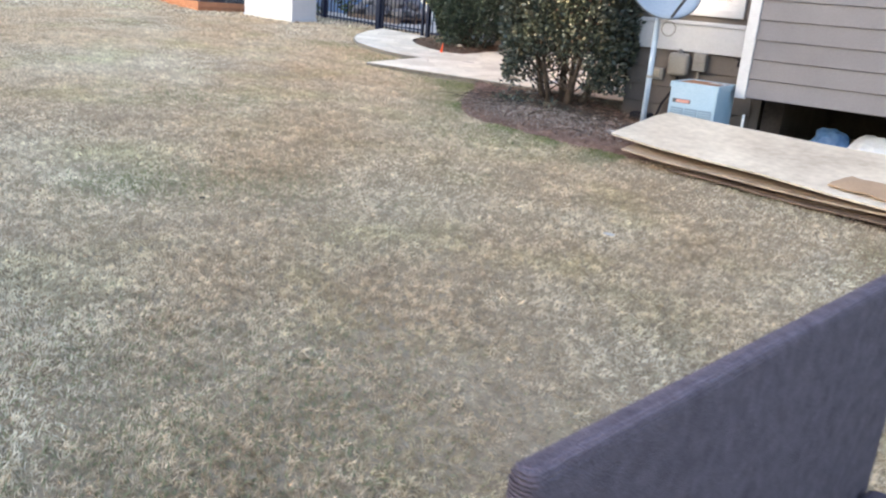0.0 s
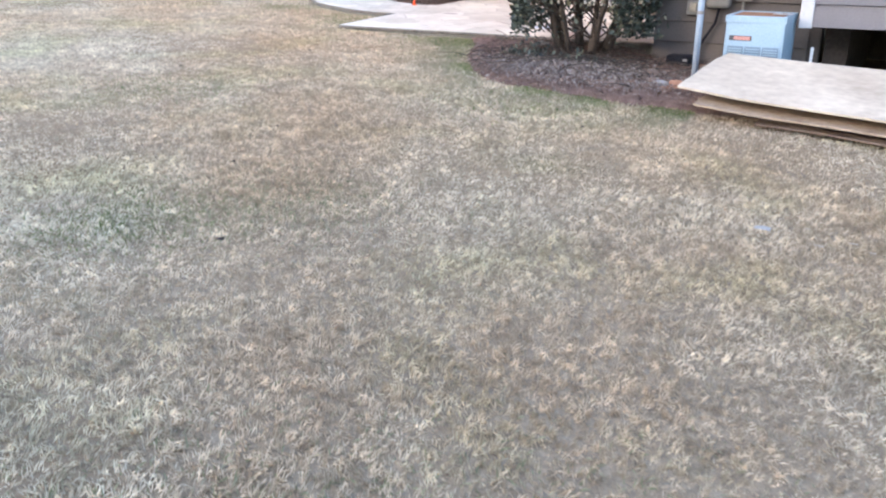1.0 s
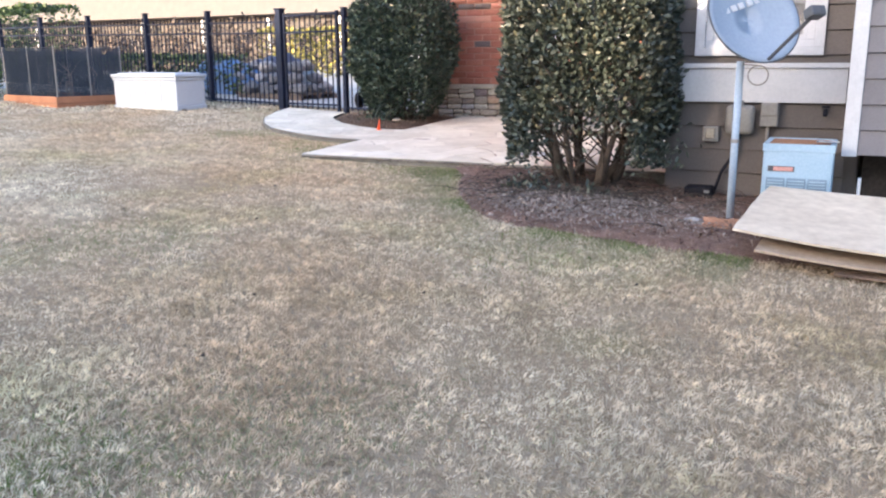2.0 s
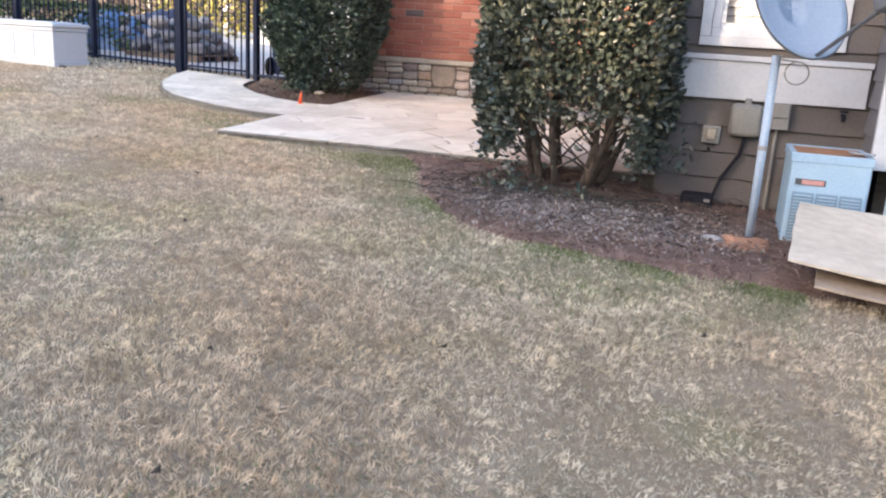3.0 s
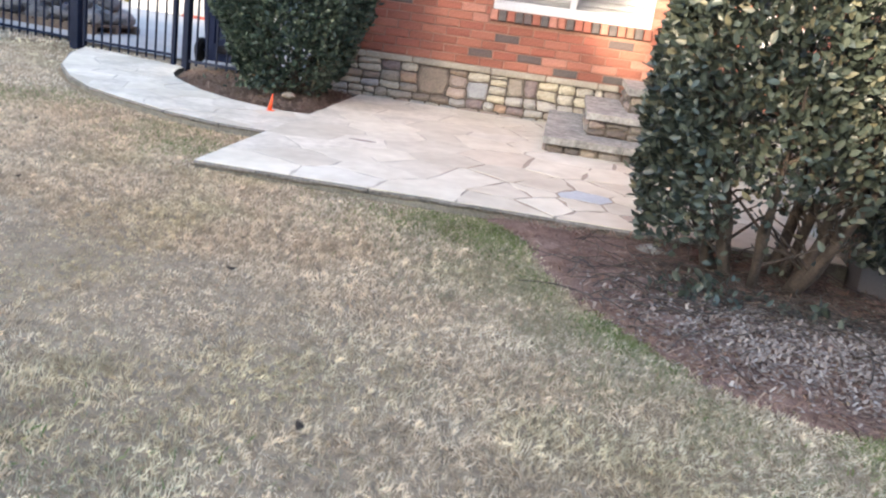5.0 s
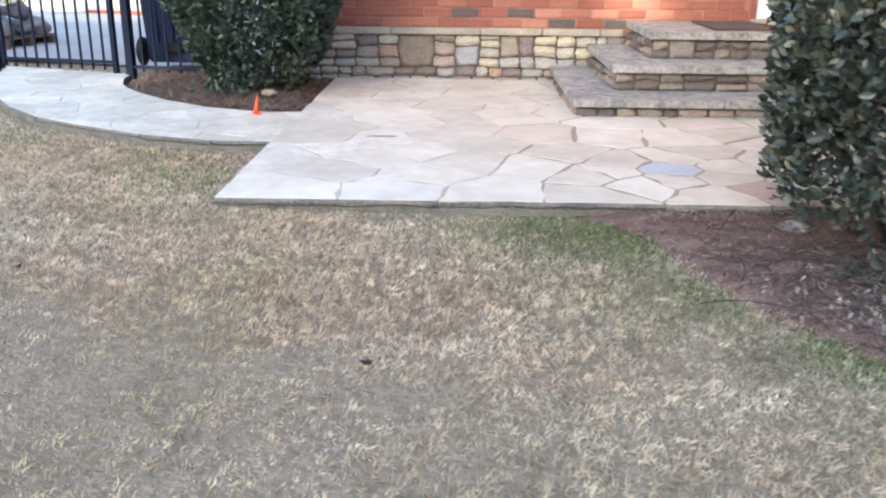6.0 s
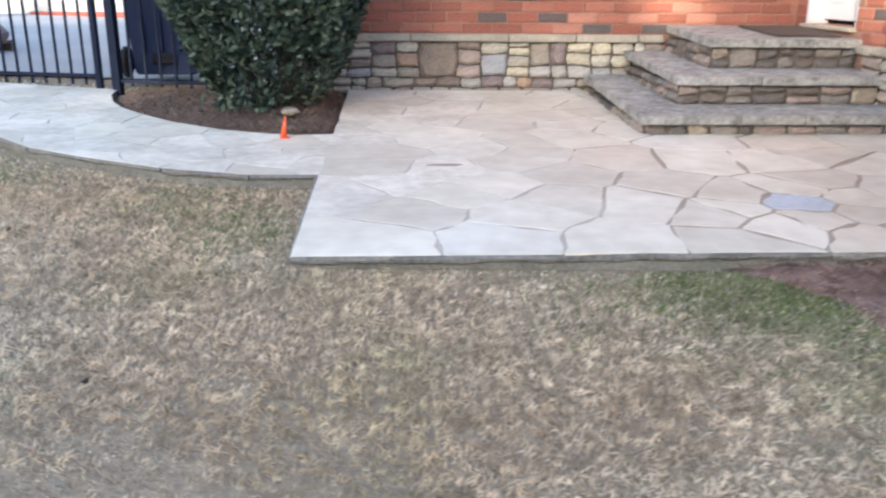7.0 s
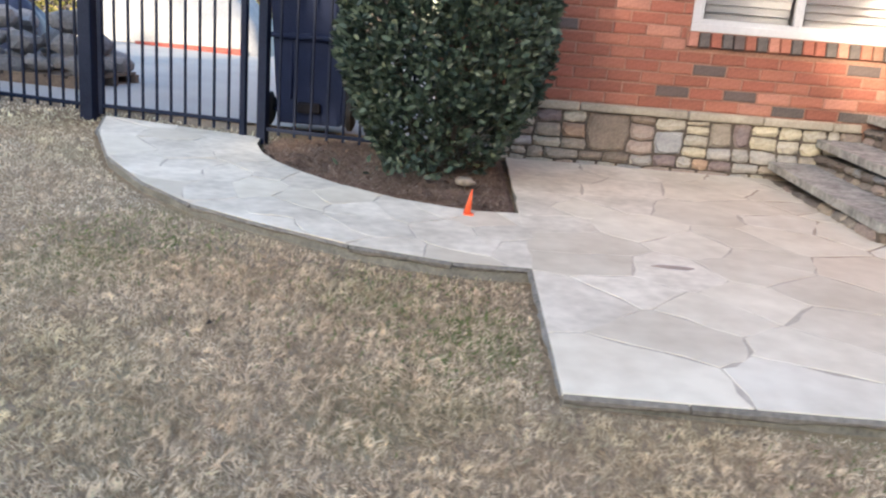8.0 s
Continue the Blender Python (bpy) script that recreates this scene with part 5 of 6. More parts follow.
# ---- sheet goods ----
def sheet(name, corners, thick, mat, label, category, sag, seed, warp=0.012):
    """A warped board between four corners: front left, front right, back right, back left."""
    fl, fr, br, bl = (Vector(c) for c in corners)
    bm = bmesh.new()
    n, m = 22, 12
    rows = []
    for j in range(m + 1):
        row = []
        for i in range(n + 1):
            u, v = i / n, j / m
            p = fl * (1 - u) * (1 - v) + fr * u * (1 - v) + br * u * v + bl * (1 - u) * v
            p.z += sag * math.sin(u * math.pi) + warp * noise.noise((u * 3, v * 2, seed)) + 0.05 * max(0, 0.25 - u) * math.sin(v * 3)
            if j in (0, m) or i in (0, n):
                p += Vector((rng.uniform(-0.004, 0.004), rng.uniform(-0.004, 0.004), 0))
            row.append(bm.verts.new(p))
        rows.append(row)
    for j in range(m):
        for i in range(n):
            bm.faces.new((rows[j][i], rows[j][i + 1], rows[j + 1][i + 1], rows[j + 1][i]))
    bmesh.ops.recalc_face_normals(bm, faces=bm.faces[:])
    if bm.faces[0].normal.z < 0:
        bmesh.ops.reverse_faces(bm, faces=bm.faces[:])
    bmesh.ops.solidify(bm, geom=bm.faces[:], thickness=thick)
    return tagged(part(name, bm, mat), label, category, group="stacked plywood sheets")


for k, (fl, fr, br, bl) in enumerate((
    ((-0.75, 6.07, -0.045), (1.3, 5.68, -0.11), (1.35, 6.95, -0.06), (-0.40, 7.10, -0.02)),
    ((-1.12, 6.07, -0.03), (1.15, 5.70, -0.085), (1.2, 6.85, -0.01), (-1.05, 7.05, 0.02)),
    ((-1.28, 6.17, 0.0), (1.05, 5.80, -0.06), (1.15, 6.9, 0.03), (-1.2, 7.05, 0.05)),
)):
    sheet("plywood_sheet", (fl, fr, br, bl), 0.011, M_PLY_EDGE, "weathered brown plywood sheet low in the stack, darkened for shade", "plywood", -0.006, k * 2.7, 0.03)
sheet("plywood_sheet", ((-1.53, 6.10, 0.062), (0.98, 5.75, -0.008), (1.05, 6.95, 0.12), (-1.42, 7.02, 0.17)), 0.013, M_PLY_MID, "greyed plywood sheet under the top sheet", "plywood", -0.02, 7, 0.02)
sheet("plywood_sheet", ((-1.66, 6.14, 0.165), (0.86, 5.72, 0.035), (0.95, 6.93, 0.22), (-1.55, 7.10, 0.285)), 0.014, M_PLY, "pale warped plywood sheet on top of the stack", "plywood", -0.012, 9)
card = sheet("cardboard", ((0.06, 5.95, 0.103), (0.55, 5.86, 0.076), (0.55, 6.22, 0.118), (0.16, 6.25, 0.14)), 0.008, M_CARD, "brown cardboard scrap lying on the plywood", "cardboard", 0.0, 4)
for k, (x, y) in enumerate(((-1.1, 6.9), (0.2, 6.75), (0.75, 6.3), (-0.5, 6.5))):
    z = float(land(x, y)) - 0.03
    tagged(part("timber_block", cube(x - 0.09, y - 0.09, z, x + 0.09, y + 0.09, z + 0.10, bevel=0.006), M_PALLET), "short timber block under the plywood stack", "timber", group="blocks under plywood")

# ---- things stored under the bay ----
def crumpled(name, centre, radii, mat, label, category, seed, flat=True):
    bm = bmesh.new()
    bmesh.ops.create_icosphere(bm, subdivisions=3, radius=1.0)
    for v in bm.verts:
        k = 1 + 0.28 * noise.noise(v.co * 1.7 + Vector((seed, 0, 0))) + 0.10 * noise.noise(v.co * 5 + Vector((0, seed, 0)))
        p = v.co * k
        if flat and p.z < -0.5:
            p.z = -0.5
        v.co = Vector((centre[0] + radii[0] * p.x, centre[1] + radii[1] * p.y, centre[2] + radii[2] * p.z))
    return tagged(part(name, bm, mat), label, category)


crumpled("plastic_bag", (-0.35, 8.0, 0.10), (0.17, 0.14, 0.16), M_TARP_BLUE, "crumpled bright blue plastic bag in the crawl space", "bag", 2)
crumpled("plastic_bag", (0.02, 7.95, 0.10), (0.2, 0.16, 0.15), M_BOX, "pale crumpled plastic bag in the crawl space", "bag", 5)
tagged(part("storage_bin", cube(0.18, 7.75, -0.12, 0.75, 8.2, 0.24, bevel=0.03), M_BOX), "pale blue-white storage bin under the bay", "storage bin")
clay = bmesh.new()
bmesh.ops.create_icosphere(clay, subdivisions=4, radius=1.0)
for v in clay.verts:
    k = 1 + 0.3 * noise.noise(v.co * 2.2) + 0.12 * noise.noise(v.co * 7)
    v.co = Vector((-1.85 + 0.24 * v.co.x * k, 6.98 + 0.17 * v.co.y * k, 0.0 + 0.065 * v.co.z * k))
tagged(part("clay_mound", clay, M_CLAY, None, "", True), "low heap of orange-red clay at the pole foot", "soil heap")

# ---- marker, lawn litter ----
flag = thing("marker_cone", "small bright orange plastic marker at the bed edge", "marker", (-6.37, 10.25, 0.28))
bm = bmesh.new()
bmesh.ops.create_cone(bm, cap_ends=True, segments=14, radius1=0.020, radius2=0.003, depth=0.13, matrix=Matrix.Translation((-6.37, 10.25, 0.352)) @ Matrix.Rotation(radians(8), 4, "Y"))
part("cone", bm, M_ORANGE, flag, "", True)
part("foot", cube(-6.397, 10.223, 0.276, -6.343, 10.277, 0.286, bevel=0.003), M_ORANGE, flag)


def pebble(x, y, size, z, mat, label, category, seed, group=""):
    bm = bmesh.new()
    bmesh.ops.create_icosphere(bm, subdivisions=2, radius=1.0)
    for v in bm.verts:
        k = 1 + 0.35 * noise.noise(v.co * 1.5 + Vector((seed, seed, 0)))
        v.co = Vector((x + size * v.co.x * k, y + size * 0.8 * v.co.y * k, z + size * 0.5 * v.co.z * k))
    return tagged(part("stone", bm, mat, None, "", False), label, category, group)


pebble(-3.49, 8.0, 0.10, 0.135, M_TREAD, "flat dark grey stone on the pine straw", "stone", 40)
pebble(-6.395, 10.76, 0.06, 0.365, M_STONE_BROWN, "tan stone on the mulch near the shrub", "stone", 3)
for k, (x, y, s) in enumerate(((-3.13, 6.84, 0.05), (-3.2, 7.06, 0.06), (-2.9, 6.95, 0.035), (-3.4, 6.95, 0.03), (-2.75, 7.1, 0.04), (-2.6, 6.8, 0.03), (-3.02, 6.62, 0.035), (-2.0, 6.92, 0.07))):
    pebble(x, y, s * (1.0 if k == 7 else 0.65), float(land(x, y)) + 0.045, M_STONE if k == 7 else M_FLAG_WHITE if k < 2 else M_LEDGE, "pale stone lying on the mulch", "stone", 10 + k, "stones on the mulch")
for k, (x, y, s) in enumerate(((-0.69, 4.11, 0.034), (-0.45, 4.02, 0.020), (-0.33, 4.12, 0.018), (-0.52, 4.2, 0.012), (-0.25, 4.05, 0.012), (-0.6, 3.95, 0.01))):
    bm = grid_sheet([x + s * (i - 1) for i in range(3)], [y + s * 0.6 * (j - 1) for j in range(3)], lambda a, b: float(land(a, b)) + 0.050 + 0.006 * noise.noise((a * 60, b * 60, 0)))
    bmesh.ops.solidify(bm, geom=bm.faces[:], thickness=0.004)
    tagged(part("paper_scrap", bm, M_WHITE if k == 0 else M_PLY), "white paper scrap on the straw lawn" if k == 0 else "small pale wood chip on the straw lawn", "litter", "scraps on the lawn")
fallen = [(-2.57, 2.77), (-2.9, 4.7), (-3.6, 4.3), (-2.0, 5.3), (-4.6, 5.6), (-5.2, 6.6), (-6.5, 7.2), (-3.3, 3.6), (-5.6, 5.4), (-7.2, 8.4)]
for k, (x, y) in enumerate(fallen):
    bm = bmesh.new()
    a = rng.uniform(0, 6.28)
    vs = [bm.verts.new((x + 0.021 * p * math.cos(a) - 0.011 * q * math.sin(a), y + 0.021 * p * math.sin(a) + 0.011 * q * math.cos(a), float(land(x, y)) + 0.05 + r_)) for p, q, r_ in ((-1, 0, 0.01), (-0.3, 1, 0.0), (0.5, 0.9, 0.006), (1.1, 0, 0.014), (0.5, -0.9, 0.0), (-0.3, -1, 0.008))]
    bm.faces.new(vs)
    bmesh.ops.solidify(bm, geom=bm.faces[:], thickness=0.002)
    tagged(part("fallen_leaf", bm, M_BARK), "curled dark brown leaf on the straw lawn", "leaf", "fallen leaves on the lawn")

# ---- woven seat by the camera's start ----
sofa = thing("outdoor_loveseat", "dark purple-grey woven loveseat standing on the lawn", "loveseat", (1.05, 1.35, float(land(1.05, 1.35))))
SD = Matrix.Translation((0.69, 0.625, 0)) @ Matrix.Rotation(math.atan2(1.362, 0.223), 4, "Z")
sg = float(land(0.95, 1.3))
back = cube(0.0, -0.048, sg + 0.03, 1.55, 0.0, 0.604, bevel=0.018, m=SD)
part("backrest", back, M_FABRIC, sofa, "", True)
part("seat", cube(0.03, -0.56, sg + 0.12, 1.52, -0.052, sg + 0.27, bevel=0.03, m=SD), M_FABRIC, sofa, "", True)
for x, y in ((0.06, -0.08), (1.49, -0.08), (0.06, -0.52), (1.49, -0.52)):
    part("leg", cube(x - 0.025, y - 0.025, sg - 0.03, x + 0.025, y + 0.025, sg + 0.13, bevel=0.004, m=SD), M_BLACK, sofa)

# ---- beyond the fence ----
def rock(owner, x, y, z, s, seed):
    bm = bmesh.new()
    bmesh.ops.create_icosphere(bm, subdivisions=2, radius=1.0)
    for v in bm.verts:
        k = 1 + 0.4 * noise.noise(v.co * 1.1 + Vector((seed, 2 * seed, 0)))
        v.co = Vector((x + s * v.co.x * k, y + s * 0.8 * v.co.y * k, z + s * 0.62 * v.co.z * k))
    part("rock", bm, M_ROCK, owner)


def rock_pallet(x0, y0, x1, y1, z, layers, seed):
    r = random.Random(seed)
    pallet = thing("pallet", "worn wooden pallet on the driveway", "pallet", ((x0 + x1) / 2, (y0 + y1) / 2, z), "pallets of stone")
    for k in range(7):
        x = x0 + (x1 - x0) * k / 7
        part("deck_board", cube(x, y0, z + 0.10, x + (x1 - x0) / 7 - 0.03, y1, z + 0.125), M_PALLET, pallet)
    for k in range(3):
        y = y0 + (y1 - y0 - 0.09) * k / 2
        part("bearer", cube(x0, y, z, x1, y + 0.09, z + 0.0995), M_PALLET, pallet)
    pile = thing("rock_pile", "heap of grey quarried rocks stacked on a pallet", "rocks", ((x0 + x1) / 2, (y0 + y1) / 2, z + 0.125), "pallets of stone")
    for layer in range(layers):
        inset = 0.08 + 0.11 * layer
        nx = max(2, int((x1 - x0 - 2 * inset) / 0.26))
        ny = max(2, int((y1 - y0 - 2 * inset) / 0.28))
        for i in range(nx):
            for j in range(ny):
                rock(pile, x0 + inset + 0.1 + (x1 - x0 - 2 * inset - 0.2) * i / (nx - 1) + r.uniform(-0.04, 0.04), y0 + inset + 0.1 + (y1 - y0 - 2 * inset - 0.2) * j / (ny - 1), z + 0.20 + 0.19 * layer + r.uniform(-0.03, 0.03), r.uniform(0.13, 0.19), r.uniform(0, 99))


rock_pallet(-11.1, 13.35, -9.75, 14.5, 0.44, 3, 1)
rock_pallet(-12.9, 13.9, -11.5, 15.2, 0.46, 3, 2)


def heap(name, centre, radii, mat, label, seed):
    bm = grid_sheet([-1 + 2 * i / 40 for i in range(41)], [-1 + 2 * j / 30 for j in range(31)], lambda u, v: max(0.0, (1 - u ** 4) * (1 - v ** 4)) ** 0.6)
    for v in bm.verts:
        u, w, h = v.co
        h = h * (1 + 0.25 * noise.noise((u * 2 + seed, w * 2, 0))) + 0.05 * noise.noise((u * 7, w * 7, seed)) * h
        v.co = Vector((centre[0] + radii[0] * u, centre[1] + radii[1] * w, centre[2] + radii[2] * h))
    return tagged(part(name, bm, mat, None, "", True), label, "tarp")


heap("tarp_cover", (-12.35, 14.55, 0.47), (0.75, 0.72, 0.64), M_TARP_BLUE, "bright blue tarp draped over stacked stone", 3)
heap("tarp_cover", (-11.95, 15.75, 0.47), (0.75, 0.6, 0.72), M_TARP_NAVY, "dark navy tarp draped over stacked stone", 8)
heap("tarp_cover", (-12.2, 23.3, 0.47), (1.9, 1.3, 1.25), M_TARP_WHITE, "large white tarp over a heap on the driveway", 6)
edging = thing("timber_edging", "red and grey timber edging round the covered heap", "edging", (-12.1, 21.9, 0.46))
part("timber", cube(-12.6, 21.75, 0.45, -10.6, 21.88, 0.60, bevel=0.015), M_RED_TIMBER, edging, "faded red timber")
part("timber", cube(-14.4, 21.95, 0.45, -12.65, 22.05, 0.56, bevel=0.015), M_PALLET, edging)

far_house = thing("far_house", "tan neighbouring house beyond the hedge and street", "house", (-57, 52, 0.45))
part("wall", cube(-95, 50, 0.4, -20, 58, 13.0), M_TANWALL, far_house)
part("fascia", cube(-95.5, 48.6, 4.35, -19.6, 49.95, 6.6), M_FASCIA, far_house, "deep taupe fascia board")
for k in range(12):
    part("porch_post", cube(-90 + 5.8 * k, 49.0, 0.4, -89.7 + 5.8 * k, 49.3, 4.1), M_WHITE, far_house)
    part("window", cube(-88 + 5.8 * k, 49.93, 1.3, -86.4 + 5.8 * k, 50.02, 3.0), M_BLACK, far_house)


def woods(name, region, count, z0, z1, size, mat, label, seed, gap=()):
    r = random.Random(seed)
    x0, y0, x1, y1 = region

    def spot(k):
        x, y = r.uniform(x0, x1), r.uniform(y0, y1)
        crest = z0 + (z1 - z0) * (0.80 + 0.22 * noise.noise((x * 0.3, y * 0.3, seed)))
        # Notch along the sun's line, so light reaches the shrub top.
        if gap:
            near = math.exp(-(((x - gap[0] - 0.467 * (y + 22)) / gap[2]) ** 4))
            crest += (gap[1] - crest) * near
        return Vector((x, y, z0 + (crest - z0) * r.random() ** 1.1)), Vector((r.gauss(0, 1), r.gauss(0, 1), r.gauss(0, 1))).normalized()

    v, f = leaf_cloud(count, spot, size, r)
    cloud(name, v, f, mat, None, label, "woods", "stuff")


woods("far_woods", (-75, 34, -8, 45), 14000, 0.3, 3.7, 0.30, M_BRUSH, "bare brown winter brush beyond the street", 21)
# Out of view behind the start; added to shade the lawn from low sun.
woods("tree_line", (-40, -34, 16, -22), 25000, 0.0, 13.0, 1.1, M_WOODS, "unseen brown tree line, added to hold off the low sun", 22, (-16.5, 8.4, 1.5))

# ---- mulch chips and dead leaves ----
def slivers(n, outline, lift, length, width, r, places=None):
    x0, x1 = min(p[0] for p in outline), max(p[0] for p in outline)
    y0, y1 = min(p[1] for p in outline), max(p[1] for p in outline)
    g = np.random.default_rng(r)
    x, y = places(g, n * 3) if places else (g.uniform(x0, x1, n * 3), g.uniform(y0, y1, n * 3))
    keep = inside(x, y, outline) & (edge_distance(x, y, outline) > 0.03)
    x, y = x[keep][:n], y[keep][:n]
    m = len(x)
    a, tip = g.uniform(0, 6.283, m), g.normal(0, 0.55 if places else 0.25, m)
    ln, wd = length * g.uniform(0.5, 1.3, m), width * g.uniform(0.6, 1.4, m)
    d = np.minimum(edge_distance(x, y, outline) * 0.45, lift)
    z = land(x, y) + d + g.uniform(0.0, 0.02, m)
    ca, sa = np.cos(a), np.sin(a)
    v = np.empty((m, 4, 3))
    for k, (p, q) in enumerate(((-1, -1), (1, -0.6), (1, 0.6), (-1, 1))):
        v[:, k, 0] = x + ca * p * ln / 2 - sa * q * wd / 2
        v[:, k, 1] = y + sa * p * ln / 2 + ca * q * wd / 2
        v[:, k, 2] = z + p * ln / 2 * tip
    return v.reshape(-1, 3), np.arange(m * 4).reshape(-1, 4)


cloud("bark_chips", *slivers(15000, BED_HOUSE, 0.05, 0.06, 0.007, 1), M_CHIP, None, "loose bark chips and pine straw on the bed", "mulch")
cloud("bark_chips", *slivers(15000, BED_GATE, 0.06, 0.06, 0.006, 2), M_STRAW, None, "loose bark chips and pine straw by the walk", "mulch")
def strewn(g, n):
    """Places round the heap of litter before the shrub, thinning outwards."""
    return g.normal(-2.78, 0.52, n), g.normal(6.98, 0.30, n)


leaf_v, leaf_f = slivers(8000, BED_HOUSE, 0.05, 0.018, 0.013, 3, strewn)
leaf_v[:, 2] += 0.05 * np.exp(-(((leaf_v[:, 0] + 2.75) / 0.55) ** 2) - ((leaf_v[:, 1] - 7.05) / 0.32) ** 2)
cloud("dead_leaves", leaf_v, leaf_f, M_LITTER, None, "pale dead leaves heaped on the mulch", "leaves")


def loose_twigs(n, cx, cy, sx, sy, seed):
    """Thin crooked twigs lying about under a shrub."""
    g, verts, faces = random.Random(seed), [], []
    for _ in range(n):
        x, y = cx + g.gauss(0, sx), cy + g.gauss(0, sy)
        if not inside(x, y, BED_HOUSE):
            continue
        a, length, thick = g.uniform(0, 6.28), g.uniform(0.12, 0.42), g.uniform(0.0018, 0.005)
        arch, bend = g.uniform(0.0, 0.05), g.uniform(-0.8, 0.8)
        base = len(verts)
        for k in range(5):
            q = k / 4
            b = a + bend * q
            px, py = x + math.cos(b) * length * q, y + math.sin(b) * length * q
            pz = float(land(px, py)) + 0.06 + 0.05 * math.exp(-(((px + 2.75) / 0.55) ** 2) - ((py - 7.05) / 0.32) ** 2) + arch * math.sin(q * math.pi)
            t = thick * (1 - 0.6 * q)
            for c in range(3):
                w = 2.094 * c
                verts.append((px - math.sin(b) * t * math.cos(w), py + math.cos(b) * t * math.cos(w), pz + t * math.sin(w)))
        for k in range(4):
            for c in range(3):
                o = base + 3 * k
                faces.append((o + c, o + (c + 1) % 3, o + 3 + (c + 1) % 3, o + 3 + c))
    return verts, faces


cloud("loose_twigs", *loose_twigs(420, -2.95, 7.5, 0.55, 0.30, 9), M_BARK, None, "thin dry twigs lying under the shrub", "twigs")

# ---- grass ----
def drift(x, y, scale, seed):
    """Smooth random values between 0 and 1 over the lawn."""
    u, v = x * scale, y * scale
    i, j = np.floor(u), np.floor(v)
    f, g = u - i, v - j
    f, g = f * f * (3 - 2 * f), g * g * (3 - 2 * g)

    def at(a, b):
        return np.abs(np.sin(a * 127.1 + b * 311.7 + seed * 74.7) * 43758.5453) % 1.0
    return (at(i, j) * (1 - f) + at(i + 1, j) * f) * (1 - g) + (at(i, j + 1) * (1 - f) + at(i + 1, j + 1) * f) * g


def blades(n, choose, height, width, seed, lean=0.9, tuft=0.0):
    g = np.random.default_rng(seed)
    x, y = choose(g, n)
    ok = ~inside(x, y, PATIO) & ~inside(x, y, WALK) & ~(inside(x, y, BED_HOUSE) & (edge_distance(x, y, BED_HOUSE) > 0.05)) & ~inside(x, y, BED_GATE)
    ok &= ~((x > -11.75) & (x < -10.4) & (y > 11.05) & (y < 11.75)) & ~((x > SIDE_X) & (y > 7.6)) & (y < 12.5 - 0.23 * (x + 9.22))
    rim = np.minimum(edge_distance(x, y, PATIO), edge_distance(x, y, WALK))
    ok &= rim > 0.032
    x, y, rim = x[ok], y[ok], rim[ok]
    m = len(x)
    z = land(x, y) - 0.006
    a = g.uniform(0, 6.283, m)
    if tuft:
        # blades gather in tufts, and each tuft lies mostly one way
        cell_x, cell_y = np.floor(x / tuft), np.floor(y / tuft)
        hx = np.abs(np.sin(cell_x * 127.1 + cell_y * 311.7) * 43758.5453) % 1.0
        hy = np.abs(np.sin(cell_x * 269.5 + cell_y * 183.3) * 43758.5453) % 1.0
        pull = 0.42 * g.random(m)
        x = x + pull * ((cell_x + hx) * tuft - x)
        y = y + pull * ((cell_y + hy) * tuft - y)
        z = land(x, y) - 0.006
        a = 6.283 * ((hx * 7.3 + hy * 3.1) % 1.0) + g.normal(0, 0.9, m)
    clump = 0.6 * drift(x, y, 11.0, 1) + 0.4 * drift(x, y, 26.0, 2)
    h, w = height * g.uniform(0.5, 1.15, m) * (0.65 + 0.7 * clump) * np.clip(0.5 + rim * 3, 0.5, 1), width * g.uniform(0.6, 1.3, m)
    t = lean * g.uniform(0.3, 1.2, m)
    dx, dy = np.cos(a), np.sin(a)
    v = np.empty((m, 4, 3))
    for k, (q, s) in enumerate(((0, -1), (0, 1), (0.6, 0.9), (1, -0.2))):
        out = h * q * np.sin(t * (0.5 + 0.5 * q))
        v[:, k, 0] = x + dx * out - dy * s * w / 2
        v[:, k, 1] = y + dy * out + dx * s * w / 2
        v[:, k, 2] = z + h * q * np.cos(t * (0.5 + 0.5 * q)) + 0.004
    b = np.arange(m)[:, None] * 4
    f = np.concatenate([b + np.array([0, 1, 2]), b + np.array([0, 2, 3])])
    return v.reshape(-1, 3), f


def band_of(x0, y0, x1, y1, low, high):
    """Points strewn at a distance from the line of the walk across the lawn, on its house side."""
    ax, ay, bx, by = 1.6, 0.4, -7.6, 6.6

    def choose(g, n):
        x, y = g.uniform(x0, x1, n), g.uniform(y0, y1, n)
        d = edge_distance(x, y, [(ax, ay), (bx, by)])
        side = (x - ax) * (by - ay) - (y - ay) * (bx - ax)
        k = (d >= low) & (d < high) & ((side > 0) | (d < 2.0) | (low > 0) | (x < -6.8))
        return x[k], y[k]
    return choose


def clumped(choose, scale, level, seed):
    def pick(g, n):
        x, y = choose(g, n)
        k = np.array([noise.noise((u * scale, v * scale, seed)) for u, v in zip(x.tolist(), y.tolist())]) + 0.25 * g.normal(size=len(x))
        return x[k > level], y[k > level]
    return pick


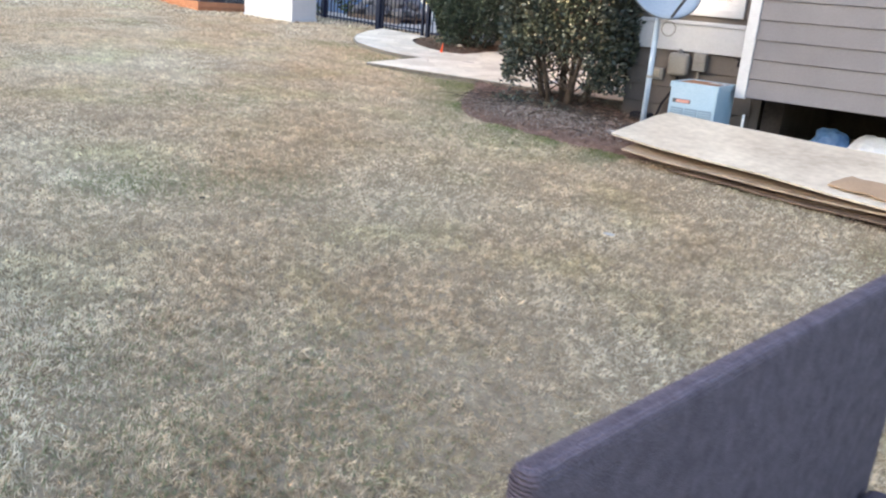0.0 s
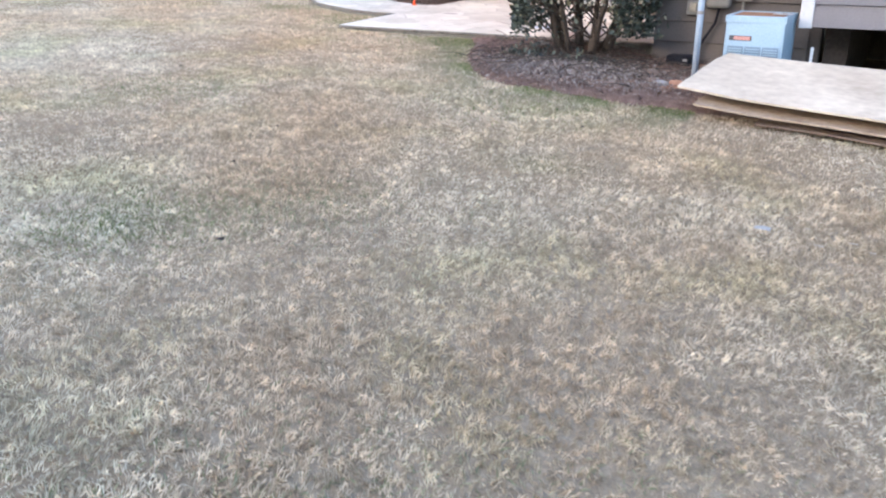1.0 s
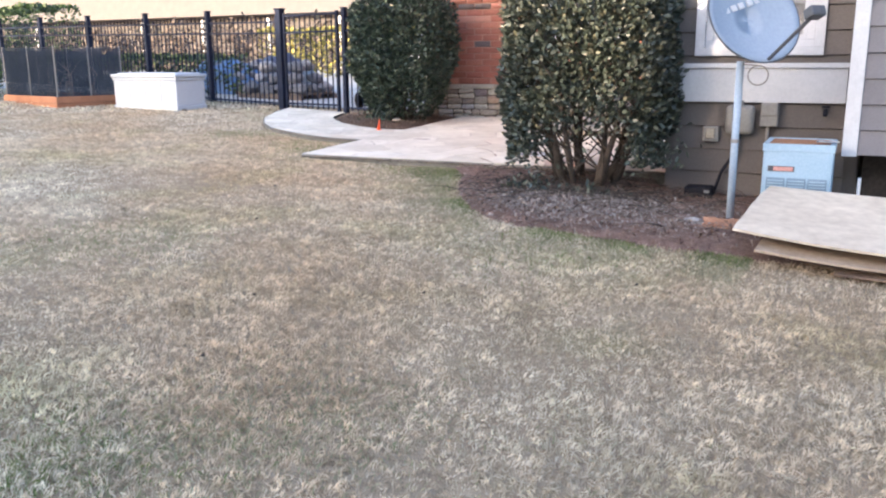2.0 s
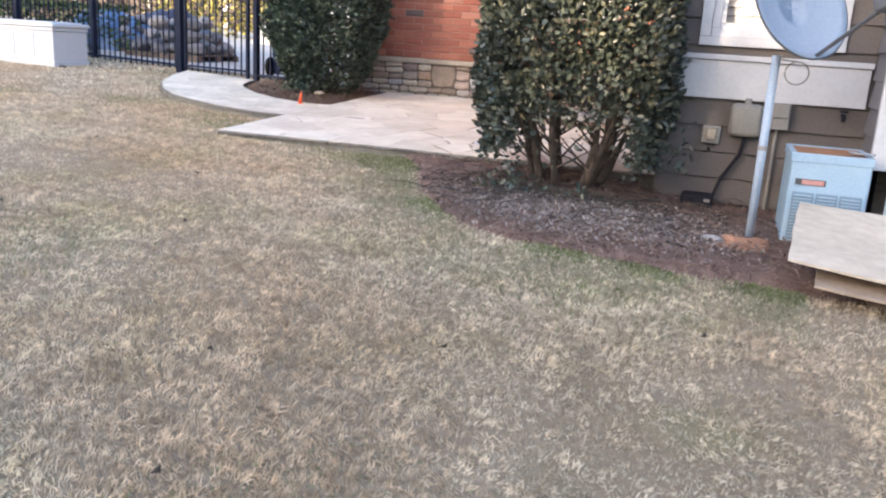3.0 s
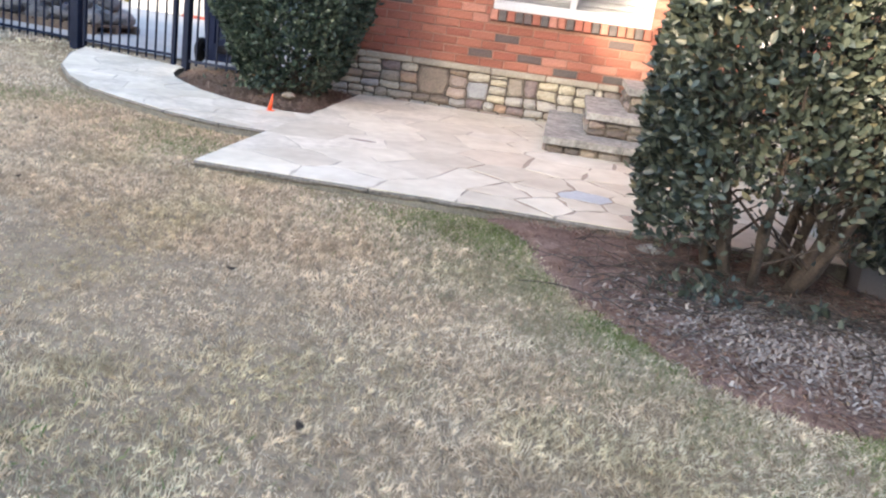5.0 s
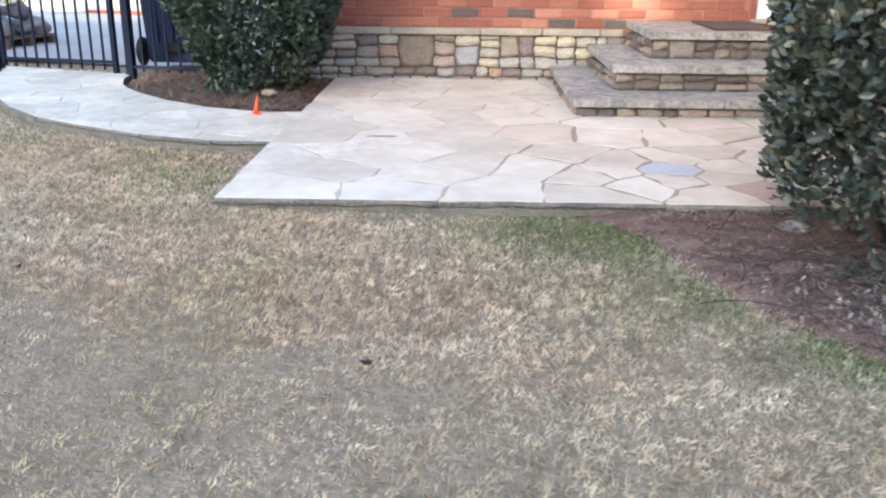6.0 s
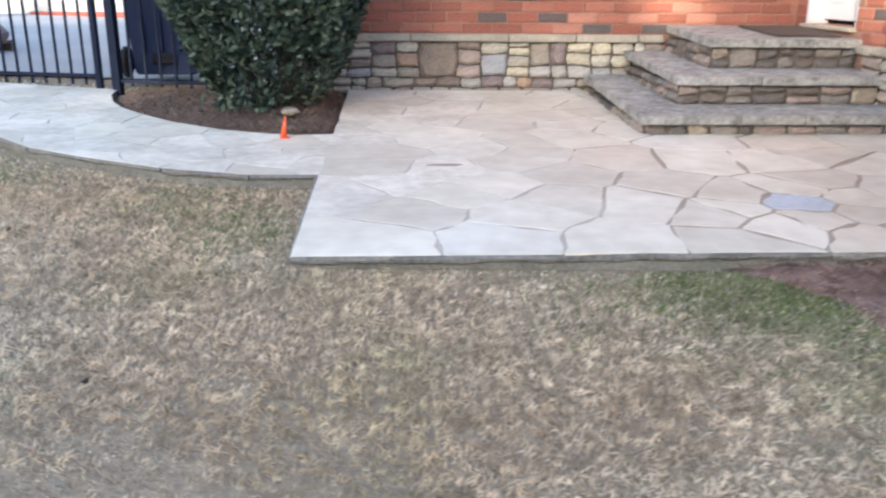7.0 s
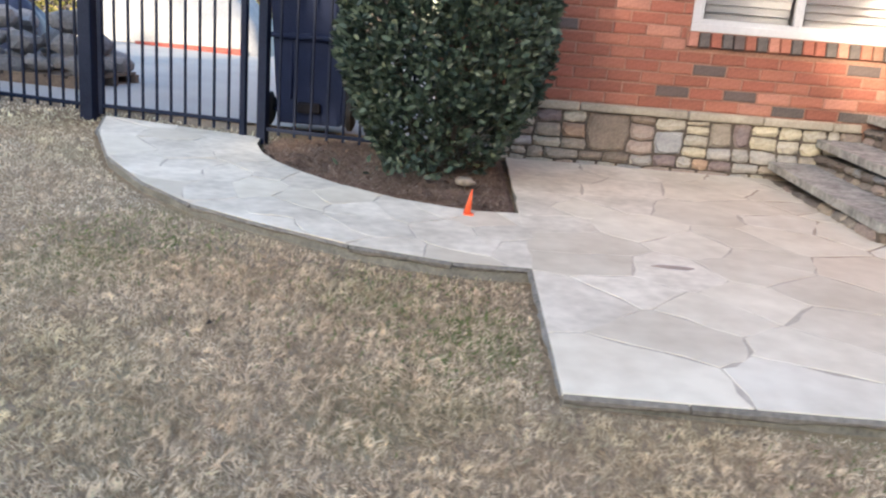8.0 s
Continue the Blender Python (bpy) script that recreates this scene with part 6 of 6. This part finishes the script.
cloud("lawn_grass", *blades(1750000, band_of(-11, -1, 3.5, 10, 0.0, 2.6), 0.032, 0.0031, 1, 1.0, 0.035), M_BLADE, None, "short dormant straw-coloured grass near the walk", "grass")
cloud("lawn_grass", *blades(1050000, band_of(-14, 0, 5, 12.4, 2.6, 5.5), 0.033, 0.0046, 2, 1.1, 0.04), M_BLADE, None, "short dormant straw-coloured grass before the patio", "grass")
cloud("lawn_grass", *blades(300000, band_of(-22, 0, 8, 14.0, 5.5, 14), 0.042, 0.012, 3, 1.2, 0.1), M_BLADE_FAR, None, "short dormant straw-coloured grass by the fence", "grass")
cloud("green_grass", *blades(22000, clumped(band_of(-11, -1, 3.5, 10, 0.0, 5.0), 0.9, 0.42, 4), 0.036, 0.0048, 4, 1.5), M_OLIVE, None, "faint green tufts in the dormant lawn", "grass")


def patches(g, n):
    spots = np.array([(-5.3, 4.85, 0.38), (-3.18, 2.73, 0.22), (-6.29, 8.6, 0.16), (-4.4, 7.95, 0.24), (-4.35, 7.8, 0.15), (-4.6, 8.05, 0.12), (-6.6, 8.9, 0.3), (-4.9, 8.0, 0.3), (-2.7, 5.8, 0.35), (-7.8, 9.3, 0.25)])
    k = g.integers(0, len(spots), n)
    return spots[k, 0] + g.normal(0, 1, n) * spots[k, 2], spots[k, 1] + g.normal(0, 1, n) * spots[k, 2]


def near_green(g, n):
    spots = np.array([(-0.79, 0.95, 0.35), (-0.61, 1.78, 0.3), (-0.39, 1.32, 0.4), (-1.3, 1.3, 0.35), (-3.15, 2.95, 0.3), (-5.0, 4.9, 0.3), (-2.6, 3.4, 0.3)])
    k = g.integers(0, len(spots), n)
    return spots[k, 0] + g.normal(0, 1, n) * spots[k, 2], spots[k, 1] + g.normal(0, 1, n) * spots[k, 2]


cloud("green_grass", *blades(14000, near_green, 0.036, 0.0048, 18, 1.5), M_TINT, None, "thin green growth in the near lawn", "grass")
cloud("green_grass", *blades(8000, patches, 0.038, 0.005, 8, 1.1), M_GREEN, None, "sparse green patches in the straw lawn", "grass")


def edge_strip(width, spread, level):
    def choose(g, n):
        run = BED_HOUSE[:11]
        lengths = np.array([math.dist(p, q) for p, q in zip(run, run[1:])])
        k = g.choice(len(lengths), n, p=lengths / lengths.sum())
        u = g.random(n)
        p, q = np.array(run)[k], np.array(run[1:])[k]
        at = p + (q - p) * u[:, None]
        way = (q - p) / lengths[k][:, None]
        off = np.abs(g.normal(0, spread, n)) * width - 0.05
        x, y = at[:, 0] + way[:, 1] * -off * -1, at[:, 1] + way[:, 0] * -off
        keep = ~inside(x, y, BED_HOUSE) | (off < 0)
        patch = np.array([noise.noise((a * 2.7, b * 2.7, 6)) for a, b in zip(x.tolist(), y.tolist())])
        keep &= patch > level + 0.2 * g.normal(size=n)
        return x[keep], y[keep]
    return choose


cloud("green_grass", *blades(26000, edge_strip(1.0, 0.10, 0.06), 0.036, 0.004, 5, 1.2), M_GREEN, None, "scattered green tufts along the mulch bed edge", "grass")
cloud("green_grass", *blades(34000, edge_strip(1.0, 0.34, -0.15), 0.036, 0.0048, 6, 1.5), M_OLIVE, None, "yellow-green grass thinning away from the mulch bed", "grass")
cloud("green_grass", *blades(22000, clumped(band_of(-11, -1, 3.5, 10, 0.0, 5.0), 1.6, 0.30, 9), 0.036, 0.0048, 7, 1.5), M_OLIVE, None, "pale yellow-green patches in the dormant lawn", "grass")

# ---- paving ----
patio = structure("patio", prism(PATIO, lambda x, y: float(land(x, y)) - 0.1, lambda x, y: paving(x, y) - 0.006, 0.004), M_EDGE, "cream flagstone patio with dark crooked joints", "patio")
pr = random.Random(12)
# the larger stones, from the lawn edge to the wall; smaller ones fall between them
STONES = [(-4.25, 8.74), (-3.95, 9.09), (-4.55, 8.9), (-4.31, 9.2), (-4.02, 8.56), (-3.72, 8.40), (-3.46, 8.5), (-4.32, 8.29), (-3.55, 9.28), (-3.98, 9.69), (-3.62, 9.64), (-3.22, 9.81), (-3.04, 9.59), (-3.2, 9.08), (-3.49, 8.87), (-3.89, 10.22), (-3.27, 10.18), (-2.75, 10.24), (-2.85, 9.38), (-3.22, 8.6), (-4.78, 8.33), (-5.26, 8.42), (-5.8, 8.38), (-5.6, 8.78), (-5.93, 9.08), (-5.17, 9.21), (-5.48, 9.51), (-4.83, 9.41), (-4.47, 9.75)]
BLUE = (-3.82, 8.88)
seeds = STONES[:]
for p in scatter_seeds(pr, -6.0, 8.3, -4.65, 9.7, 40, 0.2):
    if all(math.dist(p, q) > 0.27 for q in seeds):
        seeds.append(p)
seeds = [p for p in seeds if math.dist(p, BLUE) > 0.37] + [BLUE] + [(BLUE[0] + 0.35 * math.cos(a) * k, BLUE[1] + 0.25 * math.sin(a) * k) for a, k in ((0.3, 1.0), (1.3, 1.08), (2.4, 0.95), (3.5, 1.06), (4.6, 1.0), (5.5, 1.05))]
for p in scatter_seeds(pr, -6.05, 9.7, -2.45, 12.05, 60, 0.24):
    if all(math.dist(p, q) > 0.34 for q in STONES) and (p[1] > 10.2 or p[0] < -4.3):
        seeds.append(p)
for x0, x1, mat in ((-6.075, -4.72, M_GROUT), (-4.715, -2.44, M_JOINT)):
    part("mortar", prism([(x0, 8.235), (x1, 8.235), (x1, 12.1), (x0, 12.1)], lambda x, y: paving(x, y) - 0.02, lambda x, y, m=mat: paving(x, y) - (0.0022 if m is M_GROUT else 0.0035), 0.001), mat, patio)
REGION = [(-6.092, 8.218), (-2.44, 8.218), (-2.44, 12.10), (-6.092, 12.10)]
for s, tight, loose in zip(seeds, crazy_paving(REGION, seeds, 0.009), crazy_paving(REGION, seeds, 0.021)):
    poly = loose if s[0] > -4.6 else tight
    if len(poly) > 2:
        mat = M_FLAG_BLUE if s == BLUE else M_FLAG_RUST if s == (-3.46, 8.5) else M_FLAG_WHITE if s[0] < -5.2 and pr.random() < 0.6 else M_FLAG
        lift = pr.uniform(-0.001, 0.001)
        shape = wander(poly, pr, 0.016)
        shape = [(max(x, -6.092), max(y, 8.218)) for x, y in shape]
        part("flagstone", prism(shape, lambda x, y: paving(x, y) - 0.011, lambda x, y, l=lift: paving(x, y) + l, 0.0015), mat, patio)
# A dark smudge on the paving, added as a thin raised piece.
stain_outline = [(-5.43 + 0.10 * math.cos(a) * k, 9.60 + 0.035 * math.sin(a) * k) for a, k in ((0.2, 1.0), (1.1, 0.8), (2.3, 0.9), (3.3, 1.1), (4.2, 0.75), (5.4, 0.9))]
part("stone_inlay", prism(stain_outline, lambda x, y: paving(x, y) - 0.01, lambda x, y: paving(x, y) + 0.003, 0.002), M_STONE_PURPLE, patio, "small dark stain, built as a thin raised piece")
walk_bm = bmesh.new()
hi_ring = [walk_bm.verts.new((x, y, paving(x, y) - 0.0032)) for x, y in WALK]
base_bm = bmesh.new()
for (ax, ay), (bx, by) in zip(WALK, WALK[1:] + WALK[:1]):
    base_bm.faces.new([base_bm.verts.new(p) for p in ((ax, ay, float(land(ax, ay)) - 0.1), (bx, by, float(land(bx, by)) - 0.1), (bx, by, paving(bx, by) - 0.0036), (ax, ay, paving(ax, ay) - 0.0036))])
half = len(WALK_OUT)
for k in range(half - 1):
    a, b = hi_ring[k], hi_ring[k + 1]
    c, d = hi_ring[len(WALK) - 2 - k], hi_ring[len(WALK) - 1 - k]
    walk_bm.faces.new((a, b, c, d))
path = structure("walkway", walk_bm, M_GROUT, "curved cream flagstone walk from patio to gate", "walkway")
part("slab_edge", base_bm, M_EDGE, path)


def edge_stones(owner, line, r):
    """Rough stones along an open edge, jutting a little over a darker base."""
    def end(p, way, out, up):
        return (p[0] + way[1] * out, p[1] - way[0] * out, paving(p[0], p[1]) + up)

    for (ax, ay), (bx, by) in zip(line, line[1:]):
        length = math.hypot(bx - ax, by - ay)
        way = ((bx - ax) / length, (by - ay) / length)
        d = 0.0
        while d < length - 1e-6:
            e = d + r.uniform(0.28, 0.75)
            if length - e < 0.2:
                e = length
            thick, jut = r.uniform(0.018, 0.034), r.uniform(0.008, 0.022)
            bm = bmesh.new()
            rings, n = [], max(2, int((e - d) / 0.07))
            for k in range(n + 1):
                u = d + 0.003 + (e - d - 0.006) * k / n
                p = (ax + way[0] * u, ay + way[1] * u)
                w, t = jut + r.uniform(-0.006, 0.006), thick + r.uniform(-0.006, 0.006)
                rings.append([bm.verts.new(end(p, way, o, z)) for o, z in ((-0.01, -0.004), (w - 0.011, -0.005), (w, -0.014), (w - 0.002, -t + 0.006), (w - 0.009, -t), (-0.01, -t))])
            for one, two in zip(rings, rings[1:]):
                for k in range(6):
                    bm.faces.new((one[k], one[(k + 1) % 6], two[(k + 1) % 6], two[k]))
            bm.faces.new(rings[0])
            bm.faces.new(rings[-1][::-1])
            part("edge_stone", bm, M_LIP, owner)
            d = e


er = random.Random(17)
edge_stones(path, WALK_OUT[::-1], er)
edge_stones(patio, [(-6.092, 9.40), (-6.092, 8.218), (-2.44, 8.218)], er)


def on_walk(s, t):
    k = min(int(s), len(WALK_OUT) - 2)
    f = s - k
    o = [WALK_OUT[k][i] + (WALK_OUT[k + 1][i] - WALK_OUT[k][i]) * f for i in (0, 1)]
    n = [WALK_IN[k][i] + (WALK_IN[k + 1][i] - WALK_IN[k][i]) * f for i in (0, 1)]
    return (o[0] + (n[0] - o[0]) * t, o[1] + (n[1] - o[1]) * t)


wseeds = scatter_seeds(pr, 0, 0, 8, 2.2, 40, 0.5)
for poly in crazy_paving([(-0.02, -0.05), (7.98, -0.05), (7.98, 2.22), (-0.02, 2.22)], wseeds, 0.013):
    if len(poly) > 2:
        spread = [on_walk(max(0.0, s), min(1.0, max(0.004, t / 2.2))) for s, t in wander(poly, pr, 0.03)]
        lift = pr.uniform(-0.002, 0.002)
        part("flagstone", prism(spread, lambda x, y: paving(x, y) - 0.012, lambda x, y, l=lift: paving(x, y) + l, 0.0015), M_FLAG_WHITE if pr.random() < 0.7 else M_FLAG, path)

# ---- stone base of the brick wall ----
def stone_at(owner, axis, at, a0, a1, z0, z1, mat, r, proud=0.0):
    me = rubble(a0, a1, z0, z1, r)
    m = Matrix.Translation(((a0 + a1) / 2, at - 0.028 - proud, (z0 + z1) / 2)) if axis == "y" else Matrix.Translation((at - 0.028 - proud, (a0 + a1) / 2, (z0 + z1) / 2)) @ Matrix.Rotation(radians(-90), 4, "Z")
    piece("stone", me, mat, owner, m)


def fill(owner, axis, at, a0, a1, z0, z1, r):
    """Stones of mixed size fitted into a rectangle."""
    w, h = a1 - a0, z1 - z0
    if (w < 0.25 and h < 0.125) or (w < 0.17 and h < 0.17 and r.random() < 0.4):
        stone_at(owner, axis, at, a0, a1, z0, z1, M_STONE, r, r.uniform(-0.006, 0.008))
    elif w > h * r.uniform(1.8, 2.9) or h < 0.09:
        c = a0 + w * r.uniform(0.36, 0.64)
        fill(owner, axis, at, a0, c, z0, z1, r)
        fill(owner, axis, at, c, a1, z0, z1, r)
    else:
        c = z0 + h * r.uniform(0.38, 0.62)
        fill(owner, axis, at, a0, a1, z0, c, r)
        fill(owner, axis, at, a0, a1, c, z1, r)


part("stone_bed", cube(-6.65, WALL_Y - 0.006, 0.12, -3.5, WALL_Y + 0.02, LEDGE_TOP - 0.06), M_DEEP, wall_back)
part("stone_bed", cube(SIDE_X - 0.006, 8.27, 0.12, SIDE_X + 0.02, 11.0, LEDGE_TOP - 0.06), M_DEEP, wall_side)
sr = random.Random(31)
Z0, Z1 = 0.31, LEDGE_TOP - 0.062
MID = 0.445


def stack(a0, a1, z0, z1, stones):
    """Stones one over another, from the top down: each a share of the height and a colour."""
    z = z1
    for share, tone in stones:
        low = z - (z1 - z0) * share
        stone_at(wall_back, "y", WALL_Y, a0, a1, low, z, WALL_STONES[tone], sr, sr.uniform(-0.006, 0.009))
        z = low


COLUMNS = [
    (-5.70, [(0.36, "plum"), (0.36, "tan"), (0.28, "cream")]),
    (-5.515, [(0.31, "cream"), (0.40, "orange"), (0.29, "tan")]),
    (-5.20, [(1.0, "brown")]),
    (-5.01, [(0.20, "brown"), (0.43, "pink"), (0.37, "pink")]),
    (-4.785, [(0.32, "cream"), (0.68, "blue")]),
    (-4.62, [(0.15, "cream"), (0.24, "straw"), (0.31, "cream"), (0.30, "straw")]),
    (-4.435, [(0.68, "tan"), (0.32, "grey")]),
    (-4.30, [(0.66, "plum"), (0.34, "grey")]),
    (-4.10, [(0.31, "straw"), (0.36, "straw"), (0.33, "grey")]),
    (-3.93, [(0.34, "straw"), (0.34, "cream"), (0.32, "grey")]),
    (-3.76, [(0.36, "cream"), (0.34, "straw"), (0.30, "tan")]),
]
LOW_COURSE = [(-5.82, "tan"), (-5.56, "tan"), (-5.375, "brown"), (-5.165, "brown"), (-5.01, "grey"), (-4.81, "plum"), (-4.705, "grey"), (-4.585, "orange"), (-4.415, "plum"), (-4.21, "grey"), (-4.0, "tan"), (-3.76, "cream")]
a = -5.90
for b, stones in COLUMNS:
    stack(a, b, MID, Z1, stones)
    a = b
a = -5.95
for b, tone in LOW_COURSE:
    stack(a, b, Z0 + 0.055, MID, [(1.0, tone)])
    a = b
a = -5.95
while a < -3.78:
    b = min(-3.76, a + sr.uniform(0.12, 0.24))
    stack(a, b, Z0 - 0.01, Z0 + 0.055, [(1.0, sr.choice(("tan", "grey", "pink", "brown", "cream")))])
    a = b
fill(wall_back, "y", WALL_Y, -6.64, -5.95, Z0, MID, sr)
fill(wall_back, "y", WALL_Y, -6.64, -5.90, MID, Z1, sr)
fill(wall_back, "y", WALL_Y, -3.76, -3.5, Z0, Z1, sr)
fill(wall_side, "x", SIDE_X, 8.3, 11.0, 0.2, Z1, sr)

# ---- bricks ----
BL, BH = 0.245, 0.0835
br = random.Random(5)
brick_meshes = [chamfered(BL - 0.012, 0.05, BH - 0.012, 0.006, br, 0.0032) for _ in range(9)]
dark_meshes = [chamfered(BL - 0.013, 0.05, BH - 0.013, 0.004, br, 0.0015) for _ in range(2)]
stub_meshes = {}


def course_runs(a0, a1, z, holes):
    spans = [(a0, a1)]
    for h in holes:
        if h[2] < z + BH * 0.6 and h[3] > z + BH * 0.4:
            spans = [s for p, q in spans for s in ((p, min(q, h[0])), (max(p, h[1]), q)) if s[1] - s[0] > 0.015]
    return spans


def lay(owner, axis, at, a0, a1, z0, z1, holes, singly):
    """Running-bond courses: single bricks low down where they are seen close, joined ones above."""
    far_v, far_f = [], []
    row = 0
    z = z0
    while z < z1:
        off = (row % 2) * BL / 2
        for p, q in course_runs(a0, a1, z, holes):
            k = math.floor((p - a0 - off) / BL)
            while a0 + off + k * BL < q:
                s, e = max(p, a0 + off + k * BL), min(q, a0 + off + (k + 1) * BL)
                k += 1
                if e - s < 0.03:
                    continue
                c, w = (s + e) / 2, e - s
                if singly(c, z):
                    if w > BL - 0.004:
                        dark = br.random() < 0.024
                        me = br.choice(dark_meshes if dark else brick_meshes)
                        mat = M_BRICK_DARK if dark else M_BRICK
                    else:
                        key = round(w, 2)
                        if key not in stub_meshes:
                            stub_meshes[key] = chamfered(w - 0.013, 0.05, BH - 0.013, 0.004, br, 0.0015)
                        me, mat = stub_meshes[key], M_BRICK
                    y = at - 0.008 + br.uniform(-0.0015, 0.0015)
                    m = Matrix.Translation((c, y, z + BH / 2)) if axis == "y" else Matrix.Translation((y, c, z + BH / 2)) @ Matrix.Rotation(radians(-90), 4, "Z")
                    piece("brick", me, mat, owner, m)
                else:
                    n = len(far_v)
                    for out in (-0.007, 0.03):
                        for u, v in ((s + 0.006, z + 0.006), (e - 0.006, z + 0.006), (e - 0.006, z + BH - 0.007), (s + 0.006, z + BH - 0.007)):
                            far_v.append((u, at + out, v) if axis == "y" else (at + out, u, v))
                    far_f += [(n, n + 1, n + 2, n + 3), (n, n + 4, n + 5, n + 1), (n + 1, n + 5, n + 6, n + 2), (n + 2, n + 6, n + 7, n + 3), (n + 3, n + 7, n + 4, n)]
        z += BH
        row += 1
    if far_f:
        cloud("brick_courses", far_v, far_f, M_BRICK_FAR, owner)


SILL = (WINDOW[0] - 0.02, WINDOW[1] + 0.02, WINDOW[2] - 0.11, WINDOW[2])
SIDE_SILL = (SIDE_WINDOW[0] - 0.02, SIDE_WINDOW[1] + 0.02, SIDE_WINDOW[2] - 0.11, SIDE_WINDOW[2])
lay(wall_back, "y", WALL_Y, -6.64, SIDE_X - 0.01, LEDGE_TOP + 0.004, 3.3, [WINDOW, SILL], lambda c, z: z < 1.72)
lay(wall_side, "x", SIDE_X, 8.27, WALL_Y - 0.01, LEDGE_TOP + 0.004, 3.3, [SIDE_WINDOW, SIDE_SILL, DOOR, (11.08, 12.2, 0.0, 0.83)], lambda c, z: z < 1.75 and c > 9.3)


def sill(owner, axis, at, hole):
    n = round((hole[1] - hole[0]) / 0.083)
    w = (hole[1] - hole[0]) / n
    me = [chamfered(w - 0.012, 0.09, 0.10, 0.005, br, 0.002) for _ in range(2)]
    dk = chamfered(w - 0.012, 0.09, 0.10, 0.005, br, 0.002)
    for k in range(n):
        a = hole[0] + (k + 0.5) * w
        dark = br.random() < 0.28
        tilt = Matrix.Rotation(radians(-8), 4, "X")
        m = Matrix.Translation((a, at - 0.04, hole[2] + 0.055)) @ tilt if axis == "y" else Matrix.Translation((at - 0.04, a, hole[2] + 0.055)) @ Matrix.Rotation(radians(-90), 4, "Z") @ tilt
        piece("sill_brick", dk if dark else br.choice(me), M_BRICK_DARK if dark else M_BRICK, owner, m)


sill(wall_back, "y", WALL_Y, SILL)
sill(wall_side, "x", SIDE_X, SIDE_SILL)
